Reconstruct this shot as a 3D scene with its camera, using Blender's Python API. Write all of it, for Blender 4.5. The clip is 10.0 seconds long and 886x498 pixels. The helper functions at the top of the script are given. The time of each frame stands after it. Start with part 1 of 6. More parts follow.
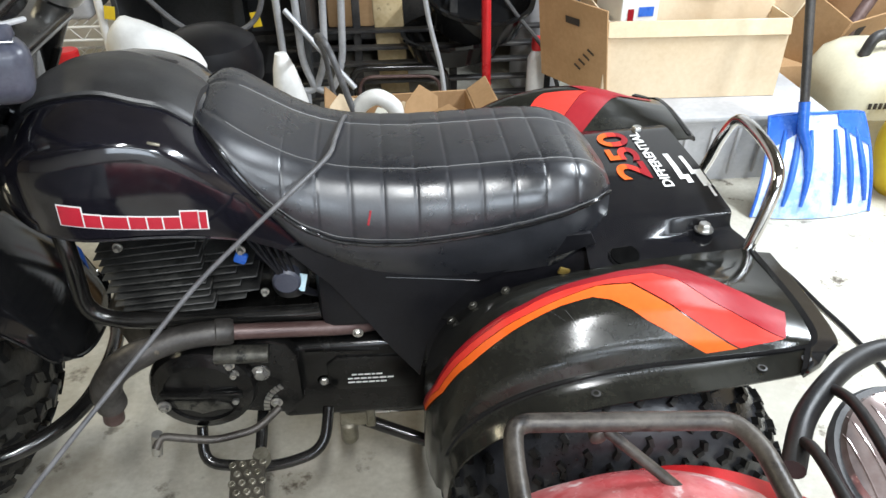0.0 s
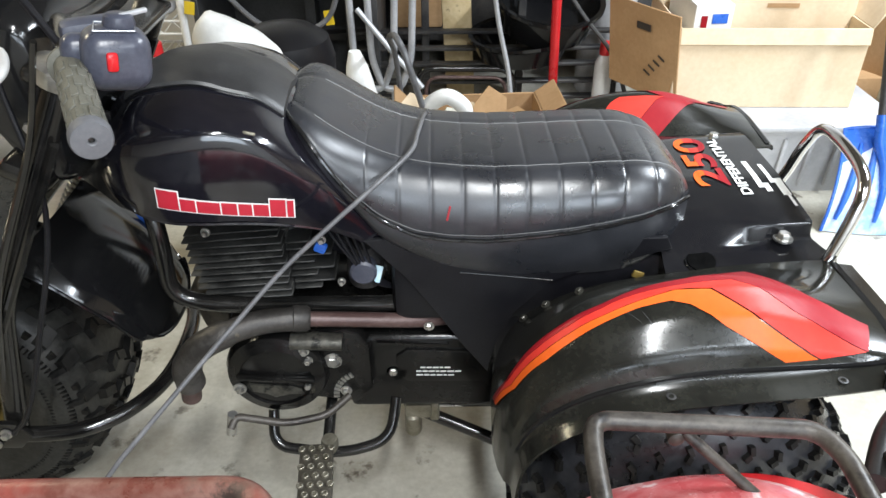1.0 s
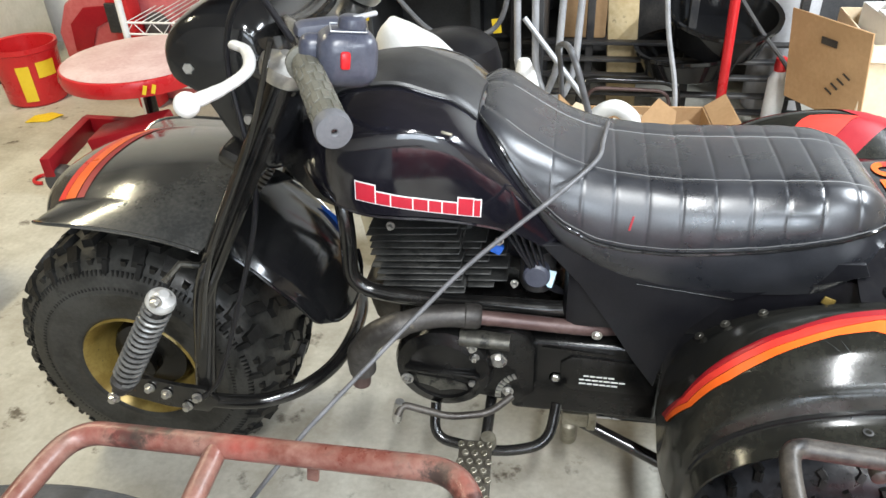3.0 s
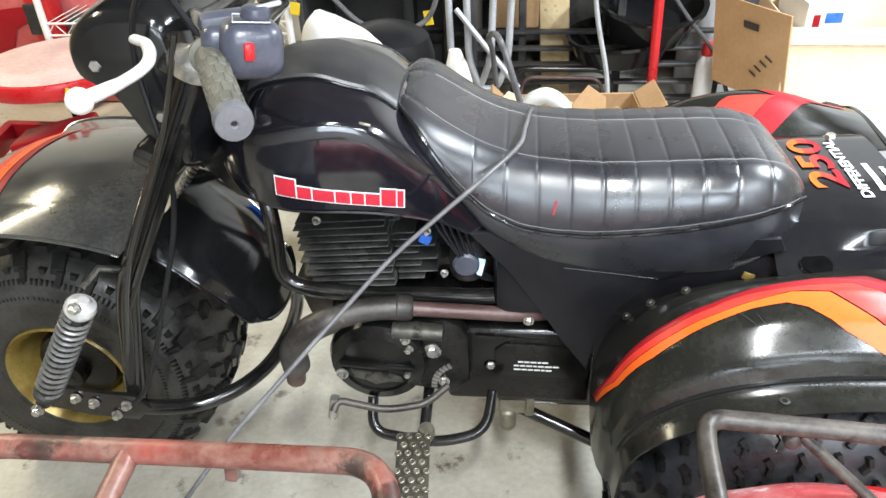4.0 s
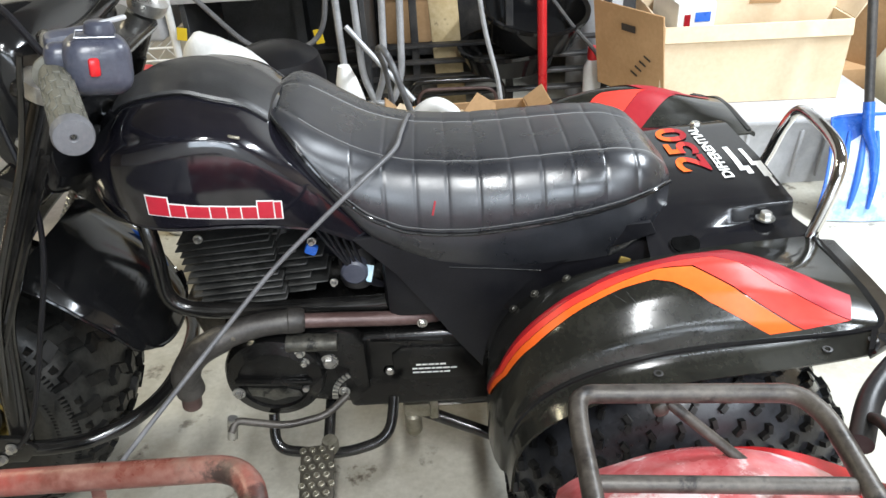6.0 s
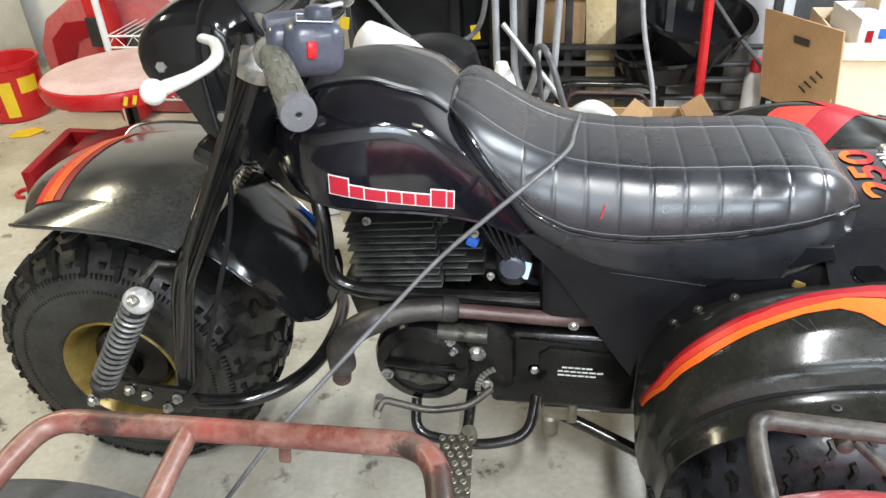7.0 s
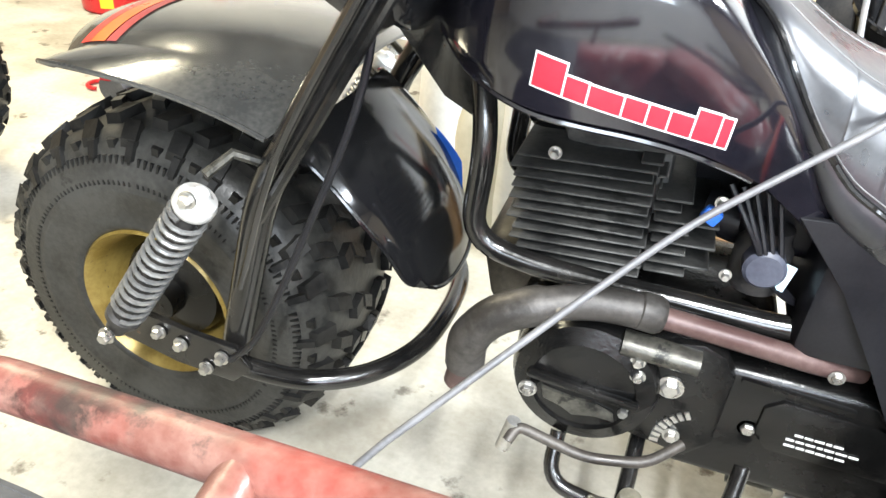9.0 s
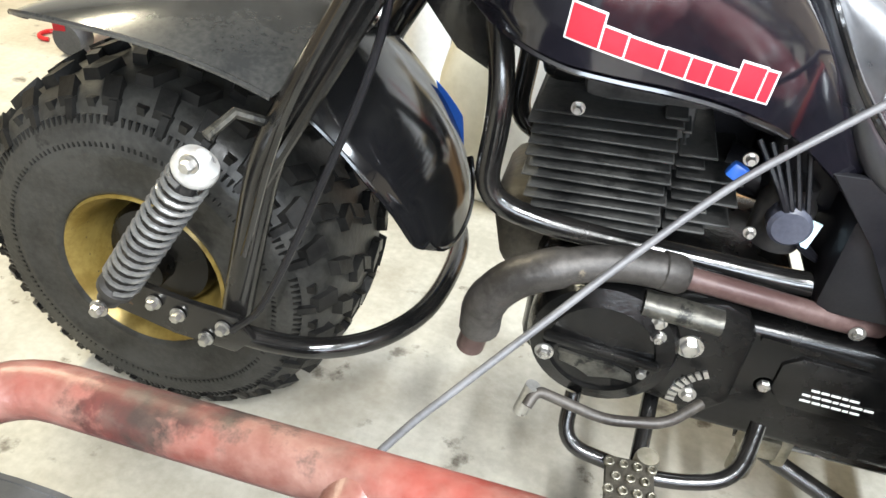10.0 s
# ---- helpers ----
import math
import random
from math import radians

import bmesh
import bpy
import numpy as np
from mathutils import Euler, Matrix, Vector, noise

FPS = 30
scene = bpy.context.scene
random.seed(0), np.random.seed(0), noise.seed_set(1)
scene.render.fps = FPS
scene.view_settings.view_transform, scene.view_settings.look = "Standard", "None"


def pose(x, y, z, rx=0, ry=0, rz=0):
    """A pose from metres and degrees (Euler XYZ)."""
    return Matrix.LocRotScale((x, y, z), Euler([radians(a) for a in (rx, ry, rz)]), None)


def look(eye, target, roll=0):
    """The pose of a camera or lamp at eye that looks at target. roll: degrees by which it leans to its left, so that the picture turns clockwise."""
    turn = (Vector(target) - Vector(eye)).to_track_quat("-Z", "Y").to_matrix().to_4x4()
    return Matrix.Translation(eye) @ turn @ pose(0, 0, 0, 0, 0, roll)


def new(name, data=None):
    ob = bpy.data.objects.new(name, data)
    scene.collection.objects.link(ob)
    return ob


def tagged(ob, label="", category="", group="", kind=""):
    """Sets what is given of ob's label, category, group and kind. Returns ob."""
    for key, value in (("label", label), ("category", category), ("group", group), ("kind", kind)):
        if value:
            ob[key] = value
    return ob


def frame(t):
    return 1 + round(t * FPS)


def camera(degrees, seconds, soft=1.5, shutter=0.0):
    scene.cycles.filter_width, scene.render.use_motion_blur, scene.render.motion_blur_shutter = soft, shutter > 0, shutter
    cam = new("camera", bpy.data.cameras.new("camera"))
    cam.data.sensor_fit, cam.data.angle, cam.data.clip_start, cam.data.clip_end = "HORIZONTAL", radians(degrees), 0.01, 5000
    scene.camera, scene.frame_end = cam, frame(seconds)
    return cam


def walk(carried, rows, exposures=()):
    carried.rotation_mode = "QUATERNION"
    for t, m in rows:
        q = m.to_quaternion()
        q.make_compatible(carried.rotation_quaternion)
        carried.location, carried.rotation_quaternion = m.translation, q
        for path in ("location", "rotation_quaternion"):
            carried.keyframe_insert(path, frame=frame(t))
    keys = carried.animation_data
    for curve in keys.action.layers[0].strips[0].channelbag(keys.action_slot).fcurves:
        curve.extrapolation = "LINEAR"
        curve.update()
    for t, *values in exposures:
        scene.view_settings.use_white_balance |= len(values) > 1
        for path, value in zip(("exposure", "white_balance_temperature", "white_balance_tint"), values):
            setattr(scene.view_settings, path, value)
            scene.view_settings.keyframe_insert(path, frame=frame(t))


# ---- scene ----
cam = camera(61.7, 10.0)
PATH = [
    (0, (0.125, 0.244, 1.206), (0.271, 1.893, 0.084), -0.3),
    (0.5, (0.084, 0.233, 1.209), (0.139, 1.895, 0.096), -0.5),
    (1, (0.081, 0.227, 1.208), (0.1, 1.886, 0.093), -0.3),
    (1.5, (0.094, 0.229, 1.211), (0.142, 1.895, 0.106), -0.8),
    (2, (0.059, 0.219, 1.209), (-0.02, 1.873, 0.086), -2.2),
    (2.5, (0.017, 0.206, 1.217), (-0.256, 1.862, 0.129), -2.7),
    (2.7, (0.007, 0.202, 1.215), (-0.323, 1.85, 0.131), -2.6),
    (3.8, (0.031, 0.205, 1.205), (-0.207, 1.853, 0.097), -2.3),
    (4, (0.046, 0.208, 1.202), (-0.152, 1.864, 0.098), -2.6),
    (4.5, (0.075, 0.205, 1.195), (-0.024, 1.873, 0.096), -3.0),
    (5, (0.099, 0.2, 1.192), (0.082, 1.867, 0.088), -3.1),
    (5.2, (0.114, 0.195, 1.19), (0.127, 1.866, 0.093), -3.5),
    (6.3, (0.101, 0.188, 1.186), (0.083, 1.88, 0.119), -3.3),
    (6.5, (0.081, 0.19, 1.199), (-0.035, 1.876, 0.128), -3.5),
    (7, (0.034, 0.179, 1.189), (-0.267, 1.85, 0.132), -3.2),
    (7.2, (0.032, 0.212, 1.181), (-0.335, 1.839, 0.077), -3.1),
    (7.5, (0.024, 0.229, 1.159), (-0.446, 1.851, 0.088), -4.4),
    (8, (0.06, 0.401, 1.053), (-0.469, 2.015, -0.004), -3.4),
    (8.2, (0.036, 0.434, 0.999), (-0.402, 2.086, -0.038), -2.4),
    (8.3, (0.015, 0.465, 0.995), (-0.423, 2.107, -0.059), -1.4),
    (8.5, (-0.037, 0.481, 0.962), (-0.421, 2.17, -0.039), 1.9),
    (8.7, (-0.091, 0.484, 0.928), (-0.471, 2.165, -0.087), 5.0),
    (9, (-0.184, 0.466, 0.919), (-0.629, 2.1, -0.145), 5.6),
    (9.4, (-0.241, 0.453, 0.915), (-0.724, 2.081, -0.137), 6.8),
    (9.5, (-0.248, 0.458, 0.911), (-0.703, 2.078, -0.166), 6.8),
    (9.7, (-0.254, 0.46, 0.906), (-0.649, 2.072, -0.206), 6.4),
    (10, (-0.252, 0.484, 0.905), (-0.559, 2.077, -0.257), 6.9),
]
walk(cam, [(t, look(eye, target, roll)) for t, eye, target, roll in PATH], [(0, -0.40, 6200, 10), (1.0, -0.27, 6200, 10), (2.0, -0.15, 6200, 10), (2.7, 0.0, 6200, 10), (3.8, 0.33, 6200, 10), (4.0, 0.31, 6200, 10), (4.5, 0.13, 6200, 10), (5.0, -0.03, 6200, 10), (6.3, -0.18, 6200, 10), (7.0, 0.06, 6200, 10), (7.8, 0.46, 6200, 10), (8.5, 0.88, 6200, 10), (9.0, 1.14, 6200, 10), (9.5, 0.88, 6200, 10), (10, 0.82, 6200, 10)])

# exposure, walls and lamps of the garage
world = bpy.data.worlds.new("garage_air")
world.use_nodes = True
world.node_tree.nodes["Background"].inputs[0].default_value = (0.75, 0.82, 1.0, 1)
world.node_tree.nodes["Background"].inputs[1].default_value = 0.02
scene.world = world


def tube_lamp(x, y, z, along, across, watts, colour=(0.96, 0.98, 1.0), turn=0.0, tilt=0.0):
    data = bpy.data.lights.new("ceiling_tube", "AREA")
    data.shape, data.size, data.size_y = "RECTANGLE", along, across
    data.energy, data.color = watts, colour
    lamp = new("ceiling_tube", data)
    lamp.matrix_world = pose(x, y, z, tilt, 0, turn)
    return lamp


tube_lamp(0.28, -0.50, 2.42, 0.12, 1.25, 88, (0.98, 0.98, 0.95))
tube_lamp(2.05, 1.75, 2.42, 0.12, 1.25, 175, (0.92, 0.97, 1.0))
tube_lamp(-2.3, 2.1, 2.42, 0.12, 1.25, 52, (1.0, 0.88, 0.60))
tube_lamp(1.80, -0.75, 2.42, 0.12, 1.25, 60, (0.90, 0.96, 1.0))
tube_lamp(1.60, -1.60, 2.42, 2.45, 0.12, 45, (0.88, 0.95, 1.0))
# area lamp added for the bluish sheen from behind; its window is unseen
data = bpy.data.lights.new("unseen_daylight", "AREA")
data.shape, data.size, data.size_y, data.energy, data.color = "RECTANGLE", 1.9, 0.85, 55, (0.82, 0.92, 1.0)
daylight = new("unseen_daylight", data)
daylight.matrix_world = pose(0.75, -2.33, 1.55, 90, 0, 0)

# ------------------------------------------------------------------ materials


def pbr(name, a, b, rough=0.5, metal=0.0, scale=6.0, fine=90.0, bump=0.05, coat=0.0, rvar=0.12, wear=None, wear_at=0.62, wear_scale=14.0, spec=0.5, stain=None):
    """Two colours mixed by large stains and a fine grain, with relief and, where given, worn patches of a third colour."""
    m = bpy.data.materials.new(name)
    m.use_nodes = True
    nt = m.node_tree
    bs = nt.nodes["Principled BSDF"]
    tc = nt.nodes.new("ShaderNodeTexCoord")

    def noise_at(sc, detail, rgh=0.6):
        n = nt.nodes.new("ShaderNodeTexNoise")
        n.inputs["Scale"].default_value, n.inputs["Detail"].default_value, n.inputs["Roughness"].default_value = sc, detail, rgh
        nt.links.new(tc.outputs["Object"], n.inputs["Vector"])
        return n.outputs["Fac"]

    big, small = noise_at(scale, 5), noise_at(fine, 3)
    mix = nt.nodes.new("ShaderNodeMix")
    mix.data_type = "RGBA"
    mix.inputs["A"].default_value, mix.inputs["B"].default_value = (*a, 1), (*b, 1)
    ramp = nt.nodes.new("ShaderNodeMapRange")
    ramp.inputs["From Min"].default_value, ramp.inputs["From Max"].default_value = 0.36, 0.66
    add = nt.nodes.new("ShaderNodeMath")
    add.operation = "MULTIPLY_ADD"
    nt.links.new(small, add.inputs[0])
    add.inputs[1].default_value = 0.45
    sub = nt.nodes.new("ShaderNodeMath")
    sub.operation = "SUBTRACT"
    nt.links.new(big, sub.inputs[0])
    sub.inputs[1].default_value = 0.22
    nt.links.new(sub.outputs[0], add.inputs[2])
    nt.links.new(add.outputs[0], ramp.inputs["Value"])
    nt.links.new(ramp.outputs["Result"], mix.inputs["Factor"])
    colour = mix.outputs["Result"]
    if wear:
        w = noise_at(wear_scale, 7, 0.7)
        step = nt.nodes.new("ShaderNodeMapRange")
        step.inputs["From Min"].default_value, step.inputs["From Max"].default_value = wear_at, wear_at + 0.06
        nt.links.new(w, step.inputs["Value"])
        over = nt.nodes.new("ShaderNodeMix")
        over.data_type = "RGBA"
        nt.links.new(colour, over.inputs["A"])
        over.inputs["B"].default_value = (*wear, 1)
        nt.links.new(step.outputs["Result"], over.inputs["Factor"])
        colour = over.outputs["Result"]
    for tint, sc, lo, hi, much in stain or ():
        soft = nt.nodes.new("ShaderNodeMapRange")
        soft.inputs["From Min"].default_value, soft.inputs["From Max"].default_value, soft.inputs["To Max"].default_value = lo, hi, much
        nt.links.new(noise_at(sc, 6, 0.62), soft.inputs["Value"])
        over = nt.nodes.new("ShaderNodeMix")
        over.data_type = "RGBA"
        nt.links.new(colour, over.inputs["A"])
        over.inputs["B"].default_value = (*tint, 1)
        nt.links.new(soft.outputs["Result"], over.inputs["Factor"])
        colour = over.outputs["Result"]
    nt.links.new(colour, bs.inputs["Base Color"])
    rr = nt.nodes.new("ShaderNodeMapRange")
    rr.inputs["From Min"].default_value, rr.inputs["From Max"].default_value = 0.3, 0.7
    rr.inputs["To Min"].default_value, rr.inputs["To Max"].default_value = max(0.02, rough - rvar), min(1, rough + rvar)
    nt.links.new(big, rr.inputs["Value"])
    nt.links.new(rr.outputs["Result"], bs.inputs["Roughness"])
    bs.inputs["Metallic"].default_value = metal
    bs.inputs["Coat Weight"].default_value = coat
    bs.inputs["Coat Roughness"].default_value = 0.08
    bs.inputs["Specular IOR Level"].default_value = spec
    if bump:
        bp = nt.nodes.new("ShaderNodeBump")
        bp.inputs["Strength"].default_value, bp.inputs["Distance"].default_value = bump, 0.004
        nt.links.new(small, bp.inputs["Height"])
        nt.links.new(bp.outputs["Normal"], bs.inputs["Normal"])
    return m


M = {}
M["concrete"] = pbr("concrete_floor", (0.41, 0.39, 0.33), (0.56, 0.54, 0.47), 0.60, scale=2.6, fine=70, bump=0.12, wear=(0.11, 0.085, 0.06), wear_at=0.625, wear_scale=5.5, stain=(((0.20, 0.165, 0.11), 1.9, 0.47, 0.68, 0.78), ((0.09, 0.075, 0.055), 11.0, 0.61, 0.69, 0.75)))
# unseen walls, kept dark so glossy black parts reflect less
M["unseenwall"] = pbr("dark_unseen_wall", (0.22, 0.17, 0.11), (0.30, 0.24, 0.17), 0.7, scale=3, fine=50, bump=0.06)
M["wall"] = pbr("painted_wall", (0.70, 0.71, 0.72), (0.80, 0.80, 0.79), 0.8, scale=2, fine=40, bump=0.05)
M["gloss"] = pbr("black_gloss_plastic", (0.006, 0.006, 0.007), (0.012, 0.012, 0.012), 0.12, scale=5, fine=160, bump=0.003, rvar=0.05)
M["deckplastic"] = pbr("black_deck_plastic", (0.007, 0.007, 0.009), (0.014, 0.014, 0.015), 0.15, scale=5, fine=160, bump=0.004, rvar=0.05)
M["tankpaint"] = pbr("black_tank_paint", (0.006, 0.006, 0.009), (0.011, 0.010, 0.014), 0.12, scale=5, fine=140, bump=0.006, rvar=0.05, coat=0.5)
M["satin"] = pbr("black_satin_plastic", (0.006, 0.006, 0.008), (0.012, 0.012, 0.014), 0.40, scale=7, fine=260, bump=0.05, spec=0.3)
M["vinyl"] = pbr("black_seat_vinyl", (0.013, 0.014, 0.017), (0.024, 0.025, 0.030), 0.31, scale=10, fine=260, bump=0.03, rvar=0.12, spec=0.8)
M["cover"] = pbr("matt_black_cover_vinyl", (0.020, 0.020, 0.021), (0.034, 0.034, 0.035), 0.46, scale=9, fine=240, bump=0.05, spec=0.6)
M["thread"] = pbr("grey_thread", (0.09, 0.09, 0.09), (0.15, 0.15, 0.15), 0.7, fine=500, bump=0.1)
M["rubber"] = pbr("tyre_rubber", (0.005, 0.005, 0.005), (0.015, 0.0145, 0.0135), 0.40, scale=11, fine=120, bump=0.16, wear=(0.028, 0.026, 0.022), wear_at=0.61, wear_scale=7, spec=0.25)
M["blacksteel"] = pbr("black_painted_steel", (0.006, 0.006, 0.006), (0.014, 0.013, 0.012), 0.17, scale=20, fine=200, bump=0.04, spec=0.7, wear=(0.13, 0.07, 0.035), wear_at=0.67, wear_scale=26)
# black without sheen, painting the shade inside a hole
M["holeshade"] = pbr("hole_shade_black", (0.003, 0.003, 0.003), (0.006, 0.006, 0.006), 0.9, bump=0.0, spec=0.0)
M["paleblue"] = pbr("pale_blue_paper", (0.42, 0.66, 0.78), (0.62, 0.78, 0.84), 0.6, scale=30, fine=200, bump=0.05)
M["engine"] = pbr("black_engine_enamel", (0.0035, 0.0035, 0.0035), (0.009, 0.0085, 0.008), 0.24, scale=16, fine=160, bump=0.10, spec=0.35, wear=(0.10, 0.085, 0.06), wear_at=0.70, wear_scale=22)
M["alloy"] = pbr("dull_cast_alloy", (0.036, 0.034, 0.030), (0.10, 0.096, 0.080), 0.36, metal=0.5, scale=18, fine=180, bump=0.14, wear=(0.016, 0.016, 0.014), wear_at=0.54, wear_scale=40)
M["fin"] = pbr("black_fin_metal", (0.015, 0.015, 0.015), (0.055, 0.054, 0.050), 0.55, scale=14, fine=140, bump=0.14, wear=(0.012, 0.012, 0.011), wear_at=0.56, wear_scale=18)
M["chrome"] = pbr("chrome", (0.62, 0.62, 0.62), (0.72, 0.72, 0.72), 0.10, metal=1.0, scale=12, fine=200, bump=0.01, rvar=0.06, wear=(0.25, 0.15, 0.09), wear_at=0.72)
M["zinc"] = pbr("zinc_steel", (0.45, 0.44, 0.42), (0.62, 0.61, 0.58), 0.34, metal=0.9, scale=30, fine=200, bump=0.05)
M["white_lever"] = pbr("bare_alloy_lever", (0.62, 0.62, 0.61), (0.76, 0.76, 0.74), 0.38, metal=0.35, fine=150, bump=0.05)
M["gold"] = pbr("gold_rim_paint", (0.22, 0.15, 0.035), (0.34, 0.25, 0.07), 0.4, metal=0.35, scale=18, fine=120, bump=0.06, wear=(0.07, 0.045, 0.02), wear_at=0.63, wear_scale=16)
M["grip"] = pbr("grey_grip_rubber", (0.070, 0.069, 0.055), (0.120, 0.117, 0.096), 0.62, scale=18, fine=220, bump=0.15)
M["gripend"] = pbr("worn_grip_end_rubber", (0.085, 0.087, 0.095), (0.12, 0.12, 0.13), 0.6, fine=220, bump=0.1)
M["switch"] = pbr("dark_grey_switch_plastic", (0.040, 0.043, 0.062), (0.070, 0.075, 0.100), 0.36, scale=12, fine=200, bump=0.04)
M["redplastic"] = pbr("red_plastic", (0.50, 0.012, 0.016), (0.58, 0.025, 0.028), 0.32, fine=120, bump=0.02)
M["emblem"] = pbr("red_emblem_film", (0.40, 0.014, 0.030), (0.46, 0.022, 0.040), 0.3, fine=120, bump=0.01)
M["dred"] = pbr("dark_red_decal", (0.25, 0.007, 0.014), (0.30, 0.012, 0.018), 0.38, fine=90, bump=0.006, spec=0.22)
M["lred"] = pbr("red_decal", (0.58, 0.034, 0.024), (0.64, 0.045, 0.030), 0.38, fine=90, bump=0.006, spec=0.22)
M["orange"] = pbr("orange_decal", (0.72, 0.105, 0.012), (0.78, 0.130, 0.016), 0.38, fine=90, bump=0.006, spec=0.22)
M["white"] = pbr("white_decal", (0.72, 0.72, 0.70), (0.80, 0.80, 0.78), 0.4, fine=90, bump=0.01)
M["whiteplastic"] = pbr("white_plastic", (0.70, 0.70, 0.68), (0.82, 0.82, 0.80), 0.5, scale=9, fine=60, bump=0.05)
M["rustred"] = pbr("rusty_red_painted_tube", (0.115, 0.037, 0.027), (0.205, 0.112, 0.088), 0.36, scale=18, fine=120, bump=0.16, wear=(0.032, 0.020, 0.016), wear_at=0.545, wear_scale=9, stain=(((0.34, 0.045, 0.036), 7.0, 0.58, 0.70, 0.35), ((0.10, 0.07, 0.055), 26.0, 0.55, 0.68, 0.6)))
M["bareTube"] = pbr("bare_worn_tube", (0.030, 0.025, 0.021), (0.085, 0.075, 0.064), 0.45, metal=0.25, scale=12, fine=150, bump=0.12, wear=(0.012, 0.010, 0.009), wear_at=0.55)
M["fadedred"] = pbr("sun_faded_red_plastic", (0.42, 0.07, 0.075), (0.58, 0.24, 0.24), 0.34, scale=7, fine=60, bump=0.06, wear=(0.68, 0.52, 0.52), wear_at=0.545, wear_scale=14)
M["blackplastic"] = pbr("scuffed_black_plastic", (0.035, 0.037, 0.040), (0.07, 0.07, 0.072), 0.5, scale=8, fine=160, bump=0.06, wear=(0.16, 0.16, 0.16), wear_at=0.70, wear_scale=20)
M["guard"] = pbr("dull_black_enamel", (0.008, 0.008, 0.009), (0.018, 0.017, 0.016), 0.46, scale=9, fine=160, bump=0.08, spec=0.3, wear=(0.08, 0.08, 0.08), wear_at=0.72, wear_scale=20)
# unseen ceiling, kept dark for the same reflections
M["ceiling"] = pbr("dark_unseen_ceiling", (0.11, 0.10, 0.085), (0.17, 0.155, 0.135), 0.85, scale=3, fine=50, bump=0.06)
M["coil"] = pbr("grey_spring_steel", (0.20, 0.20, 0.20), (0.31, 0.31, 0.30), 0.36, metal=0.6, scale=30, fine=200, bump=0.05)
M["dusty"] = pbr("dusty_black_plastic", (0.026, 0.027, 0.027), (0.056, 0.056, 0.053), 0.17, scale=9, fine=160, bump=0.006, rvar=0.08, coat=0.5)
M["dustpink"] = pbr("dusty_pink_vinyl", (0.50, 0.33, 0.33), (0.62, 0.47, 0.47), 0.6, scale=8, fine=80, bump=0.03)
# pale tones hold white glare on the blade besides real scraping
M["shovelblade"] = pbr("scraped_and_glared_blue", (0.30, 0.48, 0.84), (0.76, 0.84, 0.94), 0.26, scale=5, fine=40, bump=0.02)
M["fender"] = pbr("scuffed_black_fender_plastic", (0.009, 0.009, 0.008), (0.020, 0.020, 0.016), 0.17, scale=7, fine=150, bump=0.008, rvar=0.08, wear=(0.06, 0.056, 0.046), wear_at=0.70, wear_scale=22)
M["dustyrubber"] = pbr("dusty_grey_rubber", (0.013, 0.013, 0.012), (0.042, 0.041, 0.037), 0.44, scale=9, fine=120, bump=0.14, wear=(0.009, 0.009, 0.008), wear_at=0.62, wear_scale=12, spec=0.4)
M["machinered"] = pbr("faded_red_machine_paint", (0.40, 0.065, 0.07), (0.50, 0.14, 0.14), 0.4, scale=4, fine=60, bump=0.04)
M["seamthread"] = pbr("pale_grey_thread", (0.13, 0.13, 0.13), (0.24, 0.24, 0.24), 0.7, fine=500, bump=0.1)
M["tyregrey"] = pbr("dusty_glossy_tyre_carcass", (0.012, 0.013, 0.015), (0.034, 0.036, 0.042), 0.30, scale=8, fine=140, bump=0.10)
M["card"] = pbr("brown_cardboard", (0.36, 0.215, 0.10), (0.45, 0.28, 0.14), 0.85, scale=5, fine=70, bump=0.05)
# pale scraps; on the large box the strong light is in this colour
M["cardlight"] = pbr("pale_and_blown_cardboard", (0.64, 0.50, 0.33), (0.72, 0.59, 0.42), 0.85, scale=4, fine=70, bump=0.05)
M["ink"] = pbr("black_ink", (0.02, 0.015, 0.012), (0.05, 0.04, 0.03), 0.8, bump=0.0)
M["bluescoop"] = pbr("blue_plastic", (0.025, 0.11, 0.50), (0.04, 0.16, 0.62), 0.30, scale=7, fine=80, bump=0.02, wear=(0.55, 0.62, 0.72), wear_at=0.66, wear_scale=16)
M["greybin"] = pbr("grey_plastic", (0.38, 0.38, 0.39), (0.48, 0.48, 0.49), 0.5, scale=6, fine=60, bump=0.03)
M["yellowbag"] = pbr("yellow_plastic", (0.75, 0.52, 0.02), (0.82, 0.60, 0.03), 0.4, scale=6, fine=60, bump=0.05)
M["beige"] = pbr("beige_plastic", (0.50, 0.46, 0.33), (0.58, 0.54, 0.40), 0.5, scale=6, fine=90, bump=0.04)
M["wood"] = pbr("pale_wood", (0.46, 0.34, 0.17), (0.60, 0.48, 0.28), 0.65, scale=9, fine=60, bump=0.1, wear=(0.20, 0.14, 0.07), wear_at=0.60, wear_scale=9)
M["greytube"] = pbr("grey_painted_tube", (0.36, 0.37, 0.39), (0.50, 0.51, 0.53), 0.35, metal=0.3, scale=10, fine=120, bump=0.03)
M["darkmetal"] = pbr("dark_metal", (0.03, 0.03, 0.032), (0.07, 0.065, 0.06), 0.5, metal=0.4, scale=10, fine=120, bump=0.08)
M["cable"] = pbr("grey_cable_sheath", (0.085, 0.085, 0.090), (0.14, 0.14, 0.145), 0.45, scale=20, fine=200, bump=0.03)
M["glass"] = pbr("ribbed_headlamp_glass", (0.24, 0.18, 0.17), (0.36, 0.31, 0.30), 0.10, metal=0.5, scale=10, fine=60, bump=0.02)
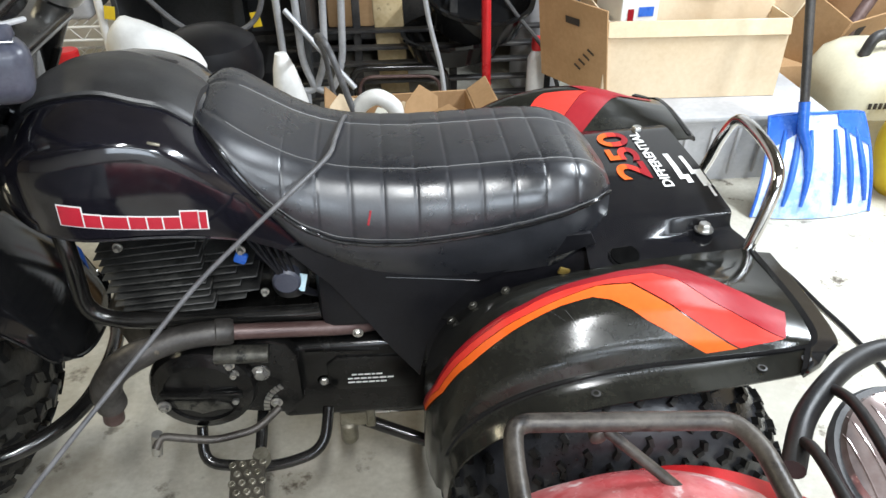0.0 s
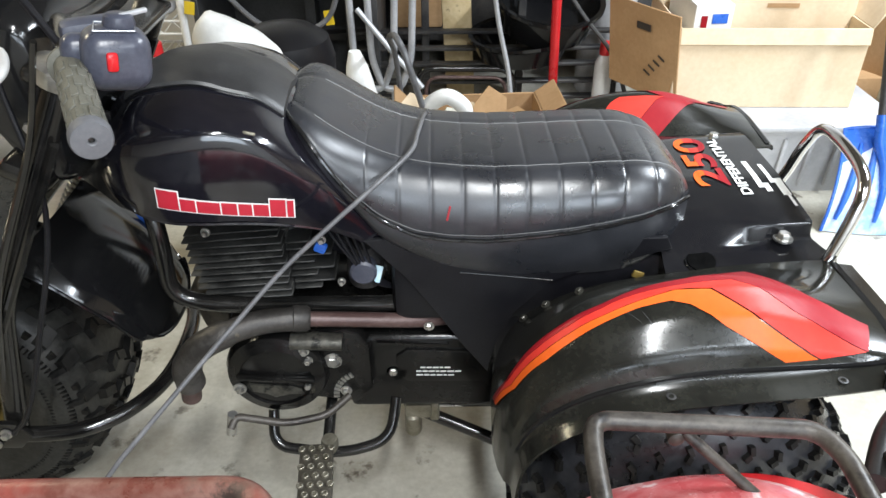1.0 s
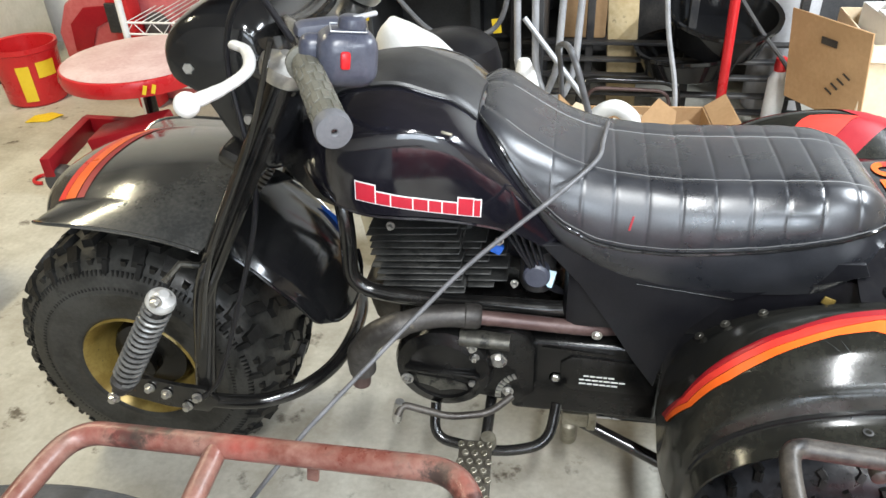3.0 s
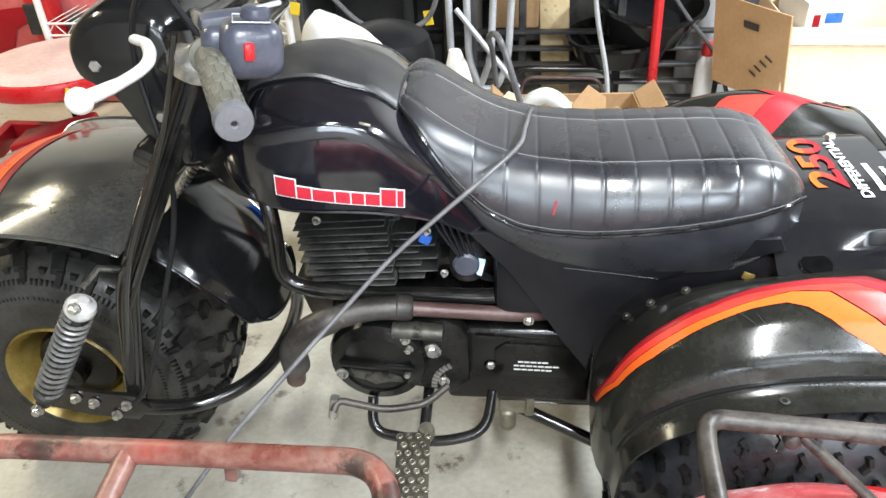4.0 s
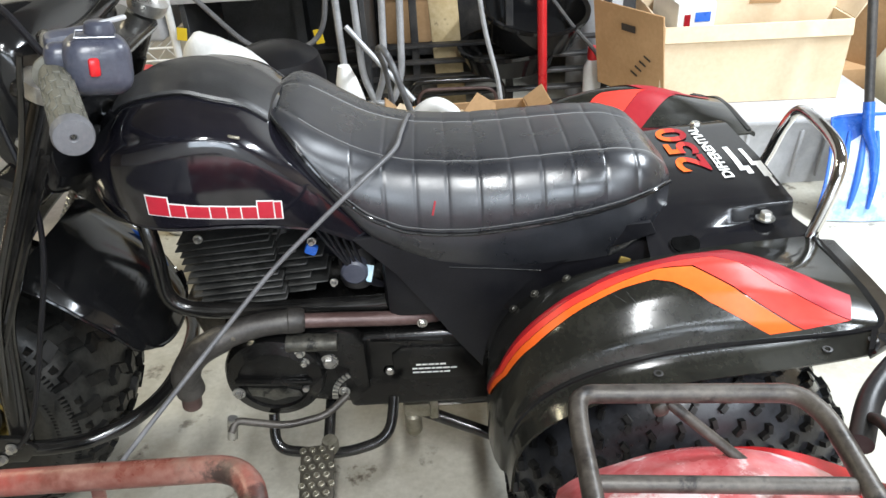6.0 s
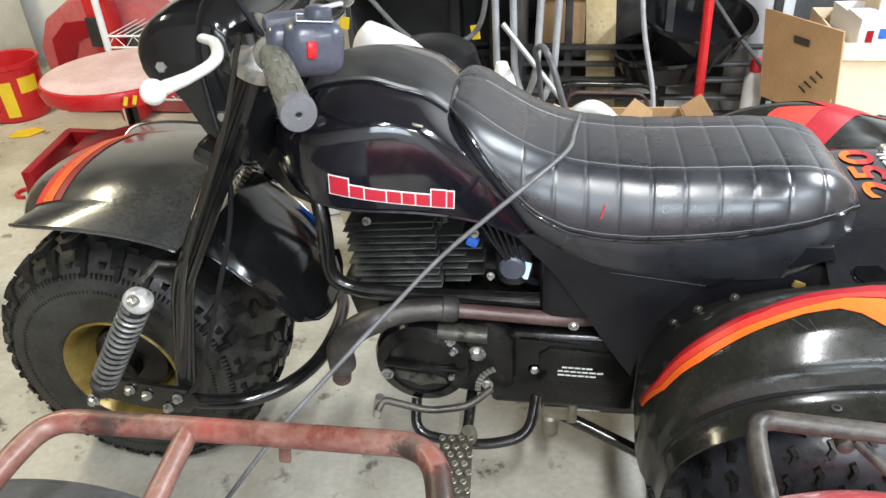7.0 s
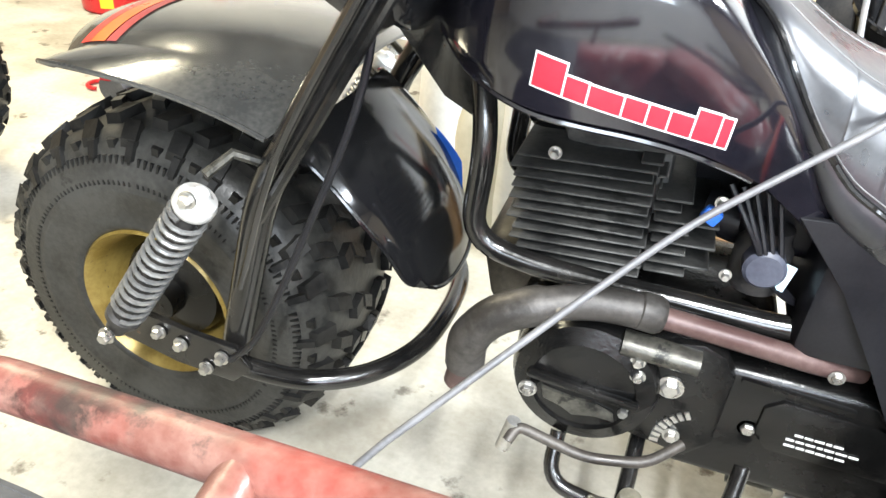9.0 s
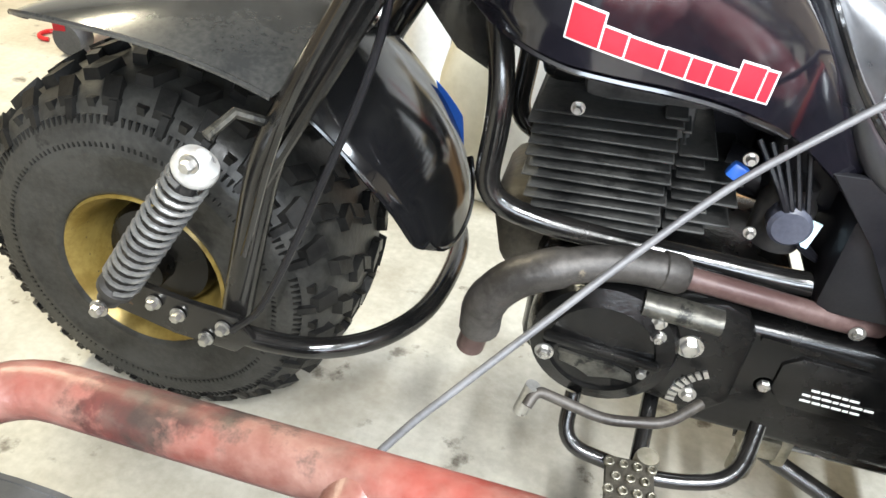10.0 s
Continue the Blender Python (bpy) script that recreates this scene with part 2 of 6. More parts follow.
M["cream"] = pbr("cream_paper", (0.62, 0.60, 0.50), (0.72, 0.70, 0.60), 0.7, scale=9, fine=60, bump=0.05)
M["grime"] = pbr("grimy_stamped_steel", (0.028, 0.024, 0.018), (0.075, 0.066, 0.050), 0.55, metal=0.3, scale=25, fine=140, bump=0.12)
M["dimple"] = pbr("worn_bright_steel", (0.13, 0.12, 0.09), (0.27, 0.25, 0.20), 0.42, metal=0.7, scale=40, fine=160, bump=0.08)
M["brass"] = pbr("dirty_plated_steel", (0.20, 0.18, 0.13), (0.33, 0.31, 0.25), 0.42, metal=0.7, scale=25, fine=120, bump=0.08, wear=(0.10, 0.09, 0.06), wear_at=0.6)
M["pipe"] = pbr("heat_stained_exhaust_steel", (0.034, 0.031, 0.028), (0.085, 0.078, 0.072), 0.48, metal=0.4, scale=10, fine=120, bump=0.16, wear=(0.21, 0.18, 0.13), wear_at=0.62, wear_scale=12)
M["pinkpipe"] = pbr("dusty_brown_pipe", (0.080, 0.045, 0.041), (0.145, 0.095, 0.085), 0.45, metal=0.2, scale=14, fine=100, bump=0.08)

# ------------------------------------------------------------------ mesh helpers


def thing(name, at, label, category, group="", kind=""):
    e = new(name)
    e.empty_display_size = 0.05
    e.location = at
    return tagged(e, label, category, group, kind)


def link_mesh(name, bm, material, smooth=38):
    bmesh.ops.remove_doubles(bm, verts=bm.verts, dist=1e-5)
    bmesh.ops.recalc_face_normals(bm, faces=bm.faces)
    me = bpy.data.meshes.new(name)
    bm.to_mesh(me)
    bm.free()
    me.materials.append(material)
    if smooth:
        me.polygons.foreach_set("use_smooth", [True] * len(me.polygons))
        me.set_sharp_from_angle(angle=radians(smooth))
    return new(name, me)


def part(name, bm, material, parent, label="", smooth=38):
    ob = link_mesh(name, bm, material, smooth)
    ob.parent = parent
    top = parent
    while top.parent:
        top = top.parent
    if parent is top:
        ob.matrix_parent_inverse = top.matrix_basis.inverted()
    return tagged(ob, label)


def solo(name, bm, material, label, category, group="", kind="", smooth=38):
    """A thing that is one mesh, with its origin moved to its base."""
    lo = [min(v.co[i] for v in bm.verts) for i in range(3)]
    hi = [max(v.co[i] for v in bm.verts) for i in range(3)]
    at = Vector(((lo[0] + hi[0]) / 2, (lo[1] + hi[1]) / 2, lo[2]))
    bmesh.ops.translate(bm, verts=bm.verts, vec=-at)
    ob = link_mesh(name, bm, material, smooth)
    ob.location = at
    return tagged(ob, label, category, group, kind)


def curve(pts, n=8, closed=False):
    """Catmull-Rom points through pts."""
    p = [Vector(q) for q in pts]
    out = []
    count = len(p) if closed else len(p) - 1
    for i in range(count):
        if closed:
            a, b, c, d = p[i - 1], p[i], p[(i + 1) % len(p)], p[(i + 2) % len(p)]
        else:
            b, c = p[i], p[i + 1]
            a = p[i - 1] if i else b * 2 - c
            d = p[i + 2] if i + 2 < len(p) else c * 2 - b
        for k in range(n):
            t = k / n
            out.append(0.5 * (2 * b + (c - a) * t + (2 * a - 5 * b + 4 * c - d) * t * t + (3 * b - 3 * c + d - a) * t ** 3))
    if not closed:
        out.append(p[-1])
    return out


def bend(pts, radius, n=6):
    """A polyline whose corners are rounded by radius."""
    p = [Vector(q) for q in pts]
    out = [p[0]]
    for i in range(1, len(p) - 1):
        a, b, c = p[i - 1], p[i], p[i + 1]
        u, v = (a - b), (c - b)
        cut = min(radius, u.length * 0.49, v.length * 0.49)
        s, e = b + u.normalized() * cut, b + v.normalized() * cut
        for k in range(n + 1):
            t = k / n
            out.append(s * (1 - t) ** 2 + b * 2 * t * (1 - t) + e * t * t)
    out.append(p[-1])
    return out


def sweep(bm, pts, r, seg=10, caps=True, closed=False, flat=1.0):
    """A tube of radius r (a number, or one for each point) along pts."""
    p = [Vector(q) for q in pts]
    n = len(p)
    rs = r if isinstance(r, (list, tuple)) else [r] * n
    tang = []
    for i in range(n):
        if closed:
            d = p[(i + 1) % n] - p[i - 1]
        else:
            d = p[min(i + 1, n - 1)] - p[max(i - 1, 0)]
        tang.append(d.normalized())
    up = Vector((0, 0, 1)) if abs(tang[0].z) < 0.9 else Vector((0, 1, 0))
    side = tang[0].cross(up).normalized()
    rings = []
    for i in range(n):
        if i:
            side = (side - tang[i] * side.dot(tang[i])).normalized()
        other = tang[i].cross(side)
        rings.append([bm.verts.new(p[i] + (side * math.cos(a) + other * math.sin(a) * flat) * rs[i]) for a in (2 * math.pi * k / seg for k in range(seg))])
    for i in range(n if closed else n - 1):
        a, b = rings[i], rings[(i + 1) % n]
        for k in range(seg):
            bm.faces.new((a[k], a[(k + 1) % seg], b[(k + 1) % seg], b[k]))
    if caps and not closed:
        bm.faces.new(rings[0])
        bm.faces.new(rings[-1])
    return bm


def tube(pts, r, seg=10, **kw):
    return sweep(bmesh.new(), pts, r, seg, **kw)


def lathe(bm, profile, m=None, seg=32, caps=True, closed=False):
    """A profile of (radius, height) turned about z, then laid by m."""
    m = m or Matrix.Identity(4)
    rings = []
    for r, z in profile:
        rings.append([bm.verts.new(m @ Vector((r * math.cos(2 * math.pi * k / seg), r * math.sin(2 * math.pi * k / seg), z))) for k in range(seg)])
    pairs = list(zip(rings, rings[1:])) + ([(rings[-1], rings[0])] if closed else [])
    for a, b in pairs:
        for k in range(seg):
            bm.faces.new((a[k], a[(k + 1) % seg], b[(k + 1) % seg], b[k]))
    if caps and not closed:
        bm.faces.new(rings[0])
        bm.faces.new(rings[-1])
    return bm


def turned(profile, m=None, seg=32, **kw):
    return lathe(bmesh.new(), profile, m, seg, **kw)


def axis_y(x, y, z):
    """Lays a lathe's axis along -y (towards the near side) at a place."""
    return pose(x, y, z, 90, 0, 0)


def between(a, b):
    """Lays z from a towards b."""
    a, b = Vector(a), Vector(b)
    return Matrix.Translation(a) @ (b - a).to_track_quat("Z", "Y").to_matrix().to_4x4()


def block(bm, size, m=None, bevel=0.0, seg=2):
    made = bmesh.ops.create_cube(bm, size=1.0)["verts"]
    bmesh.ops.scale(bm, vec=size, verts=made)
    if bevel:
        edges = list({e for v in made for e in v.link_edges})
        res = bmesh.ops.bevel(bm, geom=edges, offset=bevel, segments=seg, affect="EDGES", profile=0.5)
        made = list({v for v in res["verts"]} | {v for v in made if v.is_valid})
    if m is not None:
        bmesh.ops.transform(bm, matrix=m, verts=made)
    return bm


def slab(size, m=None, bevel=0.0, seg=2):
    return block(bmesh.new(), size, m, bevel, seg)


def loft(bm, rings, caps=True, closed=True):
    vs = [[bm.verts.new(q) for q in ring] for ring in rings]
    n = len(vs[0])
    for a, b in zip(vs, vs[1:]):
        for k in range(n if closed else n - 1):
            bm.faces.new((a[k], a[(k + 1) % n], b[(k + 1) % n], b[k]))
    if caps and closed:
        bm.faces.new(vs[0])
        bm.faces.new(vs[-1])
    return bm


def shell(fn, nu, nv, thick, u0=0.0, u1=1.0, v0=0.0, v1=1.0, lift=0.0):
    """A curved sheet fn(u, v) with thickness, raised by lift along its normal."""
    bm = bmesh.new()

    def normal(u, v):
        e = 1e-3
        a = fn(u + e, v) - fn(u - e, v)
        b = fn(u, v + e) - fn(u, v - e)
        return a.cross(b).normalized()

    top, low = [], []
    for i in range(nu + 1):
        u = u0 + (u1 - u0) * i / nu
        ra, rb = [], []
        for j in range(nv + 1):
            v = v0 + (v1 - v0) * j / nv
            n = normal(u, v)
            q = fn(u, v)
            ra.append(bm.verts.new(q + n * lift))
            rb.append(bm.verts.new(q + n * (lift - thick)))
        top.append(ra)
        low.append(rb)
    for i in range(nu):
        for j in range(nv):
            bm.faces.new((top[i][j], top[i + 1][j], top[i + 1][j + 1], top[i][j + 1]))
            bm.faces.new((low[i][j], low[i][j + 1], low[i + 1][j + 1], low[i + 1][j]))
    for i in range(nu):
        bm.faces.new((top[i][0], low[i][0], low[i + 1][0], top[i + 1][0]))
        bm.faces.new((top[i][nv], top[i + 1][nv], low[i + 1][nv], low[i][nv]))
    for j in range(nv):
        bm.faces.new((top[0][j], top[0][j + 1], low[0][j + 1], low[0][j]))
        bm.faces.new((top[nu][j], low[nu][j], low[nu][j + 1], top[nu][j + 1]))
    return bm


def plate(outline, m, thick, bevel=0.0):
    """A flat outline of (x, y) with a thickness up from z = 0, laid by m."""
    bm = bmesh.new()
    a = [bm.verts.new((x, y, 0)) for x, y in outline]
    b = [bm.verts.new((x, y, thick)) for x, y in outline]
    n = len(a)
    bm.faces.new(a)
    bm.faces.new(b)
    for k in range(n):
        bm.faces.new((a[k], a[(k + 1) % n], b[(k + 1) % n], b[k]))
    if bevel:
        edges = [e for e in bm.edges if abs(e.verts[0].co.z - thick) < 1e-6 and abs(e.verts[1].co.z - thick) < 1e-6]
        bmesh.ops.bevel(bm, geom=edges, offset=bevel, segments=2, affect="EDGES", profile=0.5)
    bmesh.ops.transform(bm, matrix=m, verts=bm.verts)
    return bm


def side_plate(outline_xz, y, thick, bevel=0.0):
    """A plate that stands along x, its near face at y - thick, from (x, z) points."""
    return plate(outline_xz, Matrix(((1, 0, 0, 0), (0, 0, -1, y), (0, 1, 0, 0), (0, 0, 0, 1))), thick, bevel)


def lerp_table(table, s):
    """Linear look-up, smooth enough for densely given tables, in rows of (s, values...)."""
    if s <= table[0][0]:
        return table[0][1:]
    for a, b in zip(table, table[1:]):
        if s <= b[0]:
            t = (s - a[0]) / (b[0] - a[0])
            return tuple(p + (q - p) * t for p, q in zip(a[1:], b[1:]))
    return table[-1][1:]


def spline(pts, s):
    """A Catmull-Rom point at s in 0..1 along pts."""
    n = len(pts) - 1
    f = min(max(s, 0.0), 1.0) * n
    i = min(int(f), n - 1)
    t = f - i
    b, c = Vector(pts[i]), Vector(pts[i + 1])
    a = Vector(pts[i - 1]) if i else b * 2 - c
    d = Vector(pts[i + 2]) if i + 2 <= n else c * 2 - b
    return 0.5 * (2 * b + (c - a) * t + (2 * a - 5 * b + 4 * c - d) * t * t + (3 * b - 3 * c + d - a) * t ** 3)


def bolt_head(bm, at, r=0.009, h=0.008, along=(0, -1, 0)):
    a = Vector(at)
    lathe(bm, [(r * 1.45, 0), (r * 1.45, h * 0.25)], between(a, a + Vector(along)), 16)
    lathe(bm, [(r, h * 0.25), (r, h * 0.8), (r * 0.8, h)], between(a, a + Vector(along)), 6)
    return bm


def bolts(name, parent, places, material, along=(0, -1, 0), label=""):
    """Each bolt head a part of its own: rows of (x, y, z, radius, height)."""
    for x, y, z, r, h in places:
        part(name, bolt_head(bmesh.new(), (x, y, z), r, h, along), material, parent, label)


def lettering(body, size, m, material, parent, label="", depth=0.0006, name="lettering"):
    cu = bpy.data.curves.new(name, "FONT")
    cu.body, cu.size, cu.extrude, cu.align_x, cu.align_y = body, size, depth, "CENTER", "CENTER"
    tmp = new(name, cu)
    dg = bpy.context.evaluated_depsgraph_get()
    me = bpy.data.meshes.new_from_object(tmp.evaluated_get(dg))
    bpy.data.objects.remove(tmp)
    bm = bmesh.new()
    bm.from_mesh(me)
    bpy.data.meshes.remove(me)
    bmesh.ops.transform(bm, matrix=m, verts=bm.verts)
    return part(name, bm, material, parent, label, smooth=0)

# ------------------------------------------------------------------ the garage


def room():
    bm = bmesh.new()
    n = 40
    x0, x1, y0, y1 = -4.2, 3.4, -2.4, 3.9
    g = [[bm.verts.new((x0 + (x1 - x0) * i / n, y0 + (y1 - y0) * j / n, 0)) for j in range(n + 1)] for i in range(n + 1)]
    for i in range(n):
        for j in range(n):
            bm.faces.new((g[i][j], g[i + 1][j], g[i + 1][j + 1], g[i][j + 1]))
    ob = link_mesh("floor", bm, M["concrete"])
    tagged(ob, "stained pale concrete garage floor", "floor", kind="structure")
    # all but the north wall are unseen, toned for the gloss reflections
    for name, size, at in (("wall_north", (7.8, 0.12, 2.5), (-0.4, 3.96, 1.25)), ("wall_south", (7.8, 0.12, 2.5), (-0.4, -2.46, 1.25)),
                           ("wall_west", (0.12, 6.3, 2.5), (-4.26, 0.75, 1.25)), ("wall_east", (0.12, 6.3, 2.5), (3.46, 0.75, 1.25)),
                           ("ceiling", (7.8, 6.6, 0.1), (-0.4, 0.75, 2.55))):
        ob = link_mesh(name, slab(size, pose(*at)), M["ceiling" if name == "ceiling" else "wall" if name in ("wall_north", "wall_south") else "unseenwall"], 0)
        tagged(ob, ("plain painted garage " if name in ("wall_north", "wall_south") else "unseen dark garage ") + name.split("_")[0], name.split("_")[0], kind="structure")


    # unseen window, added to hold the daylight lamp
    win = thing("unseen_window", (0.75, -2.40, 1.10), "unseen window added round the daylight lamp", "window", kind="structure")
    for w, h2, x, z in ((2.06, 0.07, 0.75, 1.09), (2.06, 0.07, 0.75, 2.01), (0.07, 0.85, -0.245, 1.55), (0.07, 0.85, 1.745, 1.55)):
        part("window_frame", slab((w, 0.05, h2), pose(x, -2.374, z), 0.004), M["whiteplastic"], win)
    part("pane", slab((1.92, 0.006, 0.85), pose(0.75, -2.392, 1.55)), M["glass"], win)


room()

# ------------------------------------------------------------------ wheels


def tyre_body(R, half, rim_r, m, bm=None):
    """A fat low-pressure tyre with a rounded sidewall, its axle along the local z."""
    prof = [(r, b * half) for r, b in (
        (rim_r - 0.004, 0.80), (rim_r + 0.005, 0.90), (rim_r + 0.014, 0.960), (rim_r + 0.018, 0.985), (rim_r + 0.024, 0.99), (rim_r + 0.028, 0.980), (rim_r + 0.045, 0.995), (rim_r + 0.070, 1.005),
        (rim_r + 0.072, 1.008), (rim_r + 0.077, 1.008), (rim_r + 0.080, 0.998), (rim_r + 0.105, 0.995), (R - 0.062, 0.965), (R - 0.042, 0.89), (R - 0.028, 0.77), (R - 0.020, 0.58), (R - 0.016, 0.30), (R - 0.015, 0.08))]
    full = prof + [(r, -z) for r, z in reversed(prof)]
    return lathe(bm or bmesh.new(), full, m, 64, closed=True)


def lugs(R, half, m, count=24, wide=0.0135):
    """Angled knobs in staggered rows over the crown, blocks that wrap the shoulders and low flutes down the sidewall."""
    bm = bmesh.new()
    rnd = random.Random(int(R * 1000) + count)

    def carcass(z):
        k = min(1.0, abs(z) / half)
        return R - lerp_table([(0.0, 0.015), (0.30, 0.016), (0.58, 0.020), (0.77, 0.028), (0.89, 0.042), (0.965, 0.062), (1.0, 0.085)], k)[0]

    def hexa(rows):
        vs = [bm.verts.new(m @ Vector((r * math.cos(a), r * math.sin(a), z))) for r, a, z in rows]
        for f in ((3, 2, 1, 0), (4, 5, 6, 7), (0, 1, 5, 4), (1, 2, 6, 5), (2, 3, 7, 6), (3, 0, 4, 7)):
            bm.faces.new([vs[i] for i in f])

    def knob(ang, z, du, dz, skew, high):
        rows = []
        for lift, k in ((-0.006, 1.0), (high, 0.80)):
            for su, sz in ((-1, -1), (1, -1), (1, 1), (-1, 1)):
                zz = z + sz * dz * k
                rows.append((carcass(zz) + lift * (1.0 if abs(zz) < 0.8 * half else 0.8), ang + (su * du * k + skew * sz * dz) / R, zz))
        hexa(rows)

    for k in range(count):
        a = 2 * math.pi * (k + 0.10 * rnd.uniform(-1, 1)) / count
        h = math.pi / count
        for s in (1, -1):
            # the two arms of a bent knob beside the centre line, then the outer rows
            knob(a + 0.5 * h * (s > 0), s * 0.13 * half, wide, 0.10 * half, 0.55 * s, 0.013)
            knob(a + 0.5 * h * (s > 0) + 0.36 * wide / R, s * 0.31 * half, wide * 0.9, 0.085 * half, -0.35 * s, 0.012)
            knob(a + h + 0.5 * h * (s > 0), s * 0.56 * half, wide * 1.05, 0.125 * half, 0.40 * s, 0.013)
            knob(a + 0.5 * h * (s > 0), s * 0.80 * half, wide * 1.15, 0.10 * half, -0.2 * s, 0.012)
            # shoulder block, on the flank of the tyre
            for q, low in ((0.0, 0.056), (1.0, 0.048)):
                c = a + h * q + 0.25 * h
                rows = []
                for out, sc in ((0.93, 1.0), (0.985, 0.70)):
                    for su, rr in ((-1, R - low), (1, R - low), (1, R - 0.034), (-1, R - 0.034)):
                        flat = out if rr < R - 0.05 else out - 0.085
                        rows.append((rr, c + su * sc * wide * 0.62 / R, s * flat * half))
                hexa(rows if s > 0 else [rows[i] for i in (3, 2, 1, 0, 7, 6, 5, 4)])
            for q in (0.30, 0.62, 0.94, 1.26, 1.58, 1.90):
                c = a + h * q
                rows = []
                for out, sc in ((0.970, 1.0), (1.006, 0.5)):
                    for su, rr in ((-1, R - 0.090), (1, R - 0.090), (1, R - 0.052), (-1, R - 0.052)):
                        rows.append((rr, c + su * sc * 0.0040 / R, s * (out if rr < R - 0.07 else out - 0.055) * half))
                hexa(rows if s > 0 else [rows[i] for i in (3, 2, 1, 0, 7, 6, 5, 4)])
    bmesh.ops.recalc_face_normals(bm, faces=bm.faces)
    return bm


def round_tyre(R, half, rim_r, m):
    """A balloon tyre of nearly round section, and its bent knobs set in staggered rows from shoulder to shoulder."""
    rc = R - 0.105

    def spot(phi, ang, lift=0.0):
        r, z = rc + (0.094 + lift) * math.cos(phi), (half + lift) * math.copysign(abs(math.sin(phi)) ** 0.92, phi)
        return m @ Vector((r * math.cos(ang), r * math.sin(ang), z))

    prof = [(rim_r - 0.004, 0.80 * half), (rim_r + 0.012, 0.93 * half), (rim_r + 0.020, 0.965 * half), (rim_r + 0.026, 0.955 * half)]
    for k in range(19):
        phi = math.radians(96 - 96 * k / 18)
        prof.append((rc + 0.094 * math.cos(phi), half * math.sin(phi) ** 0.92))
    body = lathe(bmesh.new(), prof + [(r, -z) for r, z in reversed(prof[:-1])], m, 64, closed=True)
    bm = bmesh.new()
    rnd = random.Random(19)
    count = 32

    def arm(phi, ang, along, across, turn, high):
        c, q = math.cos(turn), math.sin(turn)
        vs = []
        for lift, k in ((-0.004, 1.0), (high, 0.80)):
            for a, b in ((-1, -1), (1, -1), (1, 1), (-1, 1)):
                du, dw = a * along * k, b * across * k
                vs.append(bm.verts.new(spot(phi + (du * q + dw * c) / half, ang + (du * c - dw * q) / R, lift)))
        for f in ((3, 2, 1, 0), (4, 5, 6, 7), (0, 1, 5, 4), (1, 2, 6, 5), (2, 3, 7, 6), (3, 0, 4, 7)):
            bm.faces.new([vs[i] for i in f])

    for row in range(-5, 6):
        phi = math.radians(16.5 * row)
        s = 1 if row >= 0 else -1
        for k in range(count):
            ang = 2 * math.pi * (k + 0.5 * (row % 2) + 0.06 * rnd.uniform(-1, 1)) / count
            arm(phi - s * 0.0055 / half, ang, 0.0052, 0.0085, s * 0.25, 0.0095)
            arm(phi + s * 0.0075 / half, ang + 0.0052 / R, 0.0052, 0.0080, -s * 0.75, 0.0090)
    bmesh.ops.recalc_face_normals(bm, faces=bm.faces)
    return body, bm


def wheel(parent, at, R, half, name, rim_material, rim_r=0.104, rubber="rubber", balloon=False):
    m = axis_y(*at)
    body, tread = round_tyre(R, half, rim_r, m) if balloon else (tyre_body(R, half, rim_r, m), lugs(R, half, m))
    ty = part(name, body, M[rubber], parent, "dusty black knobby balloon tyre")
    tagged(part("tread", tread, M["rubber"], ty), kind="stuff")
    rim = turned([(rim_r + 0.010, 0.985 * half), (rim_r + 0.014, 0.95 * half), (rim_r + 0.002, 0.90 * half), (rim_r - 0.012, 0.45 * half), (rim_r - 0.020, 0.20 * half),
                  (0.074, 0.14 * half), (0.074, 0.08 * half), (rim_r - 0.014, 0.12 * half), (rim_r - 0.004, 0.80 * half), (rim_r + 0.004, 0.93 * half)], m, 44, closed=True)
    part("rim", rim, rim_material, parent, "gold painted steel rim with rust")
    hub = bmesh.new()
    lathe(hub, [(0.076, 0.0), (0.080, 0.22 * half), (0.080, 0.62 * half), (0.074, 0.70 * half), (0.050, 0.74 * half), (0.030, 0.76 * half), (0.028, 0.96 * half), (0.012, 0.98 * half)], m, 28)
    part("hub", hub, M["engine"], parent)
    return ty

# ------------------------------------------------------------------ the black three-wheeler

CY = 1.30
trike = thing("three_wheeler", (-0.2, CY, 0), "black three-wheeled all-terrain cycle with red and orange stripes, parked on concrete", "three-wheeler")

# wheels
wheel(trike, (-0.786, CY, 0.259), 0.279, 0.145, "front_tyre", M["gold"], rim_r=0.106, rubber="dustyrubber")
wheel(trike, (0.445, 0.985, 0.262), 0.262, 0.125, "rear_tyre", M["gold"], rubber="tyregrey", balloon=True)
wheel(trike, (0.445, 2 * CY - 0.985, 0.262), 0.262, 0.125, "rear_tyre", M["gold"], rubber="tyregrey", balloon=True)
part("rear_axle", tube([(0.445, 0.98, 0.262), (0.445, 1.62, 0.262)], 0.019, 14), M["blacksteel"], trike)

# rear fenders: crest, outer edge and inner edge as (x, z) from the front foot to the tail
CREST = [(0.163, 0.33), (0.167, 0.43), (0.203, 0.522), (0.258, 0.581), (0.314, 0.611), (0.37, 0.627), (0.43, 0.634), (0.49, 0.632), (0.55, 0.617), (0.61, 0.596), (0.67, 0.580)]
OUTER = [(0.182, 0.345), (0.19, 0.417), (0.216, 0.463), (0.262, 0.499), (0.315, 0.523), (0.37, 0.538), (0.43, 0.545), (0.49, 0.549), (0.55, 0.553), (0.61, 0.559), (0.668, 0.568)]
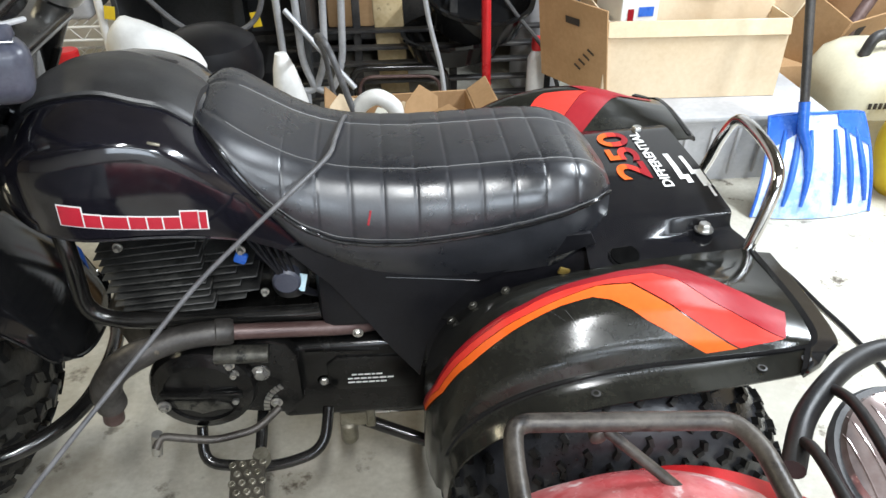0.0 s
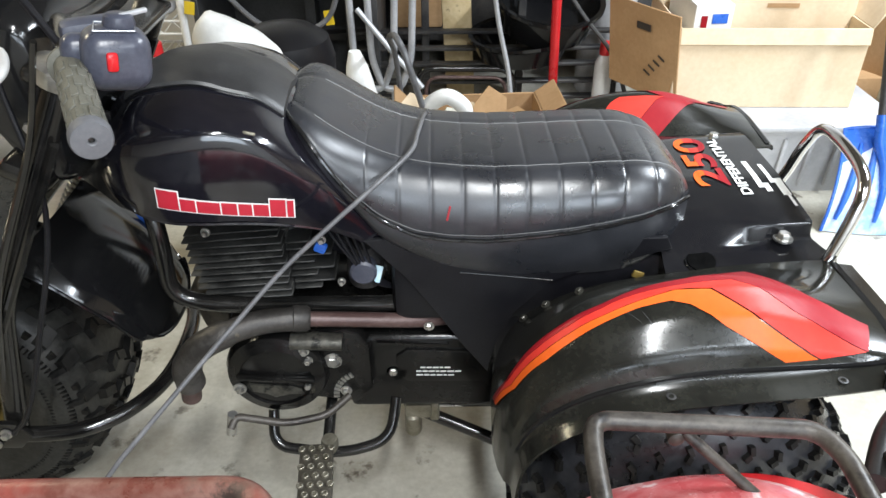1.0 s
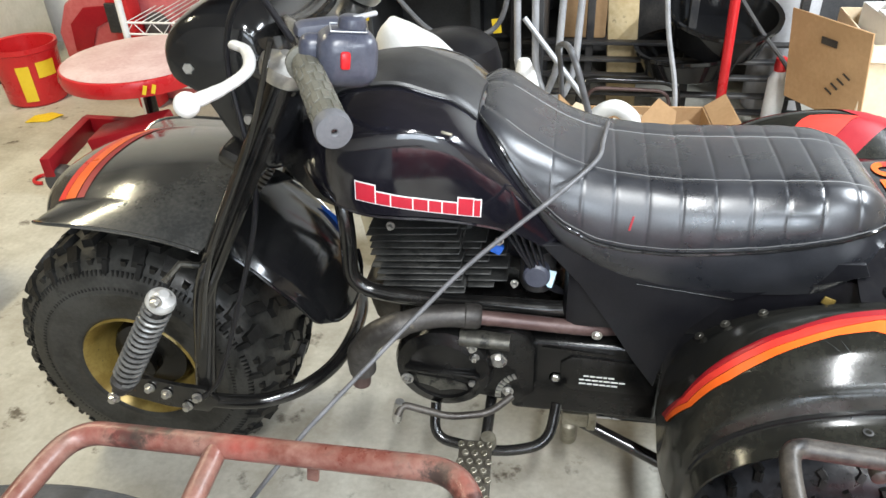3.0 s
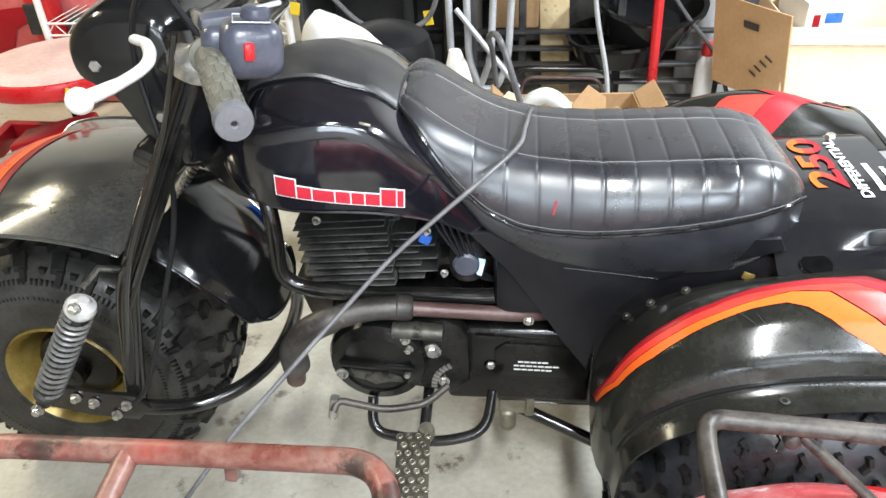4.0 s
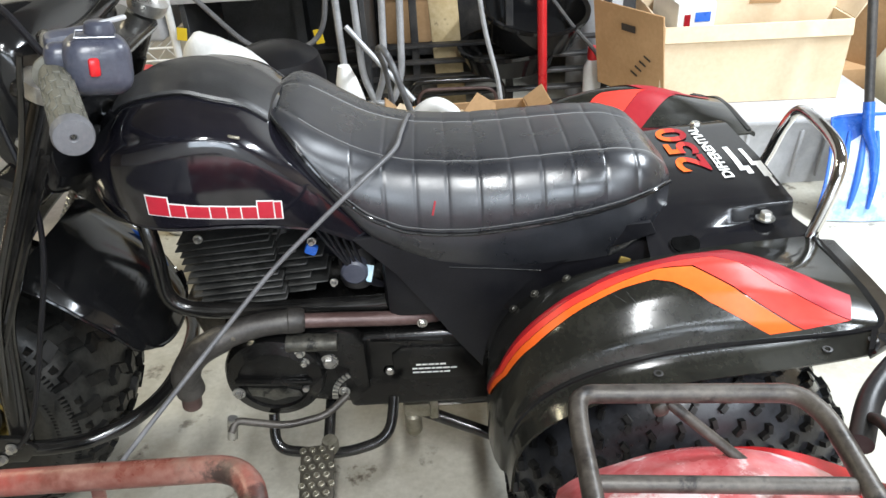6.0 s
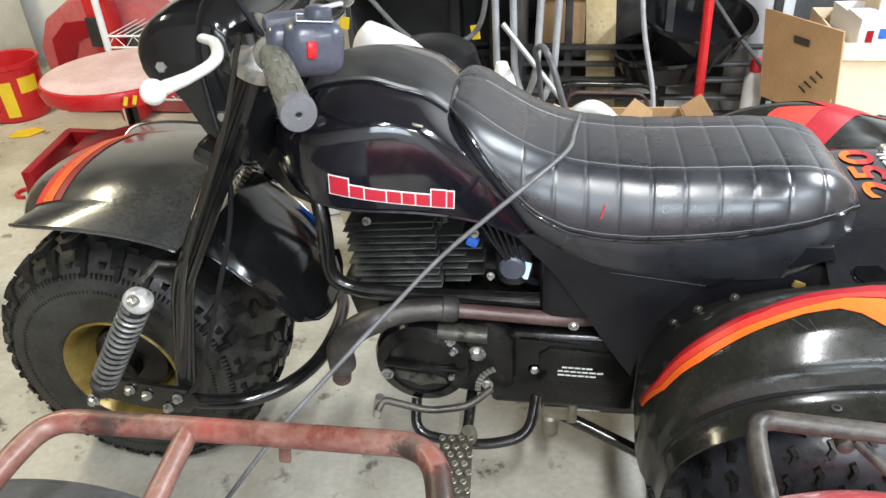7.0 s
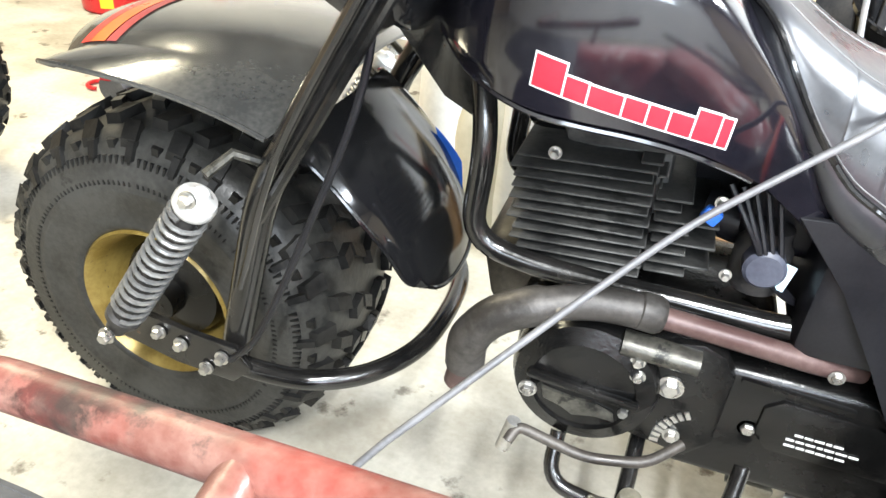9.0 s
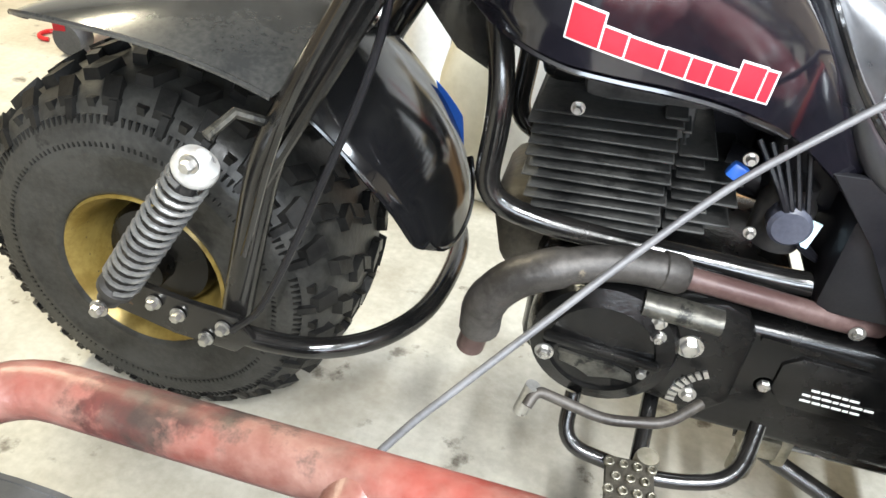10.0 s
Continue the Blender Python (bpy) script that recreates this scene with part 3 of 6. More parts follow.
INNER = [(0.17, 0.32), (0.178, 0.4), (0.205, 0.465), (0.258, 0.508), (0.32, 0.534), (0.38, 0.548), (0.44, 0.557), (0.5, 0.566), (0.55, 0.571), (0.61, 0.575), (0.668, 0.578)]
ACROSS = [(0.0, 0.0, 0.0, 1.125), (0.10, 0.16, 0.0, 1.100), (0.24, 0.58, 0.0, 1.062), (0.38, 0.94, 0.0, 1.015), (0.52, 1.0, 0.0, 0.985), (0.66, 0.80, 0.20, 0.950), (0.80, 0.42, 0.58, 0.922), (0.90, 0.08, 0.92, 0.912), (0.93, 0.0, 1.0, 0.905), (1.0, -0.04, 1.04, 0.878)]
FAR_Y = 2 * CY + 0.02


def fender_at(u, v, mirror=False):
    c, o, i = spline([(p, 0, q) for p, q in CREST], u), spline([(p, 0, q) for p, q in OUTER], u), spline([(p, 0, q) for p, q in INNER], u)
    wc, wo, y = lerp_table(ACROSS, v)
    q = c * wc + o * wo + i * (1 - wc - wo)
    if v > 0.93:
        q.z -= (v - 0.93) / 0.07 * 0.004
    # the tail corner is rounded in plan, the flange a little wider towards the tail
    y -= 0.02 * max(0.0, 1 - abs(u - 0.45) * 2.2) * max(0.0, v - 0.6)
    cut = max(0.0, u - 0.90) / 0.10 * max(0.0, v - 0.72) / 0.28
    q.x -= 0.035 * cut * cut
    return Vector((q.x + 0.05, FAR_Y - y, q.z + 0.004)) if mirror else Vector((q.x, y, q.z))


def fenders():
    for mirror in (False, True):
        fn = (lambda u, v: fender_at(u, v, True)) if mirror else fender_at
        bm = shell(fn, 44, 30, 0.004 if mirror else -0.004)
        f = part("rear_fender", bm, M["fender"], trike, "scuffed black plastic rear fender with stripe decals")
        # the stripes run over the arch, then turn down over the tail: edges as (along, across)
        E0 = [(0.069, 0.335), (0.144, 0.496), (0.218, 0.504), (0.284, 0.504), (0.366, 0.493), (0.465, 0.430), (0.555, 0.401), (0.646, 0.345), (0.722, 0.265), (0.835, 0.475), (0.951, 0.606)]
        E1 = [(0.086, 0.423), (0.148, 0.520), (0.226, 0.540), (0.292, 0.538), (0.366, 0.526), (0.456, 0.487), (0.547, 0.465), (0.662, 0.430), (0.778, 0.612), (0.868, 0.709), (0.926, 0.790)]
        E2 = [(0.086, 0.445), (0.152, 0.568), (0.234, 0.584), (0.300, 0.577), (0.374, 0.562), (0.456, 0.540), (0.531, 0.518), (0.605, 0.526), (0.695, 0.672), (0.761, 0.761), (0.819, 0.841)]
        E3 = [(0.094, 0.511), (0.160, 0.614), (0.242, 0.636), (0.308, 0.621), (0.374, 0.599), (0.448, 0.577), (0.518, 0.570), (0.555, 0.599), (0.621, 0.702), (0.687, 0.783), (0.745, 0.856)]

        if mirror:
            # on the far fender the stripes start lower on the outer side
            E0, E1, E2, E3 = [[(u, v + 0.17 * min(1.0, max(0.0, (0.80 - u) / 0.12))) for u, v in e] for e in (E0, E1, E2, E3)]

        def strip(e, f2, gap, mat, lab):
            bm = bmesh.new()
            rows = []
            for i in range(71):
                s = i / 70 * (len(e) - 1)
                k = min(int(s), len(e) - 2)
                t = s - k
                pa = [p + (q - p) * t for p, q in zip(e[k], e[k + 1])]
                pb = [p + (q - p) * t for p, q in zip(f2[k], f2[k + 1])]
                row = []
                for j in range(7):
                    w = gap + (1 - 2 * gap) * j / 6
                    u, v = pa[0] + (pb[0] - pa[0]) * w, pa[1] + (pb[1] - pa[1]) * w
                    d = 1e-3
                    n = (fn(u + d, v) - fn(u - d, v)).cross(fn(u, v + d) - fn(u, v - d)).normalized() * (1 if mirror else -1)
                    row.append(bm.verts.new(fn(u, v) + n * 0.0014))
                rows.append(row)
            for a, b in zip(rows, rows[1:]):
                for j in range(6):
                    bm.faces.new((a[j], a[j + 1], b[j + 1], b[j]))
            part("stripe", bm, mat, f, lab)

        strip(E0, E1, 0.0, M["dred"], "dark red stripe decal")
        strip(E1, E2, 0.03, M["lred"], "red stripe decal")
        strip(E2, E3, 0.03, M["orange"], "orange stripe decal")
        # raised bead above the flange, and the lip round the tail
        part("fender_bead", tube([fn(0.10 + 0.90 * k / 50, 0.885) for k in range(51)], 0.0036, 6), M["gloss"], f)
        rows = []
        for k in range(31):
            v = 0.04 + 0.96 * k / 30
            q = fn(1.0, v)
            w = math.sqrt(max(0.0, 1 - (max(0.0, v - 0.86) / 0.14) ** 2)) * (0.35 if mirror else 1.0)
            rows.append([q + Vector((-0.006, 0, 0.0018)), q + Vector((0.002 * w, 0, 0.003)), q + Vector((0.006 * w, 0, -0.001)), q + Vector((0.027 * w, 0, -0.004)), q + Vector((0.033 * w, 0, -0.010)), q + Vector((0.029 * w, 0, -0.014)), q + Vector((-0.006, 0, -0.006))])
        part("tail_lip", loft(bmesh.new(), rows), M["gloss"], f)
        if mirror:
            for a0, a1, mat in ((0.53, 0.68, M["lred"]), (0.682, 0.79, M["dred"])):
                bm = bmesh.new()
                g = [[bm.verts.new(fn(a0 + (a1 - a0) * i / 8 - 0.58 * (0.40 - v), v) + Vector((0, -0.0007, 0.0016))) for v in [0.13 + 0.30 * j / 10 for j in range(11)]] for i in range(9)]
                for i in range(8):
                    for j in range(10):
                        bm.faces.new((g[i][j], g[i + 1][j], g[i + 1][j + 1], g[i][j + 1]))
                part("stripe", bm, mat, f, "red stripe decal")
        # fine scratches on the side
        for a, b, c, d in ((0.42, 0.58, 0.45, 0.65), (0.455, 0.60, 0.475, 0.68), (0.33, 0.80, 0.35, 0.82)):
            bm = bmesh.new()
            edge = [[bm.verts.new(fn(a + (c - a) * t / 6 + s2 * 0.0003, b + (d - b) * t / 6 + s2 * 0.0002) + Vector((0, (0.0009 if mirror else -0.0009), 0.0009))) for s2 in (-1, 1)] for t in range(7)]
            for p, q in zip(edge, edge[1:]):
                bm.faces.new((p[0], p[1], q[1], q[0]))
            part("scratch", bm, M["cable"], f)
        # flange holes and the bolts on the inner wall
        for u in (0.505, 0.86, 0.985):
            q = fn(u, 0.955)
            part("eyelet", turned([(0.0038, 0), (0.0062, 0.0003), (0.0062, 0.0012), (0.0038, 0.0014)], Matrix.Translation(q + Vector((0, 0, 0.0005))), 16, closed=True), M["darkmetal"], f)
        for u in (0.22, 0.28, 0.36):
            q = fn(u, 0.06)
            part("fender_screw", bolt_head(bmesh.new(), q + Vector((0.0, 0.0, 0.003)), 0.005, 0.005, (-0.5, 0.0, 0.86)), M["alloy"], f)
    # deck behind the seat
    def deck_rows(u):
        """Across the deck: (v, y, lift). A steep facet climbs from the near shelf and runs out towards the tail."""
        s = min(1.0, max(0.0, u) / 0.75)
        lo, up, high = 1.140 + 0.038 * s, 1.203 - 0.018 * s, 0.043 - 0.012 * u
        return [(0.0, 1.125, 0.0), (0.26, lo - 0.004, 0.004), (0.28, lo, 0.006), (0.385, up - 0.003, high - 0.003), (0.40, up, high - 0.0005), (0.415, up + 0.004, high + 0.0005), (0.62, 1.32, high + 0.007), (0.86, 1.475, high + 0.004), (0.93, 1.500, high), (1.0, 1.512, high - 0.010)]

    def deck_at(u, v):
        y, lift = lerp_table(deck_rows(u), v)
        return Vector((0.425 + 0.232 * u + 0.020 * u * max(0.0, 1 - v / 0.30), y, 0.556 + 0.022 * u + lift))

    dk = part("tail_deck", shell(deck_at, 24, 60, 0.004), M["deckplastic"], trike, "black plastic tail deck with decals")

    def on_deck(a0, a1, b0, b1, mat, name, lab):
        bm = bmesh.new()
        g = [[bm.verts.new(deck_at(a0 + (a1 - a0) * i / 6, b0 + (b1 - b0) * j / 10) + Vector((0, 0, 0.0012))) for j in range(11)] for i in range(7)]
        for i in range(6):
            for j in range(10):
                bm.faces.new((g[i][j], g[i + 1][j], g[i + 1][j + 1], g[i][j + 1]))
        part(name, bm, mat, dk, lab)

    # number decal in three bands of colour, orange to dark red, and white lettering, both laid on the raised deck
    def flat_text(body, size, stretch, at_x, at_y, bands, name, lab):
        for lo, hi, mat in bands:
            cu = bpy.data.curves.new(name, "FONT")
            cu.body, cu.size, cu.align_x, cu.align_y, cu.offset = body, size, "CENTER", "CENTER", 0.0018 if len(bands) > 1 else 0.0007
            tmp = new(name, cu)
            me = bpy.data.meshes.new_from_object(tmp.evaluated_get(bpy.context.evaluated_depsgraph_get()))
            bpy.data.objects.remove(tmp)
            bm = bmesh.new()
            bm.from_mesh(me)
            bpy.data.meshes.remove(me)
            for edge, side in ((lo, -1), (hi, 1)):
                bmesh.ops.bisect_plane(bm, geom=bm.verts[:] + bm.edges[:] + bm.faces[:], plane_co=(0, edge, 0), plane_no=(0, side, 0), clear_outer=True)
            for v in bm.verts:
                x, y = at_x - v.co.y, at_y + v.co.x * stretch
                u = (x - 0.425) / 0.232
                up = deck_rows(u)[4][1]
                w = 0.40 + 0.46 * (y - up) / (1.475 - up)
                v.co = (x, y, deck_at(u, w).z + 0.0024)
            part(name, bm, mat, dk, lab, smooth=0)

    flat_text("250", 0.072, 1.70, 0.545, 1.382, ((-1, -0.0085, M["dred"]), (-0.008, 0.0085, M["lred"]), (0.009, 1, M["orange"])), "number_decal", "orange to dark red number decal")
    flat_text("DIFFERENTIAL", 0.023, 1.40, 0.587, 1.362, ((-1, 1, M["white"]),), "lettering", "white lettering")
    for a0, a1, c0, c1 in ((0.80, 0.84, 0.56, 0.70), (0.84, 0.88, 0.54, 0.58), (0.90, 0.93, 0.58, 0.68), (0.93, 0.985, 0.52, 0.60), (0.955, 0.975, 0.47, 0.53)):
        on_deck(a0, a1, c0, c1, M["whiteplastic"], "scuff", "white scuff")
    bolts("deck_bolt", dk, [(0.612, 1.170, 0.585, 0.010, 0.012), (0.600, 1.482, 0.6045, 0.010, 0.012)], M["zinc"], (0, 0, 1))
    for s in (1, -1):
        bm = turned([(0.021, 0.0), (0.024, 0.0015), (0.0255, 0.0), (0.0255, -0.01), (0.021, -0.01)], pose(0.482, CY + s * -0.158, 0.5645, 14 * s, 0, 0), 28, closed=True)
        part("deck_hole_rim", bm, M["gloss"], dk)
        # black disc on the deck paints the shade inside the hole
        part("hole_shade_disc", turned([(0.0215, 0), (0.0215, 0.0008)], pose(0.482, CY + s * -0.158, 0.5660, 14 * s, 0, 0), 24), M["holeshade"], dk)


fenders()

part("grab_bar", tube(curve([(0.655, 1.125, 0.555), (0.672, 1.13, 0.595), (0.696, 1.148, 0.672), (0.706, 1.19, 0.697), (0.712, 1.28, 0.702), (0.714, 1.335, 0.690), (0.706, 1.358, 0.650), (0.697, 1.372, 0.595), (0.680, 1.38, 0.545)], 6), 0.0094, 12),
     M["chrome"], trike, "scratched chrome grab bar")

# seat: x, half width, top z, seam z, bottom z, shoulder round
SEAT = [(-0.141, 0.045, 0.784, 0.782, 0.766), (-0.134, 0.078, 0.789, 0.785, 0.758), (-0.124, 0.102, 0.791, 0.784, 0.748), (-0.107, 0.126, 0.788, 0.777, 0.730), (-0.090, 0.142, 0.780, 0.757, 0.714), (-0.072, 0.150, 0.768, 0.729, 0.696), (-0.040, 0.152, 0.748, 0.684, 0.657), (0.0, 0.151, 0.726, 0.641, 0.598), (0.05, 0.151, 0.710, 0.614, 0.567),
        (0.10, 0.151, 0.703, 0.605, 0.545), (0.16, 0.152, 0.699, 0.603, 0.533), (0.22, 0.152, 0.700, 0.608, 0.528), (0.28, 0.151, 0.702, 0.615, 0.526), (0.34, 0.149, 0.704, 0.626, 0.528), (0.39, 0.143, 0.703, 0.636, 0.532), (0.43, 0.130, 0.692, 0.645, 0.540),
        (0.456, 0.108, 0.672, 0.645, 0.552), (0.470, 0.080, 0.648, 0.635, 0.565)]


def seat_row(x):
    pts = [(a, b, c, d, e) for a, b, c, d, e in SEAT]
    return lerp_table(pts, x)


def smooth_row(x):
    w = [0, 0, 0, 0]
    for k, f in ((-0.012, 0.25), (0, 0.5), (0.012, 0.25)):
        for i, q in enumerate(seat_row(min(max(x + k, SEAT[0][0]), SEAT[-1][0]))):
            w[i] += f * q
    return w


SEAMS = [-0.02 + 0.0475 * k for k in range(10)]


def seat_point(x, a):
    """a from -1 (near bottom seam) over the top to 1."""
    hw, zt, zs, zb = smooth_row(x)
    s = 1 if a > 0 else -1
    k = abs(a)
    if k < 0.42:
        y = k / 0.42 * 0.64
        z = 1.0 - 0.03 * (k / 0.42) ** 2
    else:
        t = (k - 0.42) / 0.58 * math.pi / 2
        y = 0.64 + 0.36 * math.sin(t)
        z = 0.97 - 0.97 * (1 - math.cos(t))
    p = Vector((x, CY + s * y * hw, zs + (zt - zs) * z))
    near = min(abs(x - q) for q in SEAMS)
    if -0.02 < x < 0.44:
        groove = 0.0008 * math.exp(-(near / 0.0026) ** 2)
        puff = 0.0004 * min(1.0, near / 0.02)
        out = Vector((0, s * min(1.0, max(0.0, (k - 0.3) * 2)), 1.0 - min(1.0, max(0.0, (k - 0.45) * 1.6)))).normalized()
        p += out * (puff - groove)
    line = abs(a + 0.40) if a < 0 else abs(a - 0.24)
    p.z -= 0.0020 * math.exp(-(line / 0.02) ** 2)
    return p


def seat():
    xs = sorted(set([SEAT[0][0] + (SEAT[-1][0] - SEAT[0][0]) * i / 60 for i in range(61)] + [q + d for q in SEAMS for d in (-0.007, -0.0035, -0.0015, 0, 0.0015, 0.0035, 0.007) if q + d < 0.46]))
    bm = bmesh.new()
    rings = []
    for x in xs:
        rings.append([seat_point(x, -1 + 2 * j / 48) for j in range(49)])
    loft(bm, rings, caps=False, closed=False)
    g = bm
    # closed nose and tail
    for x, d in ((xs[0], -1), (xs[-1], 1)):
        ring = [seat_point(x, -1 + 2 * j / 48) for j in range(49)]
        mid = sum(ring, Vector()) / len(ring) + Vector((0.012 * d, 0, -0.01))
        c = g.verts.new(mid)
        vs = [g.verts.new(q) for q in ring]
        for a, b in zip(vs, vs[1:]):
            g.faces.new((a, b, c))
    top = part("seat", bm, M["vinyl"], trike, "black quilted vinyl seat, dusty and creased", smooth=60)
    # the plain band below the seam, rolled under
    bm = bmesh.new()
    for s in (-1, 1):
        rows = []
        for x in xs:
            hw, zt, zs, zb = smooth_row(x)
            rows.append([Vector((x, CY + s * hw * f, zs + (zb - zs) * t)) for f, t in ((1.0, 0.0), (1.012, 0.12), (1.01, 0.4), (0.985, 0.7), (0.94, 0.92), (0.86, 1.0), (0.4, 1.02))])
        loft(bm, rows, caps=False, closed=False)
    for x, d in ((xs[0], -1), (xs[-1], 1)):
        hw, zt, zs, zb = smooth_row(x)
        v = [bm.verts.new((x + dx * d, CY + k * hw, zz)) for k, zz, dx in ((-1, zs, 0), (-1, zb, 0), (0, zb, 0.01), (1, zb, 0), (1, zs, 0), (0, zs + 0.0, 0.012))]
        bm.faces.new((v[0], v[1], v[2], v[5]))
        bm.faces.new((v[5], v[2], v[3], v[4]))
    part("seat_band", bm, M["vinyl"], trike)
    for s in (-1, 1):
        part("piping", tube([seat_point(x, s * 1.0) + Vector((0, s * 0.001, 0)) for x in xs], 0.0034, 8), M["gloss"], top)
        part("stitching", tube([seat_point(x, -0.40 if s < 0 else 0.24) + Vector((0, 0, 0.0008)) for x in xs if x > -0.1], 0.0011, 5), M["seamthread"], top, "grey thread seam")
        part("stitching", tube([seat_point(x, s * 0.97) + Vector((0, s * 0.0010, 0.0008)) for x in xs if x > -0.12], 0.0008, 5), M["thread"], top)
    q = seat_point(0.100, -0.83)
    part("red_mark", slab((0.003, 0.002, 0.022), pose(q.x, q.y - 0.0008, q.z, -20, 14, 0)), M["dred"], top, "small red smear")


seat()

# tank: rows of x, half width, bottom z, crease z, shoulder top z, crown z
TANK_Y = CY - 0.038
TANK = [(-0.432, 0.03, 0.712, 0.73, 0.734, 0.74), (-0.415, 0.047, 0.704, 0.74, 0.749, 0.756), (-0.39, 0.097, 0.7, 0.757, 0.773, 0.782), (-0.36, 0.142, 0.692, 0.775, 0.797, 0.808), (-0.325, 0.168, 0.681, 0.79, 0.821, 0.83), (-0.285, 0.176, 0.671, 0.798, 0.831, 0.839), (-0.24, 0.175, 0.667, 0.806, 0.833, 0.841),
        (-0.2, 0.169, 0.664, 0.807, 0.821, 0.832), (-0.16, 0.16, 0.658, 0.793, 0.807, 0.814), (-0.12, 0.149, 0.648, 0.759, 0.773, 0.785), (-0.08, 0.134, 0.632, 0.718, 0.727, 0.74), (-0.04, 0.112, 0.602, 0.664, 0.677, 0.69), (0.0, 0.092, 0.568, 0.612, 0.627, 0.64)]
TANK_RING = [(0.55, 0, 0), (0.90, 0.0, 0.0), (0.985, 0.07, 0.0), (1.0, 0.26, 0), (1.0, 0.55, 0), (0.995, 0.82, 0), (0.980, 0.955, 0), (0.955, 1.0, 0.03), (0.88, 1.0, 0.40), (0.76, 1.0, 0.70), (0.60, 1.0, 0.91), (0.42, 1.0, 1.0)]


def tank_ring(row, scale=1.0, lift=0.0):
    x, hw, zb, zc, zs, zt = row
    half = []
    for f, a, b in TANK_RING:
        half.append((f * hw * scale, zb + (zc - zb) * a + (zs - zc) * b + lift * a))
    half += [(0.24 * hw, zs + (zt - zs) * 0.60 + lift), (0.12 * hw, zs + (zt - zs) * 0.94 + lift)]
    return [Vector((x, TANK_Y - y, z)) for y, z in half] + [Vector((x, TANK_Y + y, z)) for y, z in reversed(half)]


def dense(table, n):
    out = []
    x0, x1 = table[0][0], table[-1][0]
    for i in range(n + 1):
        s = i / n
        # Catmull-Rom over the rows, equal steps in row number
        k = len(table) - 1
        f = s * k
        j = min(int(f), k - 1)
        t = f - j
        a, b, c, d = table[max(j - 1, 0)], table[j], table[j + 1], table[min(j + 2, k)]
        out.append(tuple(0.5 * (2 * q + (r - p) * t + (2 * p - 5 * q + 4 * r - w) * t * t + (3 * q - 3 * r + w - p) * t ** 3) for p, q, r, w in zip(a, b, c, d)))
    return out


def tank():
    rows = dense(TANK, 52)
    bm = loft(bmesh.new(), [tank_ring(r) for r in rows])
    tk = part("fuel_tank", bm, M["tankpaint"], trike, "glossy black fuel tank with red lettering shapes", smooth=50)
    # bottom seam
    for s in (-1, 1):
        part("seam", tube([Vector((r[0], TANK_Y + s * r[1] * 0.94, r[2] + 0.002)) for r in rows[6:44]], 0.0032, 6), M["tankpaint"], tk)
    # matt cover over the crown
    cov = [r for r in rows if -0.345 < r[0] < -0.128]
    bm = bmesh.new()
    rings = []
    for r in cov:
        x, hw, zb, zc, zs, zt = r
        half = [(0.43 * hw, zs + 0.001), (0.45 * hw, zs + 0.004), (0.435 * hw, zs + 0.008), (0.36 * hw, zs + 0.012), (0.22 * hw, zt + 0.006), (0.10 * hw, zt + 0.010)]
        under = [(0.10 * hw, zt - 0.004), (0.22 * hw, zs + 0.004), (0.40 * hw, zs - 0.002)]
        ring = [Vector((x, TANK_Y - y, z)) for y, z in half] + [Vector((x, TANK_Y + y, z)) for y, z in reversed(half)]
        ring += [Vector((x, TANK_Y + y, z)) for y, z in reversed(under)] + [Vector((x, TANK_Y - y, z)) for y, z in under]
        rings.append(ring)
    loft(bm, rings)
    part("tank_cover", bm, M["cover"], tk, "matt black tank cover")
    for s in (-1, 1):
        part("cover_bead", tube([Vector((r[0], TANK_Y + s * 0.425 * r[1], r[4] + 0.0005)) for r in cov], 0.0026, 8), M["gloss"], tk)
    part("sticker_rest", slab((0.016, 0.004, 0.004), pose(-0.160, 1.1125, 0.797, -12, 14, 0), 0.001), M["brass"], tk, "torn rest of a yellow sticker")
    # eight plain red shapes on a white edge
    def side_at(x, z):
        r = lerp_table([(q[0],) + tuple(q[1:]) for q in rows], x)
        hw, zb, zc = r[0], r[1], r[2]
        a = (z - zb) / (zc - zb)
        f = lerp_table([(t[1], t[0]) for t in TANK_RING[2:8]], a)[0]
        return TANK_Y - f * hw

    def patch(x0, x1, h0, h1, slant, mat, lift):
        """A thin red or white shape laid on the tank's side."""
        bm = bmesh.new()
        n = 5
        g = []
        for i in range(n + 1):
            col = []
            for j in range(n + 1):
                hh = h0 + (h1 - h0) * j / n
                px = x0 + (x1 - x0) * i / n + slant * hh
                pz = 0.7035 - 0.200 * (px + 0.288) + hh
                col.append(bm.verts.new((px, side_at(px, pz) - lift, pz)))
            g.append(col)
        for i in range(n):
            for j in range(n):
                bm.faces.new((g[i][j], g[i + 1][j], g[i + 1][j + 1], g[i][j + 1]))
        part("emblem_shape", bm, mat, tk, "red emblem shape with white edge")

    x = -0.2885
    for w, h in ((0.027, 0.0285), (0.0195, 0.019), (0.029, 0.0185), (0.0195, 0.019), (0.017, 0.019), (0.0195, 0.019), (0.020, 0.0275), (0.0085, 0.0265)):
        patch(x - 0.0016, x + w + 0.0016, -0.0018, h + 0.0018, 0.06, M["white"], 0.0008)
        patch(x, x + w, 0.0, h, 0.06, M["emblem"], 0.0016)
        x += w + 0.0018


tank()

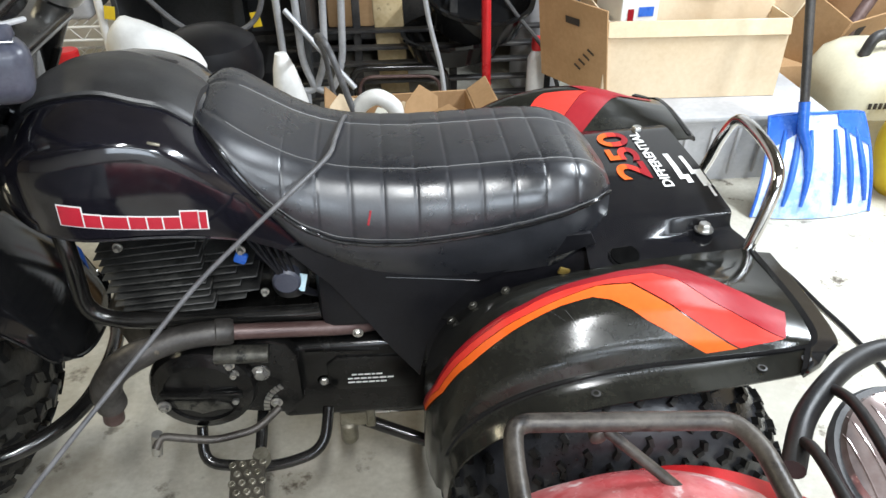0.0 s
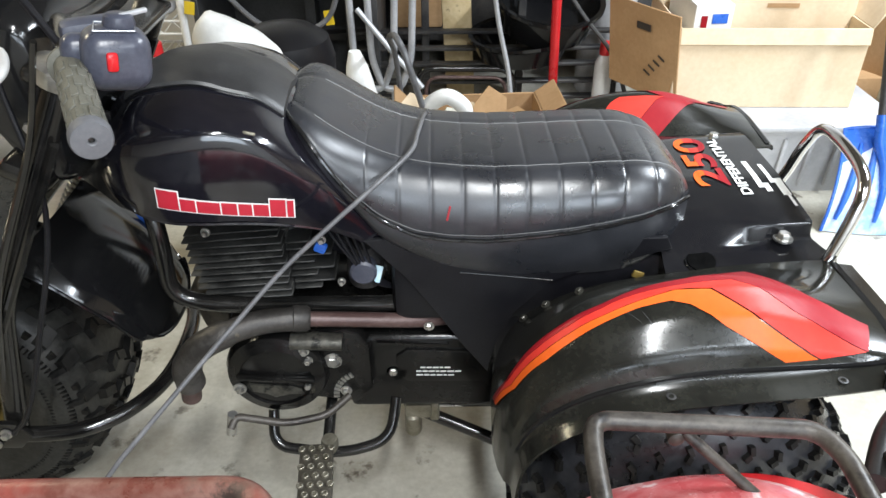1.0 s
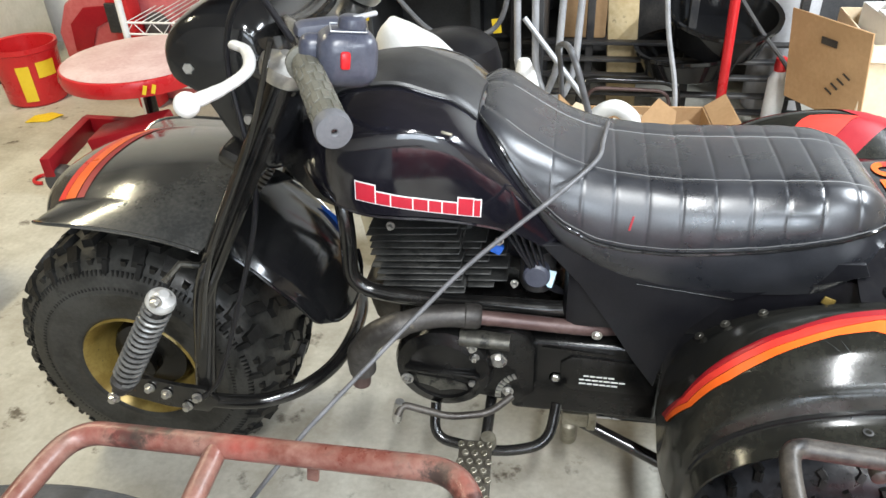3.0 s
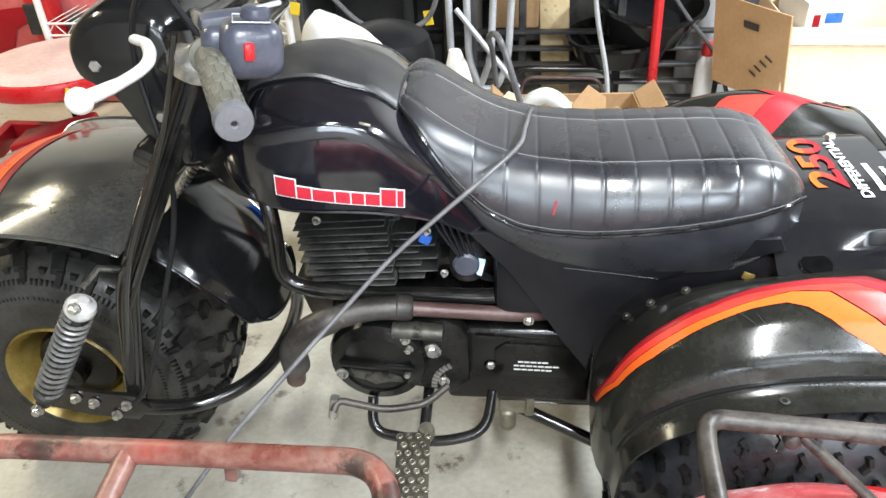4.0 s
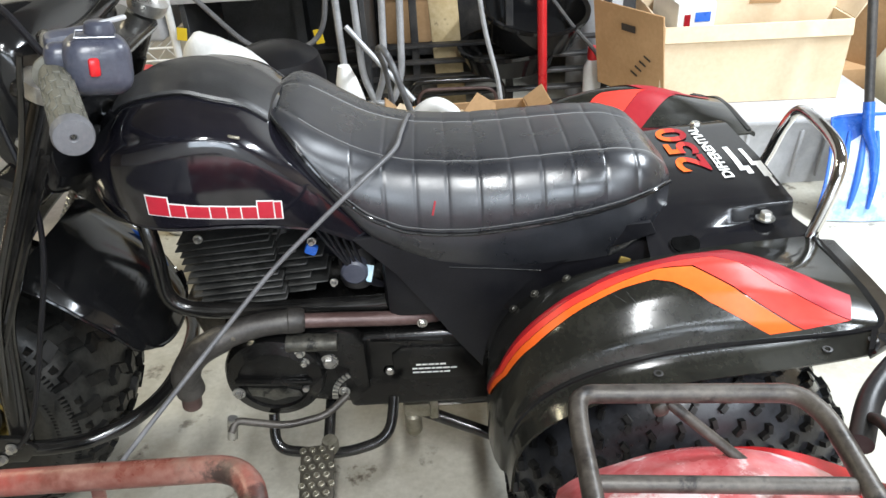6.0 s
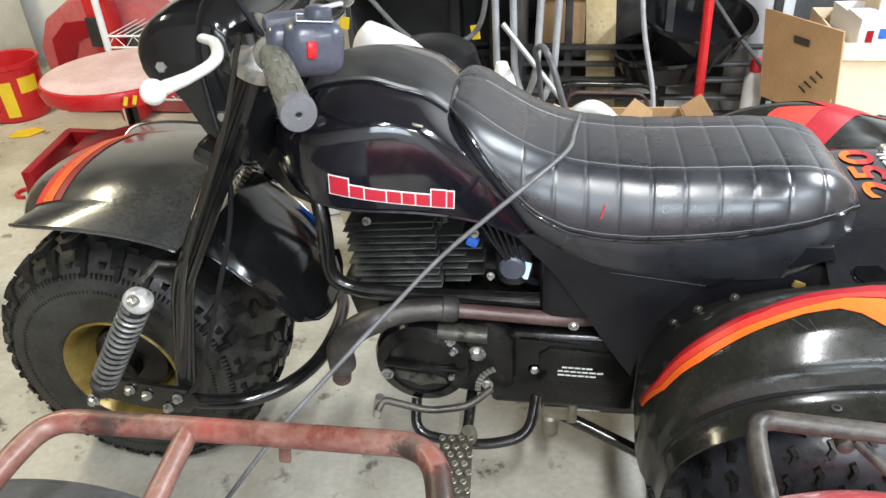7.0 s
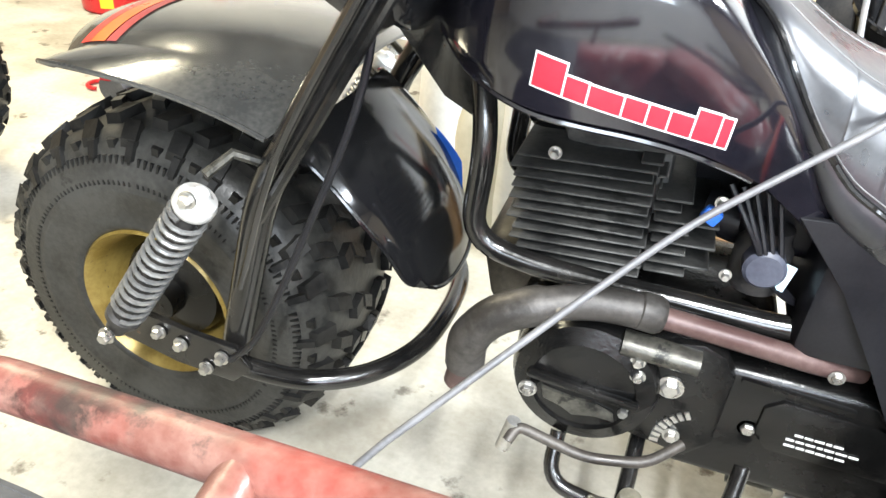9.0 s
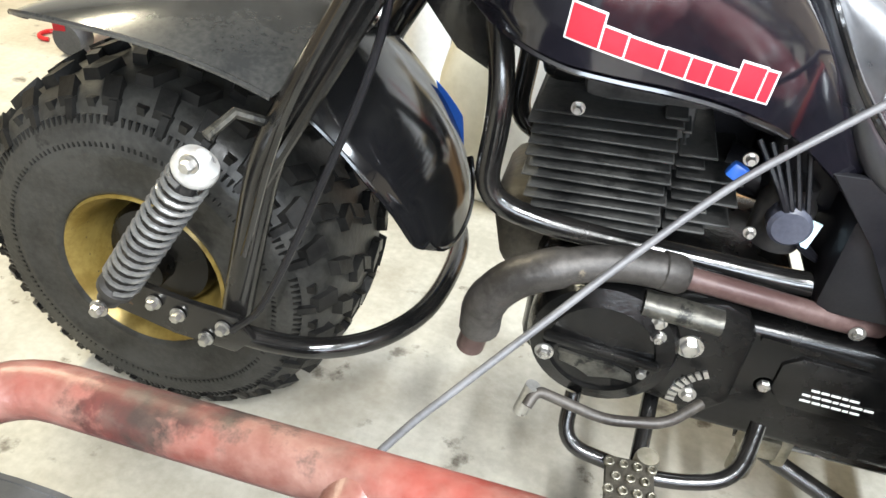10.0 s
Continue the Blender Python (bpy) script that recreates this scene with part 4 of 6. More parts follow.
# side panel under the seat, from the tank's heel to the fender
for y in (1.163, 2 * CY - 1.157):
    part("side_panel", side_plate([(-0.03, 0.600), (0.035, 0.530), (0.085, 0.455), (0.128, 0.385), (0.166, 0.330), (0.176, 0.40), (0.205, 0.462), (0.258, 0.520), (0.32, 0.548), (0.385, 0.562), (0.44, 0.578), (0.43, 0.60), (0.20, 0.590), (0.06, 0.605)], y, 0.006, 0.002), M["satin"], trike, "black plastic side panel")
for y in (1.1555, 2 * CY - 1.1555):
    part("panel_ridge", tube([(0.118, y, 0.540), (0.19, y, 0.532), (0.262, y, 0.5235)], 0.0013, 6), M["gloss"], trike)
# tray drawn out and block added to keep see-through gaps dark
part("undertray", slab((0.50, 0.27, 0.13), pose(0.26, CY, 0.498), 0.02), M["satin"], trike)
part("inner_gap_block", slab((0.06, 0.25, 0.20), pose(0.20, CY, 0.395), 0.01), M["satin"], trike)
part("yellow_tab", slab((0.018, 0.005, 0.012), pose(0.392, 1.150, 0.536, 0, 20, 0), 0.002), M["gold"], trike, "small yellow tab")

# frame tubes
for s in (-1, 1):
    y = CY + s * 0.105
    part("frame_tube", tube(bend([(-0.40, CY + s * 0.03, 0.76), (-0.345, y, 0.60), (-0.352, y, 0.470), (-0.27, y, 0.452), (0.03, y, 0.450), (0.16, y, 0.50)], 0.05), 0.014, 12), M["blacksteel"], trike, "black frame tube with scraped paint")
    part("swing_arm", tube([(0.02, CY + s * 0.06, 0.185), (0.30, CY + s * 0.11, 0.235), (0.42, CY + s * 0.11, 0.275)], 0.016, 10), M["blacksteel"], trike)
# plates added for the dark area of frame and shade by the head
for s in (-1, 1):
    part("head_dark_plate", side_plate([(-0.462, 0.69), (-0.445, 0.79), (-0.37, 0.78), (-0.335, 0.69), (-0.352, 0.60), (-0.405, 0.625)], CY + s * 0.075, 0.006, 0.002), M["blacksteel"], trike)
part("top_tube", tube([(-0.42, CY, 0.78), (0.10, CY, 0.55)], 0.022, 12), M["blacksteel"], trike)
part("head_tube", tube([(-0.47, CY, 0.70), (-0.42, CY, 0.86)], 0.030, 16), M["blacksteel"], trike)

# fork: two bent legs, yoke, leading links with a hoop behind the tyre
for s in (-1, 1):
    y = CY + s * 0.205
    leg = part("fork_leg", tube(bend([(-0.375, y, 0.875), (-0.565, y, 0.525), (-0.620, y, 0.262)], 0.05), 0.0185, 14), M["blacksteel"], trike, "black steel fork leg")
    part("fork_rib", tube([(-0.395, y - 0.018, 0.80), (-0.560, y - 0.018, 0.50)], 0.006, 8), M["blacksteel"], leg)
    part("link_plate", side_plate([(-0.760, 0.285), (-0.735, 0.335), (-0.66, 0.322), (-0.595, 0.318), (-0.575, 0.290), (-0.60, 0.262), (-0.68, 0.268)], y + s * 0.028 + 0.004, 0.008, 0.002), M["blacksteel"], trike)
    bolts("link_bolt", trike, [(bx, y + s * 0.034, bz, 0.0066, 0.011) for bx, bz in ((-0.700, 0.312), (-0.670, 0.302), (-0.612, 0.300), (-0.636, 0.276))], M["zinc"], (0, s, 0), "zinc bolt head")
    # shock
    a, b = Vector((-0.606, y + s * 0.056, 0.535)), Vector((-0.742, y + s * 0.058, 0.322))
    d = (b - a)
    L = d.length
    m = between(a, b)
    sh = part("shock_absorber", turned([(0.010, 0.012), (0.013, 0.026), (0.013, L * 0.55), (0.016, L * 0.55), (0.016, L * 0.86), (0.022, L * 0.87), (0.022, L * 0.90), (0.015, L * 0.91), (0.013, L)], m, 24), M["darkmetal"], trike, "grey shock absorber with coil spring")
    part("shock_cap", turned([(0.008, -0.010), (0.012, -0.004), (0.021, 0.0), (0.0235, 0.006), (0.0235, 0.014), (0.020, 0.020), (0.012, 0.024)], m, 28), M["white_lever"], sh, "pale metal spring cap")
    part("shock_rod", tube([m @ Vector((0, 0, L * 0.90)), m @ Vector((0, 0, L))], 0.0125, 14), M["white_lever"], sh)
    coils = [m @ Vector((0.0212 * math.cos(k * 0.45), 0.0212 * math.sin(k * 0.45), 0.024 + (L * 0.84 - 0.024) * (k / 195) ** 1.06)) for k in range(196)]
    part("coil_spring", tube(coils, 0.0030, 6), M["coil"], sh, "grey steel coil spring")
    part("shock_bolt", bolt_head(bmesh.new(), tuple(a + Vector((0.004, s * 0.022, 0.010))), 0.0068, 0.012, (0, s, 0)), M["zinc"], sh)
    part("shock_bolt", bolt_head(bmesh.new(), tuple(b + Vector((0, s * 0.016, 0))), 0.0075, 0.012, (0, s, 0)), M["zinc"], sh)
    part("shock_bracket", tube([(-0.60, y + s * 0.05, 0.560), (-0.585, y + s * 0.02, 0.575), (-0.550, y, 0.560)], 0.0058, 8), M["alloy"], trike)
hoop = [(-0.62, 1.075, 0.285), (-0.56, 1.080, 0.278), (-0.50, 1.095, 0.275), (-0.445, 1.135, 0.275), (-0.405, 1.205, 0.277), (-0.393, CY, 0.280)]
part("hoop_tube", tube(curve(hoop + [(x, 2 * CY - y, z) for x, y, z in reversed(hoop[:-1])], 6), 0.0135, 12), M["blacksteel"], trike, "black hoop tube behind the tyre")
bm = slab((0.075, 0.40, 0.024), pose(-0.392, CY, 0.868, 0, 28, 0), 0.010, 3)
block(bm, (0.07, 0.38, 0.03), pose(-0.47, CY, 0.735, 0, 28, 0), 0.01)
part("fork_yoke", bm, M["blacksteel"], trike)
for s in (-1, 1):
    part("yoke_cap", turned([(0.030, -0.01), (0.034, 0.0), (0.034, 0.012), (0.020, 0.018), (0.012, 0.026)], pose(-0.372, CY + s * 0.203, 0.884, 0, 28, 0), 20), M["zinc"], trike, "corroded bright fork cap")

# front fender over the tyre, and the tail that hangs behind it
TOP = [(-0.915, 0.617), (-0.885, 0.633), (-0.840, 0.645), (-0.780, 0.653), (-0.715, 0.657), (-0.645, 0.656), (-0.575, 0.649), (-0.515, 0.639)]


def front_fender_at(u, v):
    """A crowned top, a sharp crease, then a short flaring skirt."""
    c = spline([(p, 0, q) for p, q in TOP], u)
    a = abs(2 * v - 1)
    s = -1 if v < 0.5 else 1
    half = 0.141
    if a < 0.68:
        k = a / 0.68
        y, drop, x = k, 0.015 * k ** 2.2, 0.0
    elif a < 0.72:
        t = (a - 0.68) / 0.04
        y, drop, x = 1.0 + 0.035 * t, 0.015 + 0.001 * t, 0.0
    else:
        t = (a - 0.72) / 0.28
        y, drop, x = 1.035 + 0.515 * t * (1 - 0.70 * max(0.0, 1 - u) ** 6), 0.016 - 0.016 * t * max(0.0, 1 - u) ** 2 + (-0.002 + 0.024 * u) * t + 0.006 * t * t, -0.035 * t * max(0.0, u) ** 3
    w = min(1.0, a / 0.75)
    x += 0.062 * max(0.0, 1 - u) ** 2.5 * w ** 2.2 + c.x
    return Vector((x, CY + s * y * half, c.z - drop - 0.010 * max(0.0, 1 - u) ** 10))


ff = part("front_fender", shell(front_fender_at, 30, 100, 0.004), M["dusty"], trike, "scuffed black plastic front fender with red stripe", smooth=16)
part("lip_bead", tube([front_fender_at(k / 30, 0.0) for k in range(31)], 0.0032, 6), M["dusty"], ff)
part("lip_bead", tube([front_fender_at(k / 30, 1.0) for k in range(31)], 0.0032, 6), M["dusty"], ff)


def fender_line(x, v):
    """The place on the front fender at a given x."""
    lo, hi = 0.0, 1.0
    for k in range(22):
        mid = (lo + hi) / 2
        lo, hi = (mid, hi) if front_fender_at(mid, v).x < x else (lo, mid)
    return front_fender_at(lo, v) + Vector((0, 0, 0.0016))


for a, b, mat in ((-0.846, -0.833, M["lred"]), (-0.8325, -0.812, M["orange"]), (-0.810, -0.796, M["dred"])):
    bm = bmesh.new()
    rows = []
    for i in range(29):
        v = 0.155 + 0.69 * i / 28
        w = abs(2 * v - 1) / 0.69
        rows.append([fender_line(a + (b - a) * j / 3 + 0.014 * w * w, v) for j in range(4)])
    loft(bm, rows, caps=False, closed=False)
    part("stripe", bm, mat, ff, "stripe decal")


def tail_guard_at(u, v):
    c = spline([(-0.532, 0, 0.592), (-0.494, 0, 0.558), (-0.453, 0, 0.512), (-0.416, 0, 0.457), (-0.393, 0, 0.403), (-0.383, 0, 0.358)], u)
    a = abs(2 * v - 1)
    s = -1 if v < 0.5 else 1
    half = 0.142 - 0.030 * max(0.0, u - 0.45) / 0.55
    th = 1.22 * a
    back = 0.072 * (1 - math.cos(th))
    rnd = 0.045 * (max(0.0, u - 0.72) / 0.28) ** 2 * a ** 2.5
    return Vector((c.x - back * (0.9 - 0.4 * u), CY + s * half * math.sin(th) / math.sin(1.22), c.z - back * (0.7 - 0.6 * u) + rnd))


mg = part("rear_mudguard", shell(tail_guard_at, 26, 36, 0.004), M["gloss"], trike, "glossy black mudguard behind the front wheel")
part("guard_lip", tube([tail_guard_at(k / 26, 0.0) for k in range(27)] + [tail_guard_at(1.0, k / 24) for k in range(1, 25)] + [tail_guard_at(1 - k / 26, 1.0) for k in range(1, 27)], 0.0030, 6), M["gloss"], mg)

# thin curved blue strip behind the mudguard
def blue_flap_at(u, v):
    return Vector((-0.462 + 0.040 * u + 0.026 * v, 1.385 + 0.012 * math.sin(4 * v + 2 * u), 0.515 - 0.14 * v - 0.05 * u + 0.03 * u * v))


part("blue_flap", shell(blue_flap_at, 10, 14, 0.0015), M["bluescoop"], trike, "thin blue sheet behind the mudguard")

# headlamp cowl and handlebar
cowl = [(-0.40, 0.800), (-0.425, 0.705), (-0.470, 0.740), (-0.515, 0.825), (-0.565, 0.862), (-0.562, 0.915), (-0.51, 0.950), (-0.43, 0.950), (-0.40, 0.90)]
bm = bmesh.new()
rings = []
outline = [(q.x, q.z) for q in curve([(x, 0, z) for x, z in cowl], 5, closed=True)]
for i in range(17):
    y = 0.172 * math.sin(math.pi * (i / 16 - 0.5))
    k = 0.42 + 0.60 * (1 - abs(y / 0.174) ** 5) ** 0.2
    rings.append([Vector((-0.49 + (x + 0.49) * k, CY + y, 0.85 + (z - 0.85) * k)) for x, z in outline])
loft(bm, rings)
cw = part("headlamp_cowl", bm, M["gloss"], trike, "black plastic headlamp cowl", smooth=50)
bolts("cowl_bolt", cw, [(-0.448, 1.136, 0.800, 0.0085, 0.014), (-0.525, 1.138, 0.872, 0.0095, 0.012)], M["zinc"], (0, -1, 0.1))
part("cowl_decal", plate([(-0.06, -0.08), (0.05, -0.10), (0.05, 0.06), (-0.05, 0.05)], pose(-0.50, 1.24, 0.968, 0, -6, 0), 0.001), M["switch"], cw, "faded blue and white decal")
for k in range(5):
    part("cowl_decal", slab((0.012, 0.014, 0.0012), pose(-0.535 + 0.016 * k, 1.20 + 0.012 * (k % 2), 0.9705, 0, -6, 20)), M["white"] if k % 2 else M["bluescoop"], cw)

bar = [(-0.205, 0.795, 0.940), (-0.285, 0.955, 0.945), (-0.335, 1.06, 0.948), (-0.375, 1.14, 0.935), (-0.395, 1.20, 0.915), (-0.398, CY, 0.905)]
hb = part("handlebar", tube(curve(bar + [(x, 2 * CY - y, z) for x, y, z in reversed(bar[:-1])], 6), 0.0115, 12), M["blacksteel"], trike)
for s in (-1, 1):
    a, b = Vector((-0.205, CY + s * 0.505, 0.940)), Vector((-0.288, CY + s * 0.340, 0.945))
    m = between(a, b)
    L = (b - a).length
    g = part("grip", turned([(0.0155, 0.004), (0.0165, 0.008), (0.0155, 0.02), (0.0155, L - 0.008), (0.021, L - 0.006), (0.021, L)], m, 22), M["grip"], hb, "worn grey rubber grip")
    part("grip_end", turned([(0.0026, 0.004), (0.0028, -0.003), (0.004, -0.004), (0.0165, -0.003), (0.018, 0.001), (0.018, 0.010), (0.0155, 0.012)], m, 24), M["gripend"], g)
    bm = bmesh.new()
    for k in range(6):
        for j in range(9):
            ang = 2 * math.pi * (j + 0.5 * (k % 2)) / 9
            q = m @ pose(0.0156 * math.cos(ang), 0.0156 * math.sin(ang), 0.026 + k * (L - 0.04) / 6, 0, 0, math.degrees(ang))
            block(bm, (0.0016, 0.0072, (L - 0.04) / 6 * 0.80), q, 0.0005, 1)
    tagged(part("grip_pattern", bm, M["grip"], g), kind="stuff")
# switch pod beside the near grip
m = between((-0.288, 0.962, 0.945), (-0.320, 1.026, 0.947))
POD = pose(-0.240, 0.962, 0.952, 0, 8, 26)
bm = slab((0.066, 0.056, 0.062), POD, 0.020, 5)
block(bm, (0.040, 0.030, 0.034), POD @ pose(-0.030, 0.012, 0.004), 0.012, 3)
block(bm, (0.044, 0.020, 0.030), POD @ pose(0.010, 0.034, -0.002), 0.009, 3)
pod = part("switch_housing", bm, M["switch"], trike, "dark grey handlebar switch housing")
part("red_button", slab((0.011, 0.007, 0.019), POD @ pose(-0.006, -0.0285, 0.004), 0.003), M["redplastic"], pod, "red switch")
part("switch_knob", turned([(0.015, 0), (0.016, 0.004), (0.014, 0.012), (0.011, 0.014)], POD @ pose(0.006, 0.004, 0.029), 20), M["switch"], pod)
part("switch_outline", tube([POD @ Vector(q) for q in ((-0.020, -0.016, 0.0312), (0.018, -0.018, 0.0312), (0.022, 0.014, 0.0312), (-0.016, 0.018, 0.0312), (-0.020, -0.016, 0.0312))], 0.0008, 5), M["greytube"], pod, "pale printed outline")
part("key_lever", slab((0.030, 0.006, 0.005), POD @ pose(0.020, 0.006, 0.043, 0, -8, 20), 0.002), M["greytube"], pod, "grey turn lever")
part("lever_perch", slab((0.06, 0.05, 0.034), m @ pose(-0.028, 0.0, 0.065), 0.01, 2), M["switch"], trike)
lev = curve([(-0.380, 0.985, 0.955), (-0.370, 0.974, 0.957), (-0.356, 0.962, 0.957), (-0.336, 0.926, 0.957), (-0.326, 0.890, 0.957), (-0.330, 0.848, 0.957), (-0.346, 0.806, 0.957)], 6)
bm = tube(lev, [0.0068] * (len(lev) - 6) + [0.0074, 0.008, 0.008, 0.0085, 0.0085, 0.008], 12, flat=0.8)
bmesh.ops.create_uvsphere(bm, u_segments=14, v_segments=10, radius=0.0125, matrix=pose(-0.348, 0.803, 0.957))
part("brake_lever", bm, M["white_lever"], trike, "bare alloy brake lever with ball end")
part("throttle_cable", tube(curve([(-0.31, 1.0, 0.95), (-0.38, 1.05, 1.0), (-0.45, 1.10, 0.90), (-0.44, 1.085, 0.70), (-0.50, 1.065, 0.50), (-0.555, 1.055, 0.36), (-0.60, 1.06, 0.30)], 8), 0.0042, 8), M["satin"], trike)
part("brake_cable", tube(curve([(-0.35, 1.02, 0.95), (-0.42, 1.06, 0.80), (-0.52, 1.055, 0.60), (-0.575, 1.055, 0.42)], 8), 0.0038, 8), M["blacksteel"], trike)

# engine
bm = slab((0.30, 0.22, 0.19), pose(-0.13, CY + 0.015, 0.335), 0.03, 3)
part("crankcase", bm, M["engine"], trike, "greasy black crankcase")
part("crankcase_nose", slab((0.095, 0.17, 0.115), pose(-0.292, CY + 0.02, 0.405, 0, -14, 0), 0.028, 3), M["grime"], trike, "oily crankcase nose")
m = axis_y(-0.185, 1.150, 0.350)
cov = part("flywheel_cover", turned([(0.086, -0.03), (0.086, 0.0), (0.080, 0.016), (0.060, 0.024), (0.058, 0.020), (0.030, 0.022), (0.006, 0.022)], m, 40), M["engine"], trike, "round black engine cover")
part("cover_ridge", slab((0.13, 0.010, 0.012), pose(-0.185, 1.124, 0.352, 0, 4, 0), 0.004), M["engine"], cov)
part("cover_casting", side_plate([(-0.230, 0.340), (-0.195, 0.335), (-0.172, 0.336), (-0.145, 0.326), (-0.142, 0.316), (-0.165, 0.318), (-0.190, 0.310), (-0.205, 0.320), (-0.226, 0.324)], 1.1275, 0.004, 0.001), M["alloy"], cov, "oily alloy casting marks")
bolts("engine_bolt", cov, [(x, y + 0.004, z, r, 0.009) for x, y, z, r in ((-0.245, 1.117, 0.335, 0.0075), (-0.124, 1.140, 0.373, 0.008), (-0.092, 1.144, 0.369, 0.0105), (-0.135, 1.128, 0.330, 0.006), (-0.130, 1.128, 0.385, 0.006), (-0.134, 1.128, 0.405, 0.006), (-0.075, 1.145, 0.300, 0.007))], M["zinc"], (0, -1, 0), "zinc bolt head")
case = part("gear_cover", side_plate([(-0.135, 0.285), (-0.145, 0.420), (-0.07, 0.435), (-0.045, 0.425), (-0.03, 0.40), (-0.03, 0.30), (-0.055, 0.272)], 1.170, 0.022, 0.006), M["engine"], trike)
part("inspection_cap", tube([(-0.155, 1.142, 0.418), (-0.072, 1.142, 0.415)], 0.017, 16, flat=0.8), M["alloy"], trike, "worn alloy housing")
bm = bmesh.new()
for k in range(8):
    a = math.radians(118 + k * 9)
    block(bm, (0.005, 0.003, 0.010), pose(-0.040 + 0.052 * math.cos(a), 1.1465, 0.290 + 0.052 * math.sin(a) , 0, 90 - math.degrees(a), 0))
tagged(part("cast_marks", bm, M["zinc"], case, "row of raised cast marks"), kind="stuff")
bm = slab((0.255, 0.12, 0.165), pose(0.055, CY - 0.070, 0.318), 0.012, 3)
cc = part("chain_case", bm, M["engine"], trike, "black chain case with white instructions")
part("case_rib", side_plate([(-0.02, 0.392), (0.10, 0.386), (0.10, 0.380), (-0.02, 0.386)], 1.170, 0.006, 0.0), M["engine"], cc)
part("case_boss", side_plate([(0.03, 0.375), (0.15, 0.370), (0.162, 0.35), (0.158, 0.300), (0.03, 0.302), (0.012, 0.32), (0.012, 0.36)], 1.171, 0.006, 0.003), M["engine"], cc)
bolts("case_bolt", cc, [(0.005, 1.172, 0.322, 0.008, 0.008), (0.068, 1.172, 0.420, 0.006, 0.006)], M["zinc"])
for k, (w0, w1) in enumerate(((0.052, 0.105), (0.045, 0.118), (0.045, 0.108))):
    bm = bmesh.new()
    x = w0
    while x < w1:
        d = 0.006 + 0.007 * ((k * 7 + int(x * 1000)) % 5) / 5
        block(bm, (d, 0.0008, 0.0028), pose(x + d / 2, 1.1637, 0.336 - 0.0085 * k - 0.02 * (x - w0)))
        x += d + 0.0018
    tagged(part("label_text", bm, M["white"], cc, "unreadable white instruction text"), kind="stuff")
# cylinder with fins, leaning forward
LEAN_AXIS = pose(-0.190, CY, 0.455, 0, -4, 0)
bm = slab((0.105, 0.105, 0.20), LEAN_AXIS @ pose(0, 0, 0.09), 0.01)
part("cylinder", bm, M["fin"], trike)
for k in range(11):
    jit = 0.004 * math.sin(k * 2.7)
    x0, x1 = -0.122 + 0.004 * max(0, 3 - k) + jit, 0.030 + 0.6 * jit
    z = 0.010 + 0.0128 * k
    part("cooling_fin", slab((x1 - x0, 0.205, 0.0030), LEAN_AXIS @ pose((x0 + x1) / 2 + 0.006, 0, z, 0, 0.6 * math.sin(k * 1.9), 0), 0.0014, 1), M["fin"], trike)
    x2 = 0.078 + 0.022 * (k % 2) - 0.014 * max(0, k - 5) + jit
    part("cooling_fin", slab((x2 - x1 - 0.003, 0.190, 0.0034), LEAN_AXIS @ pose((x1 + x2) / 2 + 0.008, 0.004, z + 0.005), 0.0014, 1), M["fin"], trike)
part("cylinder_head", slab((0.135, 0.15, 0.045), LEAN_AXIS @ pose(0.0, 0, 0.168), 0.012, 2), M["fin"], trike)
bolts("head_bolt", trike, [(-0.268, 1.180, 0.604, 0.0050, 0.010), (-0.095, 1.185, 0.585, 0.0050, 0.010), (-0.070, 1.185, 0.505, 0.0045, 0.010)], M["zinc"])
# dark blocks added to close bright see-through gaps round the engine
part("head_gap_block", slab((0.165, 0.17, 0.075), LEAN_AXIS @ pose(-0.035, 0.03, 0.185), 0.02, 3), M["engine"], trike, "black block filling the gap under the tank")
part("rear_gap_block", slab((0.15, 0.10, 0.15), pose(-0.055, CY + 0.085, 0.575), 0.015, 2), M["satin"], trike)
part("carburettor", turned([(0.026, 0), (0.030, 0.01), (0.030, 0.05), (0.024, 0.06), (0.024, 0.075), (0.012, 0.08)], pose(-0.035, 1.225, 0.478, 0, 0, 0), 22), M["darkmetal"], trike)
part("carburettor_cap", turned([(0.022, 0), (0.022, 0.03), (0.018, 0.034)], axis_y(-0.035, 1.215, 0.520), 20), M["switch"], trike)
part("blue_connector", slab((0.020, 0.012, 0.018), pose(-0.100, 1.196, 0.563, 0, 25, 0), 0.004), M["bluescoop"], trike, "blue plastic connector")
part("paper_tag", slab((0.032, 0.002, 0.030), pose(-0.022, 1.192, 0.515, -10, 14, 0), 0.0005, 1), M["paleblue"], trike, "pale blue paper tag")
part("paper_tag", slab((0.012, 0.002, 0.016), pose(-0.046, 1.190, 0.524, -10, 30, 0), 0.0005, 1), M["bluescoop"], trike)
# two more added blocks keep the gap behind the carburettor dark
part("carb_gap_block", slab((0.13, 0.17, 0.11), pose(0.0, CY + 0.02, 0.565), 0.02, 3), M["satin"], trike, "black block filling the gap behind the carburettor")
part("tank_gap_block", slab((0.11, 0.14, 0.055), pose(-0.045, CY + 0.02, 0.604, 0, 12, 0), 0.012, 2), M["satin"], trike)
part("intake_boot", tube(curve([(-0.10, CY - 0.02, 0.53), (-0.03, CY - 0.03, 0.525), (0.05, CY, 0.53)], 6), 0.026, 14), M["satin"], trike)
